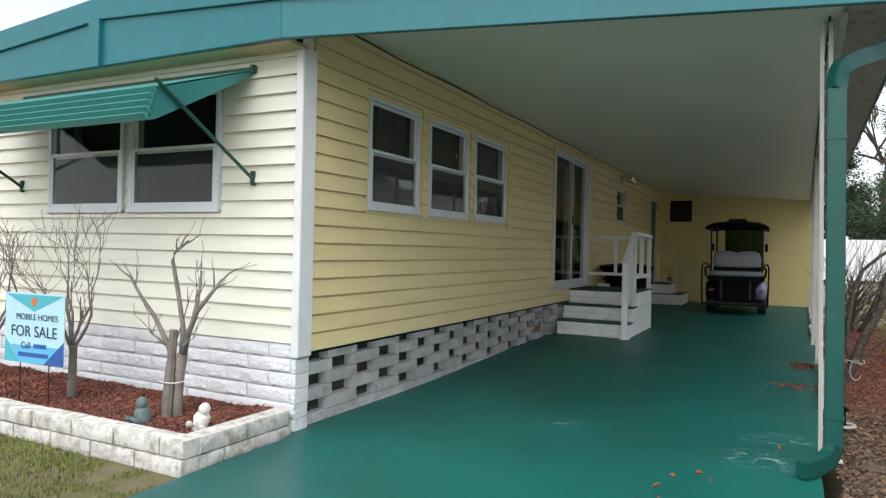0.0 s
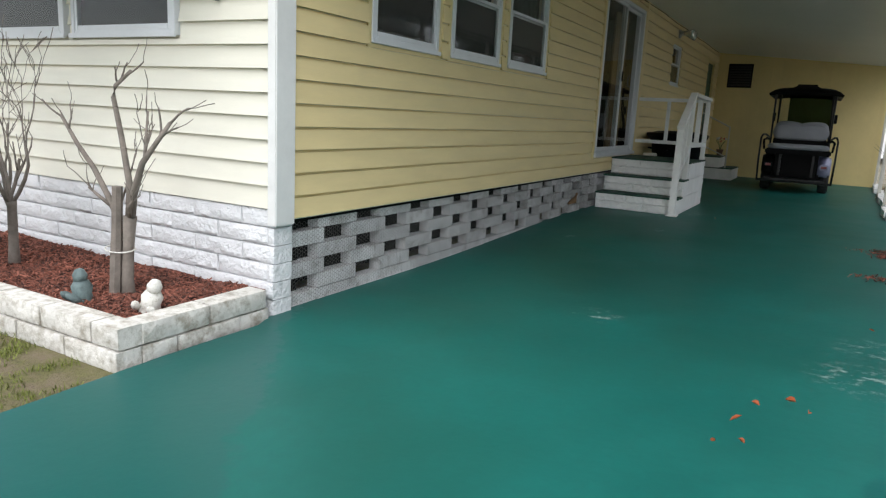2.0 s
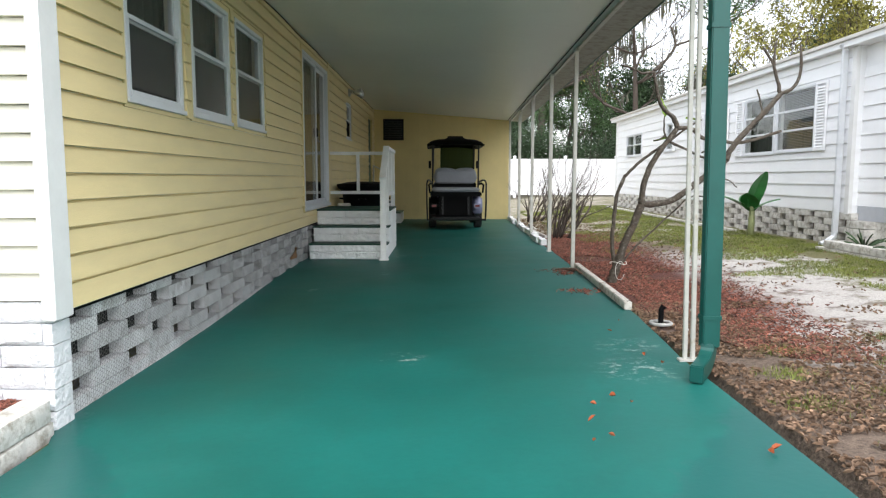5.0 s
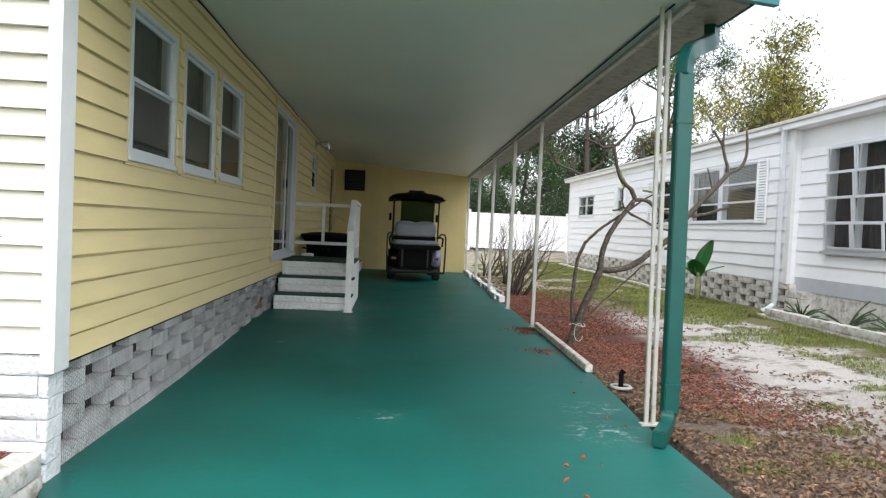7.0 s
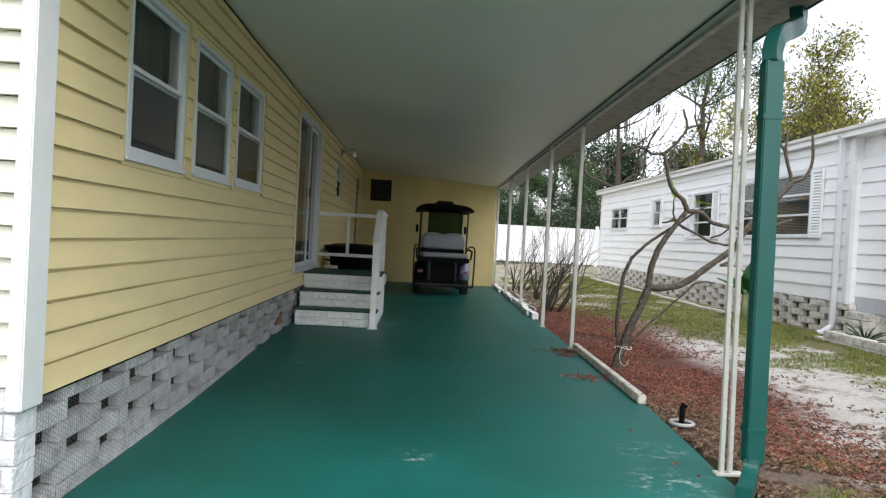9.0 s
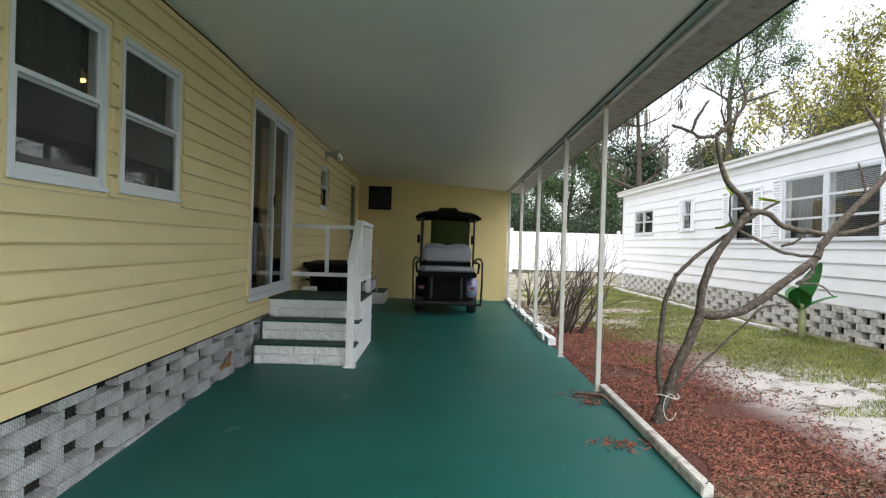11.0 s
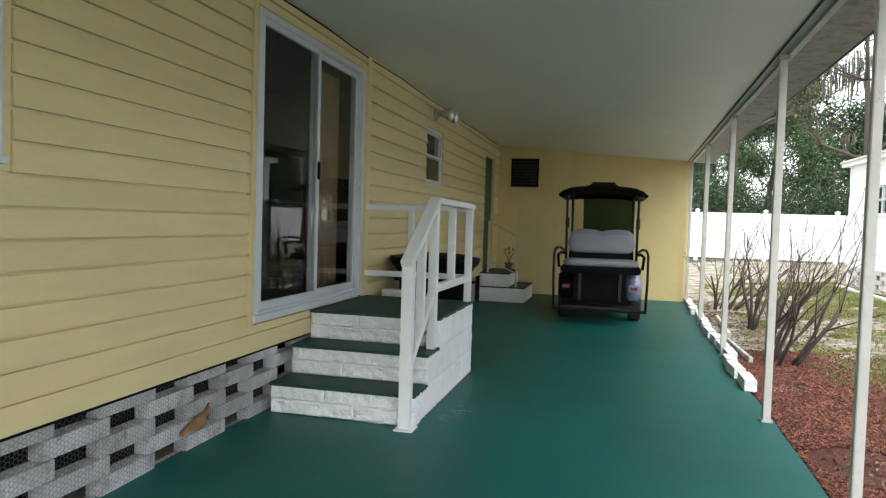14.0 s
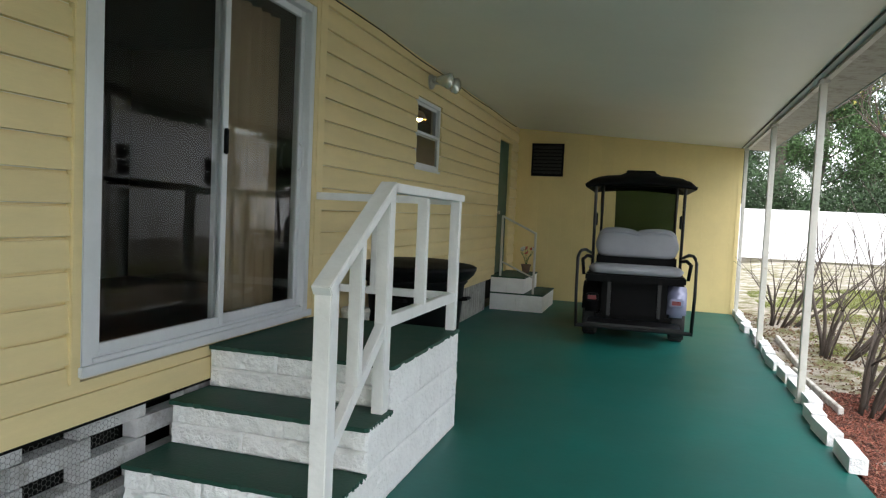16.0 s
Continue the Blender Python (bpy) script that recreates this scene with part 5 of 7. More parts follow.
def bed_z(x, y):
    return 0.03 + 0.025 * noise.noise((x * 3, y * 3, 1)) + 0.03 * (y - 3.4)


east_skirting()
front_skirting()
planter()


# ---- awning over the front windows ----
def awning():
    ob = thing("awning", "sea green aluminium step awning over the front windows", "awning", pose(0, 0, 0))
    x0, x1 = -4.82, -2.09
    top = Geo().prism([(4.28, 2.49), (4.28, 2.505), (3.45, 2.205), (3.45, 2.19)], "x", x0, x1)
    part("top_sheet", top, AWNING_TEAL, ob, bevel=0.003)
    for i in range(5):
        za, zb = 2.195 - i * 0.044, 2.195 - (i + 1) * 0.044
        ya = 3.445 - i * 0.014
        part("slat", Geo().prism([(ya, za), (ya - 0.05, za - 0.004), (ya - 0.05, za - 0.01), (ya - 0.016, zb), (ya - 0.006, zb), (ya - 0.02, za - 0.012)], "x", x0, x1), AWNING_TEAL, ob)
    # Side panels: the awning's green darkened, their shade put in the colour.
    for x in (x0, x1 - 0.008):
        part("side_panel", Geo().prism([(4.28, 2.5), (3.44, 2.2), (3.375, 1.975), (3.42, 1.985), (4.28, 2.46)], "x", x, x + 0.008), surface("shaded_awning_green", (0.03, 0.19, 0.18), 0.4, var=0.08, scale=4, fine=30, bump=0.03), ob)
    for x, in ((x1 + 0.02,), (x0 - 0.0,)):
        part("brace", Geo().tube([(x, 3.40, 2.235), (x + 0.005, 4.27, 1.70)], 0.013, 8), DARK_GREEN, ob)
        part("bracket", Geo().box(x - 0.014, x + 0.02, 4.255, 4.285, 1.655, 1.76), DARK_GREEN, ob, bevel=0.004)
    part("hinge_bar", Geo().box(x0, x1, 4.26, 4.29, 2.49, 2.52), DARK_GREEN, ob, bevel=0.003)
    part("end_cap", Geo().box(x1 - 0.005, x1 + 0.03, 4.24, 4.285, 2.47, 2.53), DARK_GREEN, ob, bevel=0.003)


awning()


# ---- bare shrubs, trees and other plants ----
def grow(g, p, d, length, r, depth, rnd, spread=0.55, taper=0.72, seg=6, up=0.12, tips=None, kids=(2, 3), wander=0.18, minr=0.003):
    """One limb with its side limbs, as tapering tubes."""
    n = 4
    pts, rad = [Vector(p)], [r]
    d = Vector(d).normalized()
    for i in range(n):
        d = (d + Vector((rnd.uniform(-1, 1), rnd.uniform(-1, 1), rnd.uniform(-0.6, 1) + up)) * wander).normalized()
        pts.append(pts[-1] + d * length / n)
        rad.append(max(minr, r * (1 - (1 - taper) * (i + 1) / n)))
    g.tube(pts, rad, seg)
    if depth <= 0:
        if tips is not None:
            tips.append((pts[-1], d))
        return
    for k in range(rnd.randint(*kids)):
        side = Vector((rnd.uniform(-1, 1), rnd.uniform(-1, 1), rnd.uniform(-0.25, 0.7))).normalized()
        nd = (d + side * spread * rnd.uniform(0.7, 1.5)).normalized()
        at = rnd.choice((2, 3, 4, 4))
        grow(g, pts[at], nd, length * rnd.uniform(0.6, 0.9), rad[at] * taper, depth - 1, rnd, spread, taper, max(4, seg - 1), up, tips, kids, wander, minr)
    if tips is not None and depth <= 2:
        tips.append((pts[-1], d))


def crape(at, seed, stems, height, label):
    ob = thing("crape_myrtle", label, "shrub", at)
    rnd = random.Random(seed)
    g = Geo()
    g.tube([(0, 0, -0.05), (0.01, 0, 0.15), (0.0, 0.01, 0.38), (0.01, 0.0, 0.42)], [0.042, 0.03, 0.028, 0.034], 10)
    part("trunk", g, PALE_BARK, ob, smooth=True)
    for i in range(stems):
        a = 2 * math.pi * i / stems + rnd.uniform(-0.4, 0.4)
        b = Geo()
        lean = rnd.uniform(0.3, 0.95)
        grow(b, (0, 0, 0.38), (math.cos(a) * lean, math.sin(a) * lean, 1), height * rnd.uniform(0.32, 0.46), 0.013, 4, rnd, 0.6, 0.66, 6, 0.1, None, (1, 3), 0.24, 0.0022)
        part("branch", b, PALE_BARK, ob, smooth=True)
    return ob


def pruned_shrub(at):
    """The shrub beside the slab: a forked trunk cut back hard, three long limbs and short stubs."""
    ob = thing("crape_myrtle", "bare pruned shrub with a grey trunk in the mulch bed", "shrub", at)
    rnd = random.Random(11)
    part("trunk", Geo().tube([(0.05, 0, -0.05), (0.045, 0.0, 0.12), (0.05, 0.01, 0.3), (0.07, 0.01, 0.46)], [0.042, 0.032, 0.03, 0.036], 10), PALE_BARK, ob, smooth=True)

    def limb(r, *pts):
        g = Geo().tube(pts, [r * (1 - 0.55 * k / (len(pts) - 1)) for k in range(len(pts))], 7)
        for k in range(3):
            a, b = Vector(pts[-2]), Vector(pts[-1])
            base = a.lerp(b, rnd.uniform(0.1, 0.95))
            grow(g, base, (b - a).normalized() + Vector((rnd.uniform(-0.8, 0.8), rnd.uniform(-0.8, 0.8), rnd.uniform(-0.1, 0.5))), rnd.uniform(0.1, 0.2), r * 0.32, 1, rnd, 0.7, 0.6, 5, 0.1, None, (1, 2), 0.25, 0.0022)
        part("branch", g, PALE_BARK, ob, smooth=True)

    limb(0.02, (0.0, 0, 0.4), (-0.05, -0.01, 0.52), (-0.16, -0.03, 0.7), (-0.27, -0.05, 0.83), (-0.38, -0.06, 0.97))
    limb(0.02, (0.06, 0.01, 0.44), (0.05, 0.03, 0.62), (-0.03, 0.05, 0.87), (-0.1, 0.06, 1.08), (-0.08, 0.06, 1.14), (0.04, 0.07, 1.22))
    limb(0.022, (0.08, 0.01, 0.45), (0.15, -0.02, 0.6), (0.24, -0.03, 0.76), (0.33, -0.02, 0.86), (0.42, 0.0, 0.97))
    limb(0.012, (0.17, -0.02, 0.64), (0.19, 0.02, 0.78), (0.19, 0.05, 1.02))
    limb(0.013, (0.07, 0.02, 0.5), (0.07, 0.08, 0.66), (0.1, 0.12, 0.9))
    limb(0.012, (0.09, 0.0, 0.46), (0.16, -0.06, 0.53), (0.22, -0.08, 0.57))
    limb(0.012, (-0.04, -0.01, 0.5), (-0.1, -0.05, 0.56), (-0.17, -0.06, 0.6))
    limb(0.008, (-0.02, 0, 0.47), (0.0, 0.05, 0.62), (0.02, 0.1, 0.8))


pruned_shrub(pose(-2.27, 3.77, 0.02))
crape(pose(-3.38, 3.8, 0.02), 23, 6, 0.95, "bare twiggy shrub in the mulch bed")
crape(pose(-4.5, 3.85, 0.02), 31, 6, 0.95, "bare twiggy shrub in the mulch bed")


def stakes():
    ob = thing("plant_stake", "two weathered wooden stakes tied to a bare shrub", "stake", pose(-2.245, 3.74, 0.02))
    part("stake", Geo().tube([(-0.03, -0.02, -0.05), (-0.02, 0, 0.3), (-0.01, 0.01, 0.62)], [0.035, 0.03, 0.028], 7), PALE_BARK, ob)
    part("stake", Geo().tube([(-0.08, 0.02, -0.05), (-0.07, 0.02, 0.2), (-0.055, 0.02, 0.4)], [0.03, 0.028, 0.02], 7), PALE_BARK, ob)
    part("tie", Geo().tube([(0.1 * math.cos(a) - 0.02, 0.06 * math.sin(a) + 0.02, 0.28 + 0.01 * math.sin(a)) for a in np.linspace(0, 6.28, 14)], 0.004, 5), STONE_WHITE, ob)


stakes()


def figurine(at, material, label):
    g = Geo()
    g.lathe([(0.045, 0), (0.05, 0.02), (0.042, 0.05), (0.048, 0.085), (0.03, 0.115), (0.0, 0.12)], 12)
    g.lathe([(0.012, -0.012), (0.03, 0.0), (0.034, 0.025), (0.02, 0.05), (0.0, 0.058)], 12, pose(0.004, -0.006, 0.115))
    g.lathe([(0.005, 0), (0.02, 0.03), (0.018, 0.06), (0.005, 0.08)], 8, pose(-0.05, -0.02, 0.015, 50, 20, 0))
    g.lathe([(0.005, 0), (0.02, 0.03), (0.018, 0.06), (0.005, 0.08)], 8, pose(0.05, -0.02, 0.015, 50, -20, 0))
    ob = part("figurine", g, material, None, smooth=True)
    ob.matrix_world = at
    tagged(ob, label, "figurine")


figurine(pose(-1.9, 3.65, 0.03, 0, 14, 20) @ Matrix.Scale(1.12, 4), STONE_WHITE, "small white plaster garden figurine in the mulch")
figurine(pose(-2.29, 3.55, 0.03, 0, -4, -15) @ Matrix.Scale(1.12, 4), STONE_GREY, "small grey green garden figurine in the mulch")


def text(body, size, parent, at, material, name="lettering"):
    cu = bpy.data.curves.new(name, "FONT")
    cu.body, cu.size, cu.align_x, cu.extrude = body, size, "CENTER", 0.0006
    cu.materials.append(material)
    ob = new(name, cu)
    dg = bpy.context.evaluated_depsgraph_get()
    me = bpy.data.meshes.new_from_object(ob.evaluated_get(dg))
    bpy.data.objects.remove(ob)
    o = new(name, me)
    o.parent = parent
    o.matrix_local = at
    return o


def sale_sign():
    ob = thing("sale_sign", "pale blue for sale yard sign standing in the mulch", "sign", pose(-3.37, 3.5, -0.02, 0, 0, 4))
    w, z0, z1 = 0.305, 0.36, 0.86
    part("board", Geo().box(-w, w, 0, 0.006, z0, z1), SIGN_BLUE, ob, bevel=0.001)
    f = -0.002
    part("header_print", Geo().prism([(-w + 0.01, z1 - 0.01), (w - 0.01, z1 - 0.01), (0, z1 - 0.13)], "y", f, 0.0), SIGN_TEAL, ob)
    part("emblem", Geo().lathe([(0.03, 0), (0.03, 0.002)], 16, pose(0, f, z1 - 0.06, 90)), SIGN_RED, ob)
    part("corner_print", Geo().prism([(w, z0), (w, z0 + 0.17), (w - 0.2, z0)], "y", f, 0.0), SIGN_DARK, ob)
    part("corner_print", Geo().prism([(-w, z0), (-w + 0.16, z0), (-w, z0 + 0.18)], "y", f, 0.0), SIGN_TEAL, ob)
    part("footer_print", Geo().prism([(-w + 0.16, z0), (w - 0.2, z0), (w - 0.05, z0 + 0.125), (-w + 0.06, z0 + 0.125)], "y", f + 0.001, 0.0), surface("sky_blue_print", (0.12, 0.45, 0.72), 0.4, var=0.03, scale=4, fine=40, bump=0), ob)
    r = lambda x, z: pose(x, f - 0.001, z, 90, 0, 0)
    text("MOBILE HOMES", 0.062, ob, r(0.03, z1 - 0.19), SIGN_INK)
    text("FOR SALE", 0.112, ob, r(0, z1 - 0.31), SIGN_INK)
    text("Call", 0.066, ob, r(-0.08, z1 - 0.395), SIGN_INK)
    for x0, x1, z in ((0.0, 0.13, z1 - 0.39), (-0.16, 0.15, z1 - 0.455)):
        part("print_bar", Geo().box(x0, x1, f - 0.001, 0, z, z + 0.03), SIGN_DARK, ob)
    for x in (-0.15, 0.15):
        part("wire_leg", Geo().tube([(x, 0.01, -0.1), (x, 0.01, z0 + 0.05)], 0.004, 6), BLACK_METAL, ob)


sale_sign()


def frangipani():
    """The bare forked tree beside the slab: stout limbs that fork and end in blunt tips."""
    ob = thing("frangipani_tree", "bare grey frangipani tree with stout forked limbs", "tree", pose(2.0, 8.38, 0.0))
    rnd = random.Random(4)

    def limb(name, radii, *pts):
        """A knobbly limb through (x, depth, z) points, tapering between the two radii."""
        fine, fr = [], []
        n = len(pts) - 1
        for i, (a, b) in enumerate(zip(pts, pts[1:])):
            c0, c1 = Vector(pts[max(i - 1, 0)]), Vector(pts[min(i + 2, n)])
            a, b = Vector(a), Vector(b)
            for k in range(4):
                t = k / 4
                q = 0.5 * (2 * a + (b - c0) * t + (2 * c0 - 5 * a + 4 * b - c1) * t * t + (3 * a - c0 - 3 * b + c1) * t ** 3)
                j = 0.004 if fine else 0
                fine.append(q + Vector((rnd.uniform(-j, j), rnd.uniform(-j, j), rnd.uniform(-j, j))))
                fr.append((radii[0] + (radii[1] - radii[0]) * (i + t) / n) * rnd.uniform(0.92, 1.12))
        fine.append(Vector(pts[-1]))
        fr.append(radii[1] * 0.85)
        part(name, Geo().tube(fine, fr, 9), PLUM_BARK, ob, smooth=True)

    limb("trunk", (0.05, 0.037), (-0.04, 0, -0.06), (-0.02, 0, 0.05), (0.03, 0, 0.2), (0.09, 0, 0.39), (0.17, 0, 0.58), (0.27, 0, 0.84))
    limb("limb", (0.034, 0.026), (0.26, 0, 0.82), (0.28, 0.01, 1.01), (0.34, 0.02, 1.2), (0.45, 0.02, 1.38), (0.62, 0.02, 1.62))
    limb("limb", (0.026, 0.017), (0.62, 0.02, 1.62), (0.57, 0.02, 1.72), (0.45, 0.03, 1.84), (0.4, 0.03, 1.98), (0.36, 0.03, 2.2))
    limb("limb", (0.016, 0.011), (0.36, 0.03, 2.19), (0.24, 0.04, 2.18), (0.17, 0.05, 2.22), (0.02, 0.06, 2.27))
    limb("limb", (0.013, 0.009), (0.17, 0.05, 2.22), (0.22, 0.03, 2.35), (0.29, 0.02, 2.46))
    limb("limb", (0.016, 0.012), (0.36, 0.03, 2.2), (0.45, 0.0, 2.29), (0.53, -0.02, 2.4), (0.55, -0.02, 2.5), (0.5, -0.02, 2.64))
    limb("limb", (0.012, 0.009), (0.55, -0.02, 2.45), (0.65, -0.04, 2.48), (0.78, -0.05, 2.53))
    limb("limb", (0.034, 0.03), (0.26, 0, 0.83), (0.39, -0.02, 0.82), (0.57, -0.03, 0.86), (0.71, -0.05, 0.96), (0.85, -0.05, 1.07), (1.11, -0.06, 1.28))
    limb("limb", (0.03, 0.024), (1.11, -0.06, 1.28), (1.16, -0.07, 1.4), (1.29, -0.08, 1.57), (1.49, -0.1, 1.79), (1.63, -0.1, 1.96))
    limb("limb", (0.019, 0.012), (1.62, -0.1, 1.95), (1.57, -0.1, 2.14), (1.52, -0.1, 2.28), (1.42, -0.1, 2.42))
    limb("limb", (0.015, 0.011), (1.55, -0.1, 2.2), (1.53, -0.12, 2.34), (1.55, -0.12, 2.48))
    limb("limb", (0.02, 0.012), (1.62, -0.1, 1.95), (1.74, -0.13, 2.02), (1.8, -0.14, 2.2), (1.78, -0.14, 2.44))
    limb("limb", (0.011, 0.008), (1.45, -0.09, 1.75), (1.42, -0.1, 1.88), (1.38, -0.1, 2.0))
    limb("limb", (0.023, 0.014), (0.61, 0.02, 1.61), (0.75, 0.0, 1.61), (0.88, -0.02, 1.51), (1.07, -0.04, 1.48), (1.23, -0.06, 1.46), (1.42, -0.08, 1.5), (1.65, -0.1, 1.58))
    limb("limb", (0.022, 0.018), (0.0, 0.02, 0.14), (-0.03, 0.03, 0.39), (-0.02, 0.04, 0.6), (0.01, 0.06, 0.9), (0.09, 0.07, 1.11))
    limb("limb", (0.018, 0.009), (0.09, 0.07, 1.11), (0.23, 0.09, 1.24), (0.38, 0.1, 1.36), (0.56, 0.1, 1.48), (0.73, 0.1, 1.61), (0.9, 0.1, 1.71))
    limb("limb", (0.012, 0.007), (0.61, 0.05, 1.44), (0.5, 0.05, 1.54), (0.49, 0.05, 1.74))
    limb("limb", (0.011, 0.008), (0.5, 0.05, 1.54), (0.45, 0.05, 1.5), (0.38, 0.05, 1.49))
    limb("limb", (0.014, 0.011), (0.57, 0.05, 1.47), (0.75, 0.03, 1.38), (0.9, 0.0, 1.31), (1.1, -0.05, 1.29))
    limb("limb", (0.01, 0.008), (0.88, 0.02, 1.36), (0.98, 0.0, 1.4), (1.06, 0.0, 1.47))
    limb("limb", (0.016, 0.013), (1.1, -0.06, 1.26), (1.06, -0.07, 1.14), (0.95, -0.08, 1.08))
    limb("limb", (0.008, 0.006), (0.96, -0.08, 1.08), (1.11, -0.09, 1.08), (1.22, -0.1, 1.0))
    limb("limb", (0.011, 0.007), (0.05, -0.02, 0.18), (0.22, 0.0, 0.38), (0.41, 0.03, 0.55), (0.62, 0.06, 0.74), (0.79, 0.08, 0.89), (0.98, 0.08, 0.9))
    for p, a, b in (((0.47, 0.04, 1.8), 200, 20), ((0.38, 0.05, 1.49), 95, 75), ((0.9, 0.1, 1.71), 270, 80), ((1.12, -0.06, 1.29), 250, 125), ((0.5, 0.05, 1.74), 180, 30)):
        g = Geo()
        for i in range(9):
            t = i / 8
            hw = 0.032 * math.sin(math.pi * min(1, t * 0.95 + 0.05))
            g.v += [(-hw, 0.0, 0.17 * t), (0, -0.012 - 0.01 * t, 0.17 * t), (hw, 0.0, 0.17 * t)]
        g.f = [f for i in range(8) for f in ((3 * i, 3 * i + 1, 3 * i + 4, 3 * i + 3), (3 * i + 1, 3 * i + 2, 3 * i + 5, 3 * i + 4))]
        lf = part("leaf", g, LIME_LEAF, ob, "young lime green leaf", fix=False)
        lf.matrix_local = pose(*p, b, 0, a)
    part("tie", Geo().tube([(0.09 * math.cos(a) + 0.03, 0.08 * math.sin(a), 0.2 + 0.015 * math.sin(2 * a)) for a in np.linspace(0, 6.28, 16)], 0.0035, 5), STONE_WHITE, ob, "pale rope tie")
    part("tie", Geo().tube([(0.04 + 0.05 * math.cos(a), -0.05, 0.12 + 0.1 * math.sin(a)) for a in np.linspace(0.6, 5.9, 14)], 0.003, 5), STONE_WHITE, ob, "loose rope end")


frangipani()


def bare_bush(x, y, n, h, seed):
    ob = thing("bare_bush", "leafless bush of dark woody stems beside the slab", "bush", pose(x, y, ground_z(x, y)), "bare bushes")
    rnd = random.Random(seed)
    for i in range(n):
        a = rnd.uniform(0, 6.28)
        lean = rnd.uniform(0.25, 1.1)
        b = Geo()
        grow(b, (0.14 * math.cos(a), 0.14 * math.sin(a), -0.03), (math.cos(a) * lean * 0.5 + 0.5, math.sin(a) * lean * 0.7, 1), h * rnd.uniform(0.5, 0.8), rnd.uniform(0.008, 0.026), 2, rnd, 0.5, 0.6, 6, 0.06, None, (1, 3), 0.17, 0.003)
        part("stem", b, BARK, ob, smooth=True)


bare_bush(2.36, 13.8, 15, 1.3, 3)
bare_bush(2.65, 16.3, 14, 1.15, 6)
bare_bush(2.5, 18.6, 12, 1.15, 9)


def leaf_blade(length, width, bend):
    g = Geo()
    n = 10
    for i in range(n + 1):
        t = i / n
        hw = width / 2 * math.sin(math.pi * (0.06 + 0.9 * t)) ** 0.8
        z, y = length * (t - bend * 0.3 * t * t), -length * bend * t * t
        g.v += [(-hw, y - 0.04 * hw, z), (0, y + 0.02, z), (hw, y - 0.04 * hw, z)]
    g.f = [f for i in range(n) for f in ((3 * i, 3 * i + 1, 3 * i + 4, 3 * i + 3), (3 * i + 1, 3 * i + 2, 3 * i + 5, 3 * i + 4))]
    return g


def banana_plant():
    x, y = 5.42, 12.75
    ob = thing("banana_plant", "young banana plant with broad glossy green leaves", "plant", pose(x, y, ground_z(x, y)))
    part("stalk", Geo().tube([(0, 0, -0.03), (0.01, 0, 0.3), (0, 0, 0.5)], [0.06, 0.05, 0.04], 10), surface("pale_green_stalk", (0.3, 0.33, 0.16), 0.6, var=0.2, scale=9, fine=60, bump=0.2), ob, smooth=True)
    for az, tilt, ln, w in ((20, 8, 0.75, 0.36), (170, 38, 0.5, 0.34), (265, 48, 0.55, 0.34), (60, 50, 0.5, 0.32), (320, 30, 0.45, 0.3)):
        o = part("leaf", leaf_blade(ln, w, 0.25), BIG_LEAF, ob, fix=False)
        o.matrix_local = pose(0, 0, 0.42, 0, 0, az) @ pose(0, 0, 0, tilt)


banana_plant()


def leaf_cloud(tips, rnd, per, spread, size, down=0.0):
    """Many small leaf cards, each a bent pair of triangles, scattered round the limb tips."""
    n = len(tips) * per
    c = np.repeat(np.array([tuple(p) for p, d in tips]), per, axis=0)
    r = np.random.RandomState(rnd.randrange(9999))
    off = r.normal(0, 1, (n, 3)) * spread
    off[:, 2] -= down * np.abs(r.normal(0, 1, n))
    c = c + off
    a, b = r.normal(0, 1, (n, 3)), r.normal(0, 1, (n, 3))
    a /= np.linalg.norm(a, axis=1)[:, None]
    b -= a * (a * b).sum(1)[:, None]
    b /= np.linalg.norm(b, axis=1)[:, None]
    s = size * r.uniform(0.5, 1.4, (n, 1))
    v = np.stack([c - a * s, c + b * s * 0.35, c + a * s, c - b * s * 0.35], 1).reshape(-1, 3)
    g = Geo()
    g.v = [tuple(p) for p in v.tolist()]
    g.f = [(4 * i, 4 * i + 1, 4 * i + 2, 4 * i + 3) for i in range(n)]
    return g


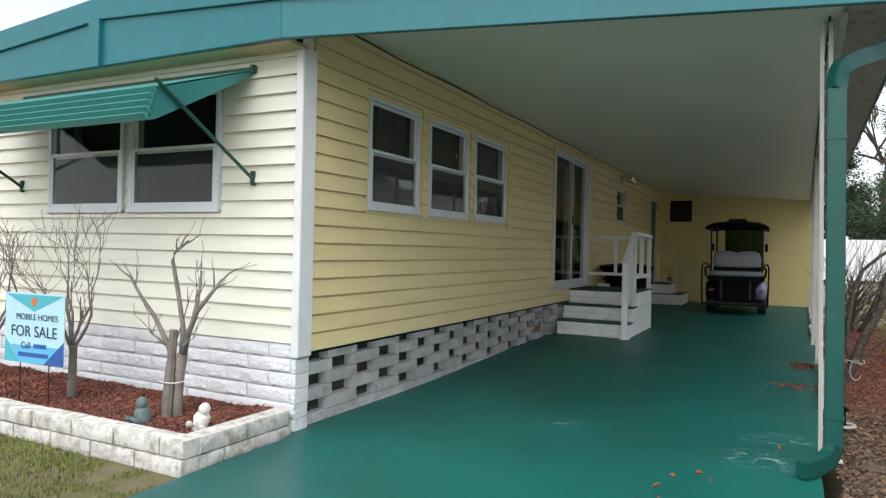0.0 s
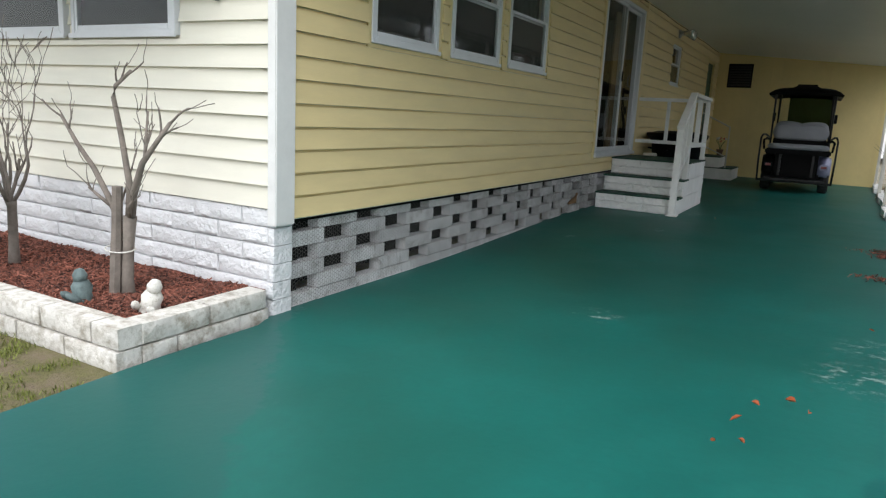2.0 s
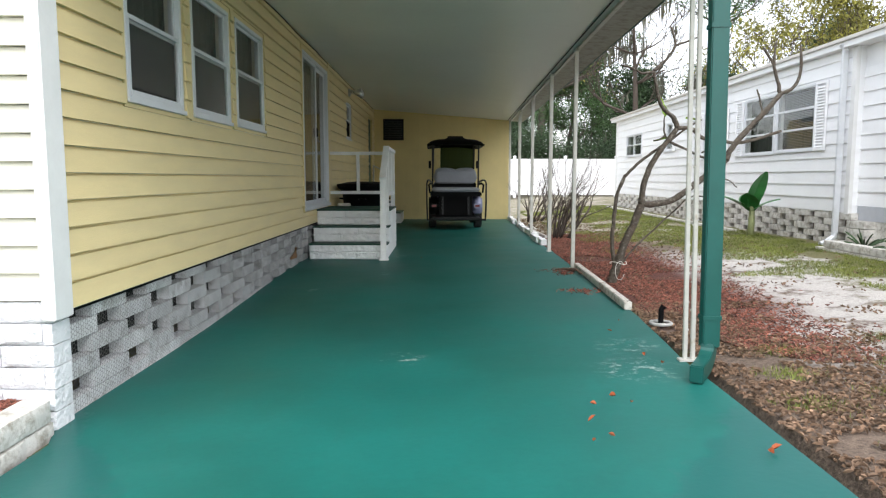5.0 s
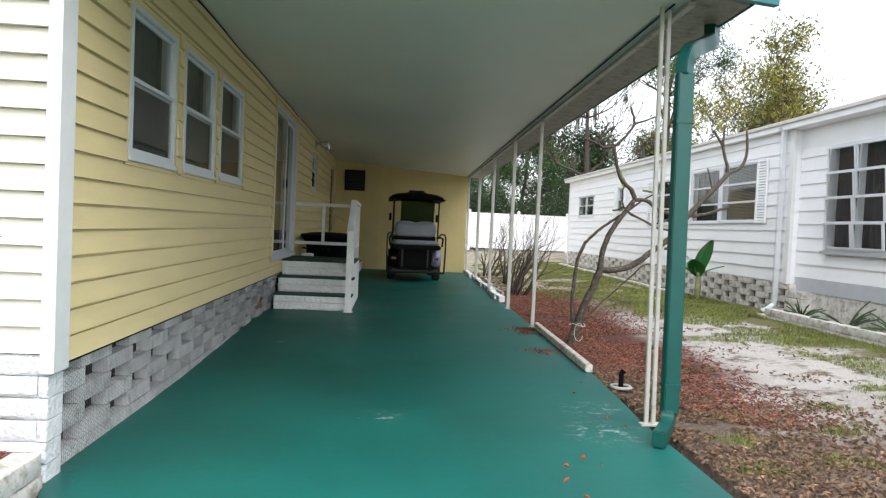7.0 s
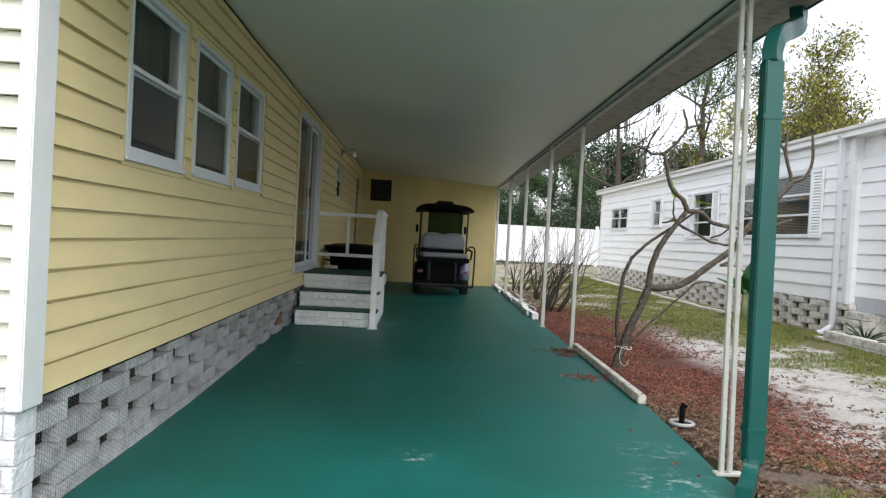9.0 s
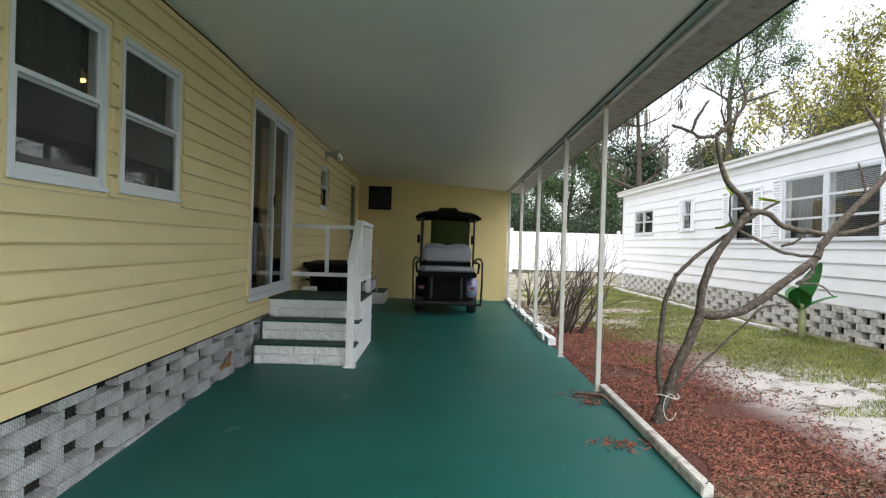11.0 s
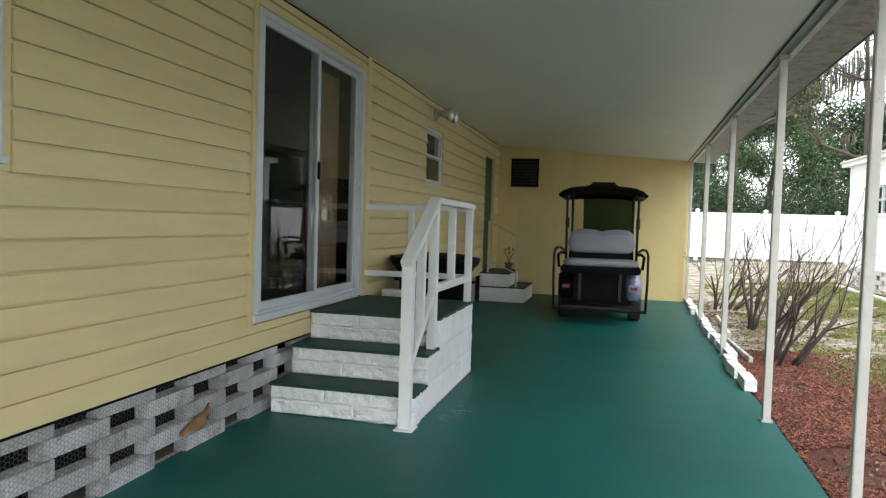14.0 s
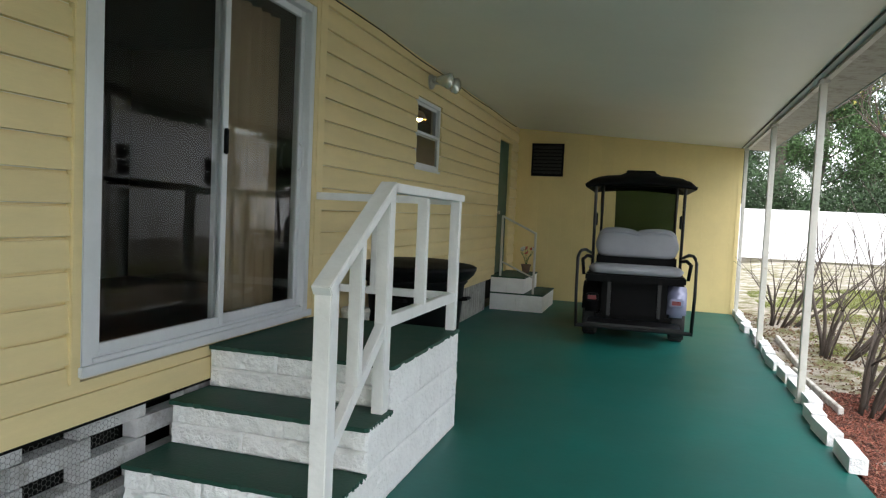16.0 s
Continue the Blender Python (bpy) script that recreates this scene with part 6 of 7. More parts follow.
def big_tree(name, at, height, seed, leaf, label, lean=(0, 0), depth=4, per=26, spread=0.35, size=0.14, moss=0, bare=0.35, first=0.35, kids=(2, 4), bark=None, wide=1.0):
    ob = thing(name, label, "tree", at)
    rnd = random.Random(seed)
    g, tips = Geo(), []
    k = 7
    pts = [(lean[0] * (i / k) ** 1.5 + rnd.uniform(-0.12, 0.12) * (i > 0), lean[1] * (i / k) + rnd.uniform(-0.12, 0.12) * (i > 0), height * i / k - 0.15) for i in range(k + 1)]
    rad = [height * 0.021 * (1 - 0.82 * i / k) for i in range(k + 1)]
    g.tube(pts, rad, 10)
    part("trunk", g, bark or PINE_BARK, ob, smooth=True)
    for i in range(2, k + 1):
        if i / k < first:
            continue
        for q in range(rnd.randint(2, 4)):
            a = rnd.uniform(0, 6.28)
            reach = height * 0.2 * wide * (1.15 - 0.6 * i / k)
            b = Geo()
            grow(b, pts[i], (math.cos(a), math.sin(a), rnd.uniform(0.1, 0.7)), reach, rad[i] * 0.55, depth - 2, rnd, 0.7, 0.6, 6, 0.05, tips, kids, 0.22, 0.012)
            part("limb", b, bark or PINE_BARK, ob, smooth=True)
    keep = [t for t in tips if rnd.random() > bare]
    part("crown", leaf_cloud(keep, rnd, per, spread, size), leaf, ob, fix=False)
    if moss:
        m = Geo()
        for p, d in rnd.sample(tips, min(moss, len(tips))):
            ln = rnd.uniform(0.5, 1.6)
            for s in range(5):
                o = Vector((rnd.uniform(-0.15, 0.15), rnd.uniform(-0.15, 0.15), 0))
                m.tube([p + o, p + o * 1.3 + Vector((0.03, 0, -ln * 0.5)), p + o * 0.6 + Vector((0, 0.02, -ln * rnd.uniform(0.7, 1)))], [0.03, 0.045, 0.004], 4)
        part("moss", m, MOSS, ob, "hanging grey moss", fix=False)["kind"] = "stuff"
    return ob


big_tree("oak_tree", pose(5.0, 37.5, 0.1), 13, 3, PINE_LEAF, "dark leaning oak hung with grey moss behind the fence", (2.2, 0), 5, 36, 0.26, 0.06, 120, 0.5, 0.4)
big_tree("pine_tree", pose(2.9, 41, 0.1), 6.4, 8, DARK_LEAF, "dense dark green tree behind the white fence", (0, 0), 5, 80, 0.26, 0.07, 20, 0.0, 0.15)
big_tree("pine_tree", pose(7.2, 39.5, 0.1), 7.6, 12, PINE_LEAF, "green pine tree behind the white fence", (0.4, 0), 5, 90, 0.24, 0.065, 20, 0.0, 0.15)
big_tree("tall_pine", pose(11.3, 29.5, 0.1), 10.2, 21, PINE_LEAF, "tall open pine behind the white house", (0.4, 0), 5, 70, 0.2, 0.06, 0, 0.45, 0.5)
big_tree("yellow_tree", pose(13.0, 27.5, 0.1), 6.6, 33, YELLOW_LEAF, "spreading tree with sparse yellow green leaves behind the white house", (0.9, 0), 5, 30, 0.24, 0.085, 0, 0.25, 0.5, (2, 4), BARK, 1.7)
big_tree("bare_oak", pose(9.2, 33, 0.1), 9.5, 41, YELLOW_LEAF, "nearly leafless grey oak behind the white house", (-0.5, 0), 5, 5, 0.3, 0.06, 20, 0.5, 0.3, (2, 4), BARK)
for k, (tx, ty, th, ts) in enumerate(((0.5, 46, 8, 51), (12, 45, 6.5, 52), (17, 44, 6, 53), (22, 40, 8, 54), (-4, 44, 9, 55))):
    big_tree("pine_tree", pose(tx, ty, 0.1), th, ts, DARK_LEAF, "green tree in the distance beyond the fence", (0, 0), 4, 90, 0.55, 0.12, 0, 0.0, 0.1)


def far_woods():
    """The dense low green behind the fence."""
    r = np.random.RandomState(3)
    tips = []
    for i in range(1500):
        x = r.uniform(-6, 15)
        top = 2.9 + 1.1 * noise.noise((x * 0.35, 0, 4)) + 0.8 * noise.noise((x * 1.2, 2, 4))
        tips.append((Vector((x, r.uniform(35.5, 40), r.uniform(0.22, 1) * top)), None))
    g = leaf_cloud(tips, random.Random(2), 110, 0.36, 0.07)
    tagged(part("undergrowth", g, DARK_LEAF, None, fix=False), "dense green undergrowth behind the white fence", "bushes", "", "stuff")


far_woods()


# ---- white fence ----
def fence():
    ob = thing("fence", "white vinyl privacy fence at the end of the lawn", "fence", pose(0, 33.6, 0))
    z0 = ground_z(6, 33)
    x = -6.0
    while x < 24:
        part("post", Geo().box(x - 0.065, x + 0.065, -0.065, 0.065, z0 - 0.05, z0 + 1.86), FENCE, ob, bevel=0.008)
        part("post_cap", Geo().prism([(x - 0.08, z0 + 1.86), (x + 0.08, z0 + 1.86), (x + 0.08, z0 + 1.885), (x, z0 + 1.94), (x - 0.08, z0 + 1.885)], "y", -0.08, 0.08), FENCE, ob)
        for za, zb in ((0.08, 0.22), (1.66, 1.78)):
            part("rail", Geo().box(x + 0.065, x + 2.335, -0.025, 0.025, z0 + za, z0 + zb), FENCE, ob)
        for k in range(8):
            a = x + 0.07 + k * 0.283
            part("board", Geo().box(a, a + 0.279, -0.012, 0.012, z0 + 0.22, z0 + 1.66), FENCE, ob)
        x += 2.4


fence()

# ---- the white home next door ----
NX = 6.0
NB_BASE, NB_SILL, NB_TOP = 0.1, 0.6, 2.94
nb_w = [(-22.85, -21.2, 1.74, 2.42), (-19.02, -18.5, 1.78, 2.5), (-16.48, -15.48, 1.5, 2.5), (-14.45, -13.24, 1.52, 2.56), (-13.2, -11.93, 1.53, 2.57)]


def neighbour():
    w = wall("wall_neighbour", WEST(NX), -24.1, -10.95, NB_SILL - 0.02, NB_TOP + 0.1, 0.12, nb_w, NB_WHITE, "white sided long wall of the neighbouring home")
    siding(w, -24.1, -11.02, NB_SILL, NB_TOP, 0.2, nb_w, NB_WHITE, 0.02)
    p = wall("wall_neighbour_porch", WEST(NX + 0.12), -10.95, -2.0, NB_SILL, NB_TOP + 0.1, 0.12, [(-10.25, -8.95, 1.12, 2.62), (-8.9, -7.6, 1.12, 2.62), (-7.55, -6.2, 1.12, 2.62)], NB_WHITE, "white enclosed porch wall of the neighbouring home")
    siding(p, -10.95, -2.0, NB_SILL + 0.1, NB_TOP - 0.3, 0.2, [(-10.3, -6.15, 1.06, 2.68)], NB_WHITE, 0.02)
    part("base_board", Geo().box(-10.9, -2.0, -0.03, 0, NB_SILL - 0.1, NB_SILL + 0.1), surface("grey_base_board", (0.5, 0.52, 0.56), 0.6, var=0.08, scale=3, fine=30, bump=0.1), p)
    structure("neighbour_far_wall", Geo().box(NX, 11.0, 24.0, 24.1, 0, NB_TOP).box(10.9, 11.0, 2.0, 24.0, 0, NB_TOP).box(NX, 11.0, 2.0, 2.1, 0, NB_TOP), NB_WHITE, "plain walls closing the neighbouring home", "wall")
    # Added inner wall, coloured near-black for the unlit room.
    structure("neighbour_inside", Geo().box(NX + 1.2, NX + 1.25, 2.2, 24, 0.4, NB_TOP), UNLIT_ROOM, "added inner wall of the neighbouring home, near-black for an unlit room", "wall")
    structure("neighbour_floor", Geo().box(NX + 0.14, 10.8, 2.2, 23.9, 0.3, NB_SILL), WOOD_FLOOR, "dim floor inside the neighbouring home", "floor")
    r = Geo().prism([(NX - 0.12, 3.045), (NX - 0.12, 3.06), (8.5, 3.25), (11.4, 3.06), (11.4, 3.045), (8.5, 3.2)], "y", 1.8, 24.4)
    structure("neighbour_roof", r, FENCE, "low pitched white metal roof of the neighbouring home", "roof")
    e = thing("neighbour_eave", "white eave fascia and gutter of the neighbouring home", "eave", kind="structure")
    part("fascia_board", Geo().box(NX - 0.14, NX - 0.115, 1.8, 24.4, 2.94, 3.06), NB_WHITE, e)
    part("gutter_lip", Geo().box(NX - 0.18, NX - 0.14, 1.8, 24.4, 3.02, 3.075), surface("grey_cream_gutter", (0.6, 0.58, 0.54), 0.5, var=0.1, scale=4, fine=30, bump=0.05), e, bevel=0.008)
    part("soffit_panel", Geo().box(NX - 0.115, NX + 0.2, 1.8, 24.4, 2.944, 2.956), NB_WHITE, e)
    structure("neighbour_corner_trim", Geo().box(NX - 0.035, NX + 0.02, 10.92, 11.02, NB_SILL - 0.02, NB_TOP).box(NX - 0.03, NX + 0.02, 24.0, 24.12, NB_SILL, NB_TOP), WHITE, "white corner trim of the neighbouring home", "trim")
    d = thing("white_downspout", "white metal downspout on the neighbouring home", "downspout", pose(NX - 0.09, 11.12, 0))
    part("pipe", Geo().box(-0.04, 0.04, -0.03, 0.03, 0.3, 2.95), ALU, d, bevel=0.008)
    part("outlet", Geo().tube([(0, 0, 0.32), (-0.01, 0, 0.24), (-0.12, 0, 0.16), (-0.2, 0, 0.13)], 0.042, 8), ALU, d)
    part("elbow", Geo().tube([(0, 0, 2.9), (-0.02, 0, 2.95), (-0.06, 0, 3.0)], 0.04, 8), ALU, d)
    for i, (a, b, c, dd) in enumerate(nb_w):
        nw = window(f"neighbour_window_{i + 1}", WEST(NX) @ pose(a, 0, c), b - a, dd - c, "dark sash window in the white home next door", screen=False, lights=0 if i < 2 else 3)
        if i == 0:
            part("mullion", Geo().box((b - a) / 2 - 0.02, (b - a) / 2 + 0.02, -0.03, 0.03, 0.03, dd - c - 0.03), ALU, nw)
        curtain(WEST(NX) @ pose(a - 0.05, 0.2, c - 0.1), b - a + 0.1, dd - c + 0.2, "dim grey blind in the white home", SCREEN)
        if i == 4:
            bl = thing("venetian_blind", "grey slatted blind behind the window glass", "blind", WEST(NX) @ pose(a + 0.05, 0.09, c + 0.05))
            for q in range(36):
                part("slat", Geo().box(0, b - a - 0.1, -0.012, 0.01, q * 0.026, q * 0.026 + 0.004), VINYL_GREY, bl)
    sh = [(-14.45 - 0.33, 1.52, 1.05), (-11.91, 1.52, 1.05), (-16.48 - 0.32, 1.49, 1.02), (-15.46, 1.49, 1.02), (-19.02 - 0.2, 1.77, 0.74), (-18.48, 1.77, 0.74)]
    for k, (u, z, h) in enumerate(sh):
        wd = 0.3 if k < 4 else 0.17
        s = thing("shutter", "white louvred shutter beside a window", "shutter", WEST(NX) @ pose(u, -0.025, z), "white shutters")
        part("frame", Geo().box(0, 0.035, -0.03, 0, 0, h).box(wd - 0.035, wd, -0.03, 0, 0, h).box(0.035, wd - 0.035, -0.03, 0, 0, 0.04).box(0.035, wd - 0.035, -0.03, 0, h - 0.04, h), NB_WHITE, s)
        for q in range(int((h - 0.08) / 0.045)):
            part("slat", Geo().prism([(0.0, 0.045 + q * 0.045), (-0.022, 0.05 + q * 0.045), (-0.022, 0.058 + q * 0.045), (0.0, 0.083 + q * 0.045)], "x", 0.035, wd - 0.035), NB_WHITE, s)
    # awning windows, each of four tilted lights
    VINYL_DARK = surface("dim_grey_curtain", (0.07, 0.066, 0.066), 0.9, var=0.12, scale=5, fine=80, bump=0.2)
    for i, a in enumerate((-10.25, -8.9, -7.55)):
        ww, z0, z1 = 1.3, 1.12, 2.62
        o = thing(f"porch_window_{i + 1}", "open awning window of four tilted panes", "window", WEST(NX + 0.12) @ pose(a, 0, z0), kind="structure")
        h = z1 - z0
        part("window_frame", Geo().box(0, 0.045, -0.04, 0.06, 0, h).box(ww - 0.045, ww, -0.04, 0.06, 0, h).box(0.045, ww - 0.045, -0.04, 0.06, 0, 0.045).box(0.045, ww - 0.045, -0.04, 0.06, h - 0.045, h), ALU, o, bevel=0.004)
        part("window_sill", Geo().box(-0.03, ww + 0.03, -0.08, -0.04, -0.04, 0.0), surface("grey_sill", (0.4, 0.42, 0.45), 0.5, var=0.06, scale=4, fine=30, bump=0.05), o)
        part("mullion", Geo().box(ww / 2 - 0.02, ww / 2 + 0.02, -0.03, 0.05, 0.045, h - 0.045), ALU, o)
        curtain(WEST(NX + 0.12) @ pose(a - 0.02, 0.12, z0 - 0.05), ww + 0.04, h + 0.1, "dim grey curtain behind the awning windows", VINYL_DARK)
        q = (h - 0.09) / 4
        for k in range(8):
            k, col = k // 2, k % 2
            lt = part("light", Geo().box(0, 0.585, -0.012, 0.012, 0, 0.02).box(0, 0.585, -0.012, 0.012, q - 0.02, q).box(0, 0.03, -0.012, 0.012, 0.02, q - 0.02).box(0.555, 0.585, -0.012, 0.012, 0.02, q - 0.02), ALU, o)
            lt.matrix_local = pose(0.055 + col * 0.605, -0.03 if i else -0.07, 0.045 + k * q) @ (pose(0, 0, 0, 5 if i == 0 else 2))
            pp = part("pane", Geo().box(0.03, 0.555, -0.003, 0.003, 0.02, q - 0.02), GLASS, lt)
            pp.visible_shadow = False
    # block skirting with gaps
    sk = thing("neighbour_skirting", "weathered cream block screen under the white home", "skirting", WEST(NX - 0.02), kind="structure")
    for row in range(5):
        u = -24.0 + (0.29 if row % 2 else 0)
        while u < -11.2:
            block(sk, PLANTER_BLOCK, pose(u, random.uniform(-0.01, 0.01), NB_BASE + row * 0.1), 0.39, 0.1, 0.095, 0.004)
            u += 0.58
    # Added black sheet: the shade under the white home as colour.
    structure("neighbour_crawl_shade", Geo().box(NX + 0.6, NX + 0.62, 10.9, 24, 0, NB_SILL), BLACK, "added black sheet for the shade under the white home", "wall")
    structure("porch_base", Geo().box(NX + 0.1, NX + 0.25, 2.0, 10.95, 0, NB_SILL), PLANTER_BLOCK, "block base under the enclosed porch", "wall")
    cp = thing("block_pier", "cream block pier at the corner of the white home", "pier", pose(NX - 0.06, 10.9, 0.08))
    for row in range(4):
        block(cp, PLANTER_BLOCK, pose(0, 0, row * 0.105, 0, 0, -90), 0.42, 0.2, 0.1, 0.01)
    pw = thing("low_planter", "low cream block planter before the white porch", "planter", pose(5.35, 0, 0.06))
    for row in range(2):
        for k in range(17):
            block(pw, PLANTER_BLOCK, pose(0, 10.6 - k * 0.4 - (0.2 if row else 0), row * 0.1, 0, 0, -90), 0.395, 0.14, 0.096, 0.008)
    # paving strips along the far skirting
    rnd = random.Random(2)
    for k in range(9):
        y = 13.6 + k * 1.05
        ob = thing("edging_stone", "pale flat edging stone along the white home", "stone", pose(5.52 + rnd.uniform(-0.04, 0.04), y, ground_z(5.5, y) - 0.01, 0, 0, 90 + rnd.uniform(-5, 5)), "edging stones")
        part("body", rough_block(0.95, 0.12, 0.06, k, 0.006), PLANTER_BLOCK, ob)


neighbour()


def spiky_plant(x, y, s):
    ob = thing("spiky_plant", "dark green tufted plant in the low planter", "plant", pose(x, y, 0.12), "tufted plants")
    rnd = random.Random(int(y * 10))
    for i in range(26):
        a, t = rnd.uniform(0, 360), rnd.uniform(15, 65)
        o = part("leaf", leaf_blade(rnd.uniform(0.25, 0.42) * s, 0.025, 0.35), DARK_LEAF, ob, fix=False)
        o.matrix_local = pose(0, 0, 0, 0, 0, a) @ pose(0, 0, 0, t)


spiky_plant(5.65, 10.0, 1.0)
spiky_plant(5.7, 9.1, 1.3)
spiky_plant(5.7, 8.2, 1.2)


# ---- loose ground cover ----
def scatter(name, count, place, make, material, label, category):
    g = Geo()
    rnd = random.Random(count)
    made = 0
    while made < count:
        p = place(rnd)
        if p is None:
            continue
        make(g, p, rnd)
        made += 1
    tagged(part(name, g, material, None, fix=False), label, category, "", "stuff")


def chip(g, p, rnd):
    l, w, h = rnd.uniform(0.006, 0.016) + 0.02 * rnd.random() ** 3, rnd.uniform(0.0015, 0.005), rnd.uniform(0.001, 0.003)
    m = pose(*p, rnd.uniform(-35, 35), rnd.uniform(-35, 35), rnd.uniform(0, 360))
    g.box(-l, l, -w, w, 0, h * 2, m)


def dead_leaf(g, p, rnd):
    l, w = rnd.uniform(0.008, 0.026), rnd.uniform(0.003, 0.011)
    m = pose(*p, rnd.uniform(-30, 30), rnd.uniform(-30, 30), rnd.uniform(0, 360))
    k = len(g.v)
    g.v += [tuple(m @ Vector(q)) for q in ((-l, 0, 0.004), (-l * 0.3, -w, 0.012), (l * 0.4, -w * 0.8, 0.012), (l, 0, 0.004), (l * 0.4, w * 0.8, 0.014), (-l * 0.3, w, 0.014), (0, 0, 0.0))]
    g.f += [(k, k + 1, k + 6), (k + 1, k + 2, k + 6), (k + 2, k + 3, k + 6), (k + 3, k + 4, k + 6), (k + 4, k + 5, k + 6), (k + 5, k, k + 6)]


def blade(g, p, rnd):
    for q in range(3):
        a = rnd.uniform(0, 6.28)
        h, w = rnd.uniform(0.012, 0.04), rnd.uniform(0.0015, 0.0035)
        dx, dy = math.cos(a), math.sin(a)
        x, y, z = p[0] + rnd.uniform(-0.02, 0.02), p[1] + rnd.uniform(-0.02, 0.02), p[2]
        k = len(g.v)
        lean = rnd.uniform(0.2, 1.0) * h
        g.v += [(x - dy * w, y + dx * w, z), (x + dy * w, y - dx * w, z), (x + dx * lean, y + dy * lean, z + h)]
        g.f.append((k, k + 1, k + 2))


def bed_place(rnd):
    y = rnd.uniform(5.2, 14.5)
    x = edge_x(y) + 0.06 + abs(rnd.gauss(0, 0.55))
    if x > 3.6 or noise.noise((x * 0.9 + 3, y * 0.9, 7)) < -0.3 + 0.25 * max(0, (x - 2.7)) + (0.25 if y < 6.8 else 0):
        return None
    return (x, y, ground_z(x, y) + rnd.uniform(0.0, 0.014))


def planter_place(rnd):
    x, y = rnd.uniform(-5.4, -1.78), rnd.uniform(3.47, 4.24)
    return (x, y, bed_z(x, y) + rnd.uniform(0, 0.015))


def litter_place(rnd):
    if rnd.random() < 0.65:
        y = rnd.uniform(2.2, 7.2)
        x = 1.7 + abs(rnd.gauss(0, 1.0))
    else:
        y, x = rnd.uniform(7, 20), 1.95 + abs(rnd.gauss(0, 1.3))
    if x > 5.2 or noise.noise((x * 2.2, y * 2.2, 4)) + 0.5 * noise.noise((x * 6, y * 6, 8)) < (0.15 if 2.5 < x < 4.2 and 5.6 < y < 10.6 else -0.4):
        return None
    return (x, y, ground_z(x, y) + 0.008)


def tuft_place(rnd):
    cx, cy = rnd.choice(((2.15, 5.0), (2.5, 4.6), (2.35, 5.5), (2.9, 5.15), (3.2, 5.7), (2.0, 4.45), (2.75, 4.1), (3.6, 5.2), (3.9, 6.2), (3.3, 4.5), (2.3, 3.9)))
    x, y = cx + rnd.gauss(0, 0.09), cy + rnd.gauss(0, 0.07)
    return (x, y, ground_z(x, y))


def lawn_place(rnd):
    x, y = rnd.uniform(2.6, 5.75), rnd.uniform(3.5, 24)
    want = -0.15 + 0.5 * min(1, max(0, (x - 3.3) / 1.3)) + (0.1 if y > 11 else 0) - (0.45 if 2.6 < x < 4.2 and 5.4 < y < 10.4 else 0)
    if noise.noise((x * 1.1, y * 1.1, 2)) + 0.4 * noise.noise((x * 4, y * 4, 5)) > want:
        return None
    return (x, y, ground_z(x, y))


def front_lawn_place(rnd):
    x, y = rnd.uniform(-5.5, -1.64), rnd.uniform(0.5, 3.3)
    if noise.noise((x * 1.5, y * 1.5, 9)) + 0.5 * noise.noise((x * 5, y * 5, 3)) > -0.02 + 0.25 * min(1, (-1.5 - x)):
        return None
    return (x, y, ground_z(x, y))


scatter("mulch_chips", 48000, bed_place, chip, CHIPS, "red brown mulch chips beside the slab", "mulch")
scatter("planter_mulch", 24000, planter_place, chip, CHIPS, "red brown mulch chips in the flower bed", "mulch")
scatter("leaf_litter", 14000, litter_place, dead_leaf, LITTER, "fallen brown leaves on the sandy soil", "leaves")
scatter("lawn_grass", 75000, lawn_place, blade, GRASS, "patchy green and straw coloured grass", "grass")
scatter("grass_tufts", 1800, tuft_place, blade, GRASS, "small green tufts in the sandy soil", "grass")
scatter("front_grass", 16000, front_lawn_place, blade, GRASS, "patchy grass before the flower bed", "grass")


def straw_place(rnd):
    cx, cy, s = rnd.choice(((1.58, 9.2, 0.13), (1.62, 9.1, 0.1), (1.52, 7.75, 0.08), (1.5, 7.7, 0.1), (1.55, 8.9, 0.06)))
    return (cx + rnd.gauss(0, s), cy + rnd.gauss(0, s * 0.7), rnd.uniform(0.001, 0.012))


scatter("pine_straw", 300, straw_place, chip, CHIPS, "small drifts of red pine straw on the slab", "straw")


def slab_leaves():
    for x, y, a, s in ((0.88, 4.37, 30, 1.1), (1.0, 4.49, 100, 1.35), (1.07, 4.4, 10, 0.8), (0.83, 4.17, 60, 0.9), (0.87, 3.97, 150, 0.8), (0.78, 3.91, 80, 0.9), (1.46, 3.79, 40, 1.3), (1.5, 3.83, 100, 1.1), (1.45, 5.1, 20, 0.9), (1.4, 5.3, 70, 0.8), (-0.13, 10.4, 160, 0.9), (1.35, 5.95, 50, 0.8), (1.5, 6.3, 90, 0.8)):
        g = Geo()
        dead_leaf(g, (0, 0, 0), random.Random(int(x * 100 + y * 10)))
        ob = part("fallen_leaf", g, ORANGE_LEAF, None, fix=False)
        ob.matrix_world = pose(x, y, 0.012, 0, 0, a) @ Matrix.Scale(s * 1.15, 4)
        tagged(ob, "curled orange brown leaf lying on the slab", "leaf", "fallen leaves")


slab_leaves()


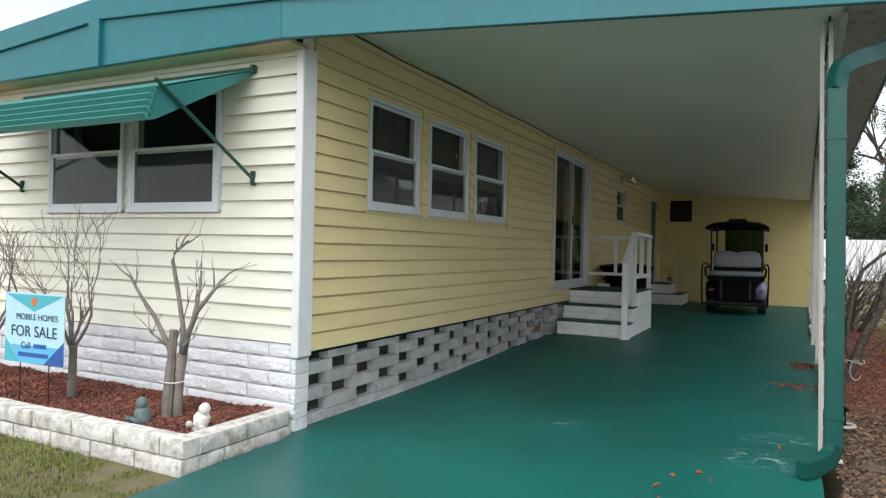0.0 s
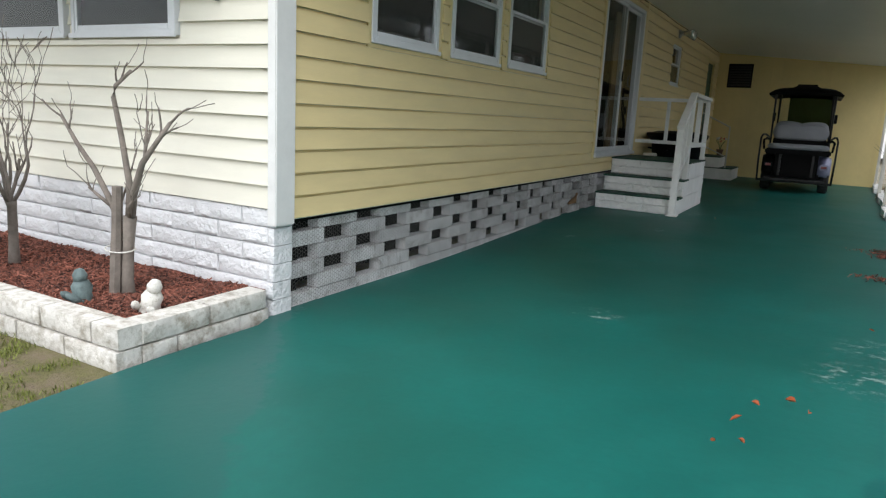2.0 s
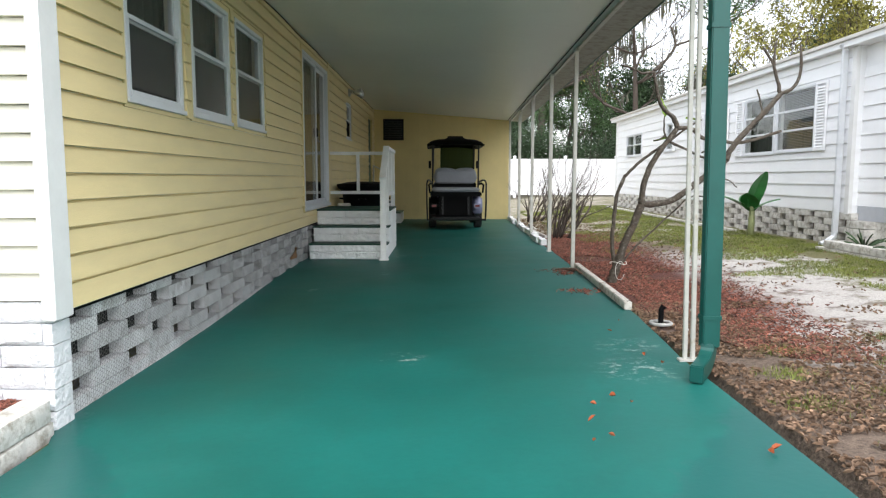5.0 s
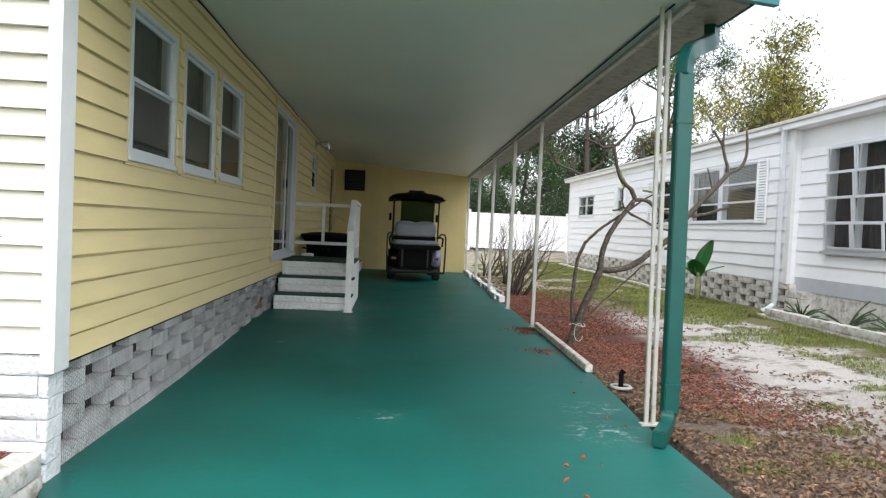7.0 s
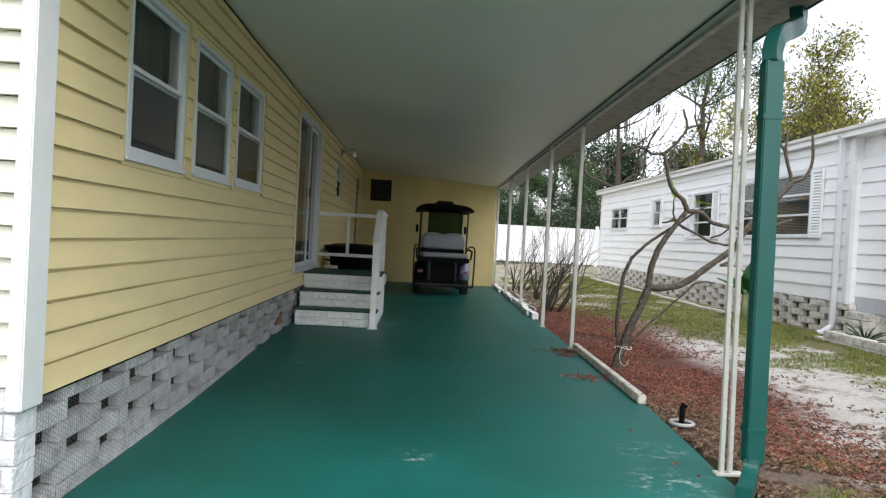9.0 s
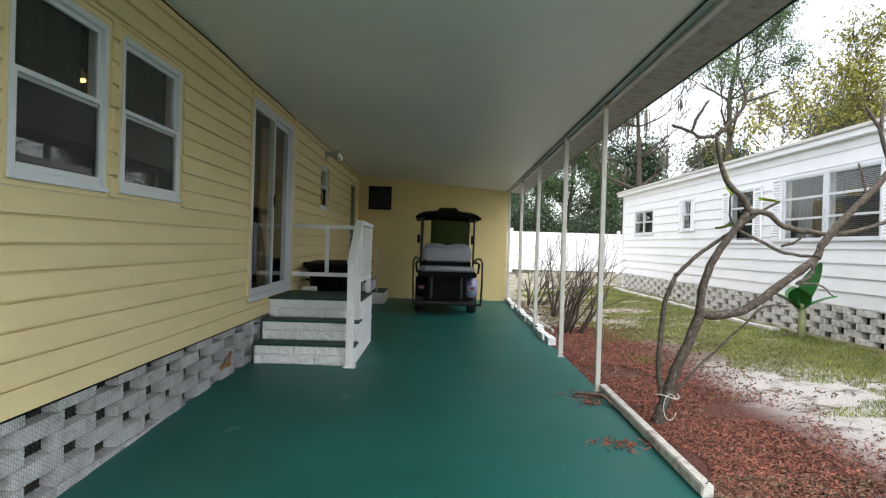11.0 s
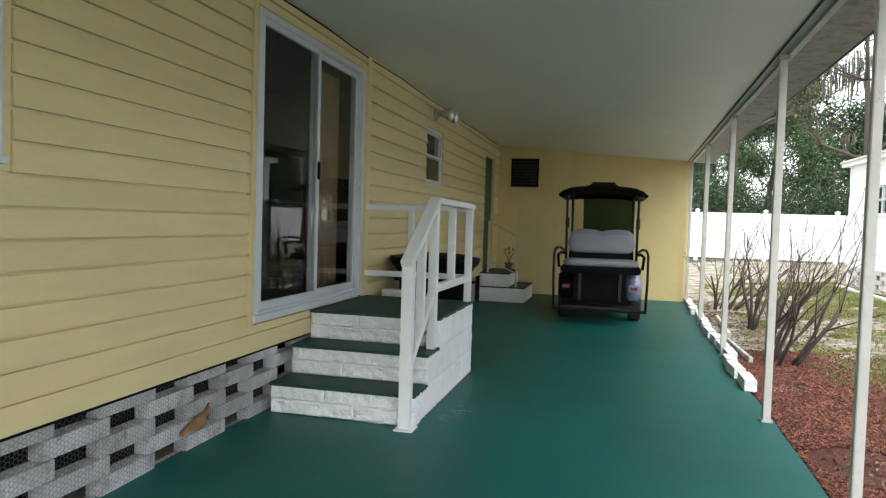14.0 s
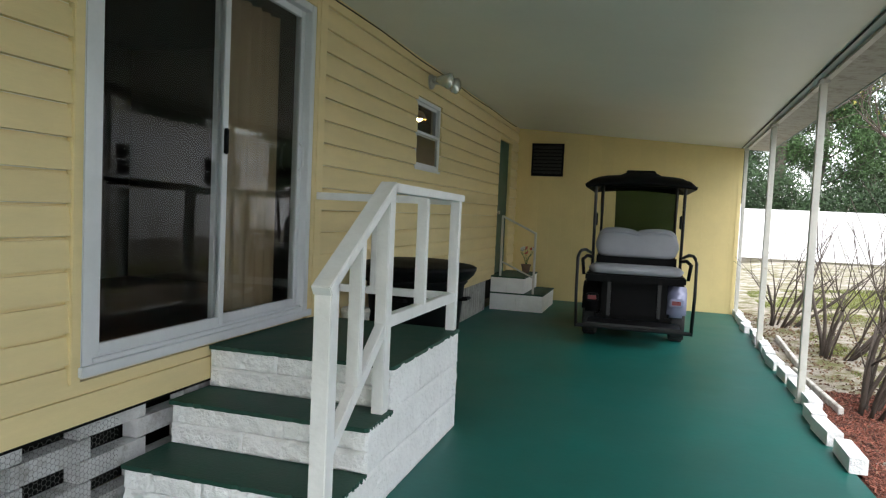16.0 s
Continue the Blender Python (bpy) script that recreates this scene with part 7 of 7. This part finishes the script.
def gap_leaf():
    g = Geo()
    n = 12
    for i in range(n + 1):
        t = i / n
        hw = 0.045 * math.sin(math.pi * (0.04 + 0.92 * t)) ** 0.7
        for k in range(5):
            v = k / 2 - 1
            g.v.append((0.27 * t, -0.03 * math.sin(3 * t) - 0.03 * v * v + 0.006 * math.sin(9 * t + k), 0.1 * t + hw * v + 0.012 * math.sin(7 * t)))
    g.f = [(5 * i + k, 5 * i + k + 1, 5 * i + k + 6, 5 * i + k + 5) for i in range(n) for k in range(4)]
    ob = part("dried_leaf", g, surface("dry_tan_leaf", (0.3, 0.17, 0.08), 0.75, var=0.3, scale=18, fine=90, bump=0.3), None, smooth=True, fix=False)
    ob.matrix_world = EAST(WALL_X - 0.035) @ pose(9.36, 0.0, 0.12)
    tagged(ob, "large curled dry leaf caught in a skirting gap", "leaf")


gap_leaf()


def paver():
    ob = thing("stepping_stone", "grey green flat concrete paver in the mulch", "paver", pose(2.2, 12.55, ground_z(2.2, 12.5), 0, 0, 12))
    part("slab", Geo().box(-0.2, 0.2, -0.1, 0.1, -0.02, 0.012), surface("mossy_concrete", (0.3, 0.34, 0.3), 0.85, var=0.2, scale=8, fine=60, bump=0.4), ob, bevel=0.008)
    for x, y, ln, a in ((2.08, 13.7, 1.5, 2), (2.12, 15.4, 1.9, -3)):
        bd = thing("edging_board", "pale weathered board edging the flower bed", "board", pose(x, y, ground_z(x, y), 0, 0, a), "edging boards")
        part("timber", Geo().box(-0.02, 0.02, 0, ln, -0.02, 0.07), PLANTER_BLOCK, bd, bevel=0.005)


paver()


def sprinkler():
    ob = thing("hose_coil", "short grey pipe stub and white ring at the slab's edge", "pipe", pose(1.8, 6.22, -0.02))
    part("ring", Geo().tube([(0.075 * math.cos(a), 0.075 * math.sin(a), 0.03) for a in np.linspace(0, 6.28, 20)], 0.013, 8), LATH, ob, smooth=True)
    part("stub", Geo().tube([(0, 0, 0), (0, 0, 0.13), (0.02, 0.0, 0.16)], [0.02, 0.02, 0.024], 8), BLACK, ob)


sprinkler()
ro = part("root", Geo().tube([(1.5, 9.22, 0.012), (1.62, 9.15, 0.03), (1.7, 8.98, 0.05), (1.72, 8.75, 0.03)], [0.009, 0.014, 0.014, 0.008], 8), PIPE_BROWN, None, smooth=True)
tagged(ro, "rusty brown root lying against the timber kerb", "root")
shed_panels()
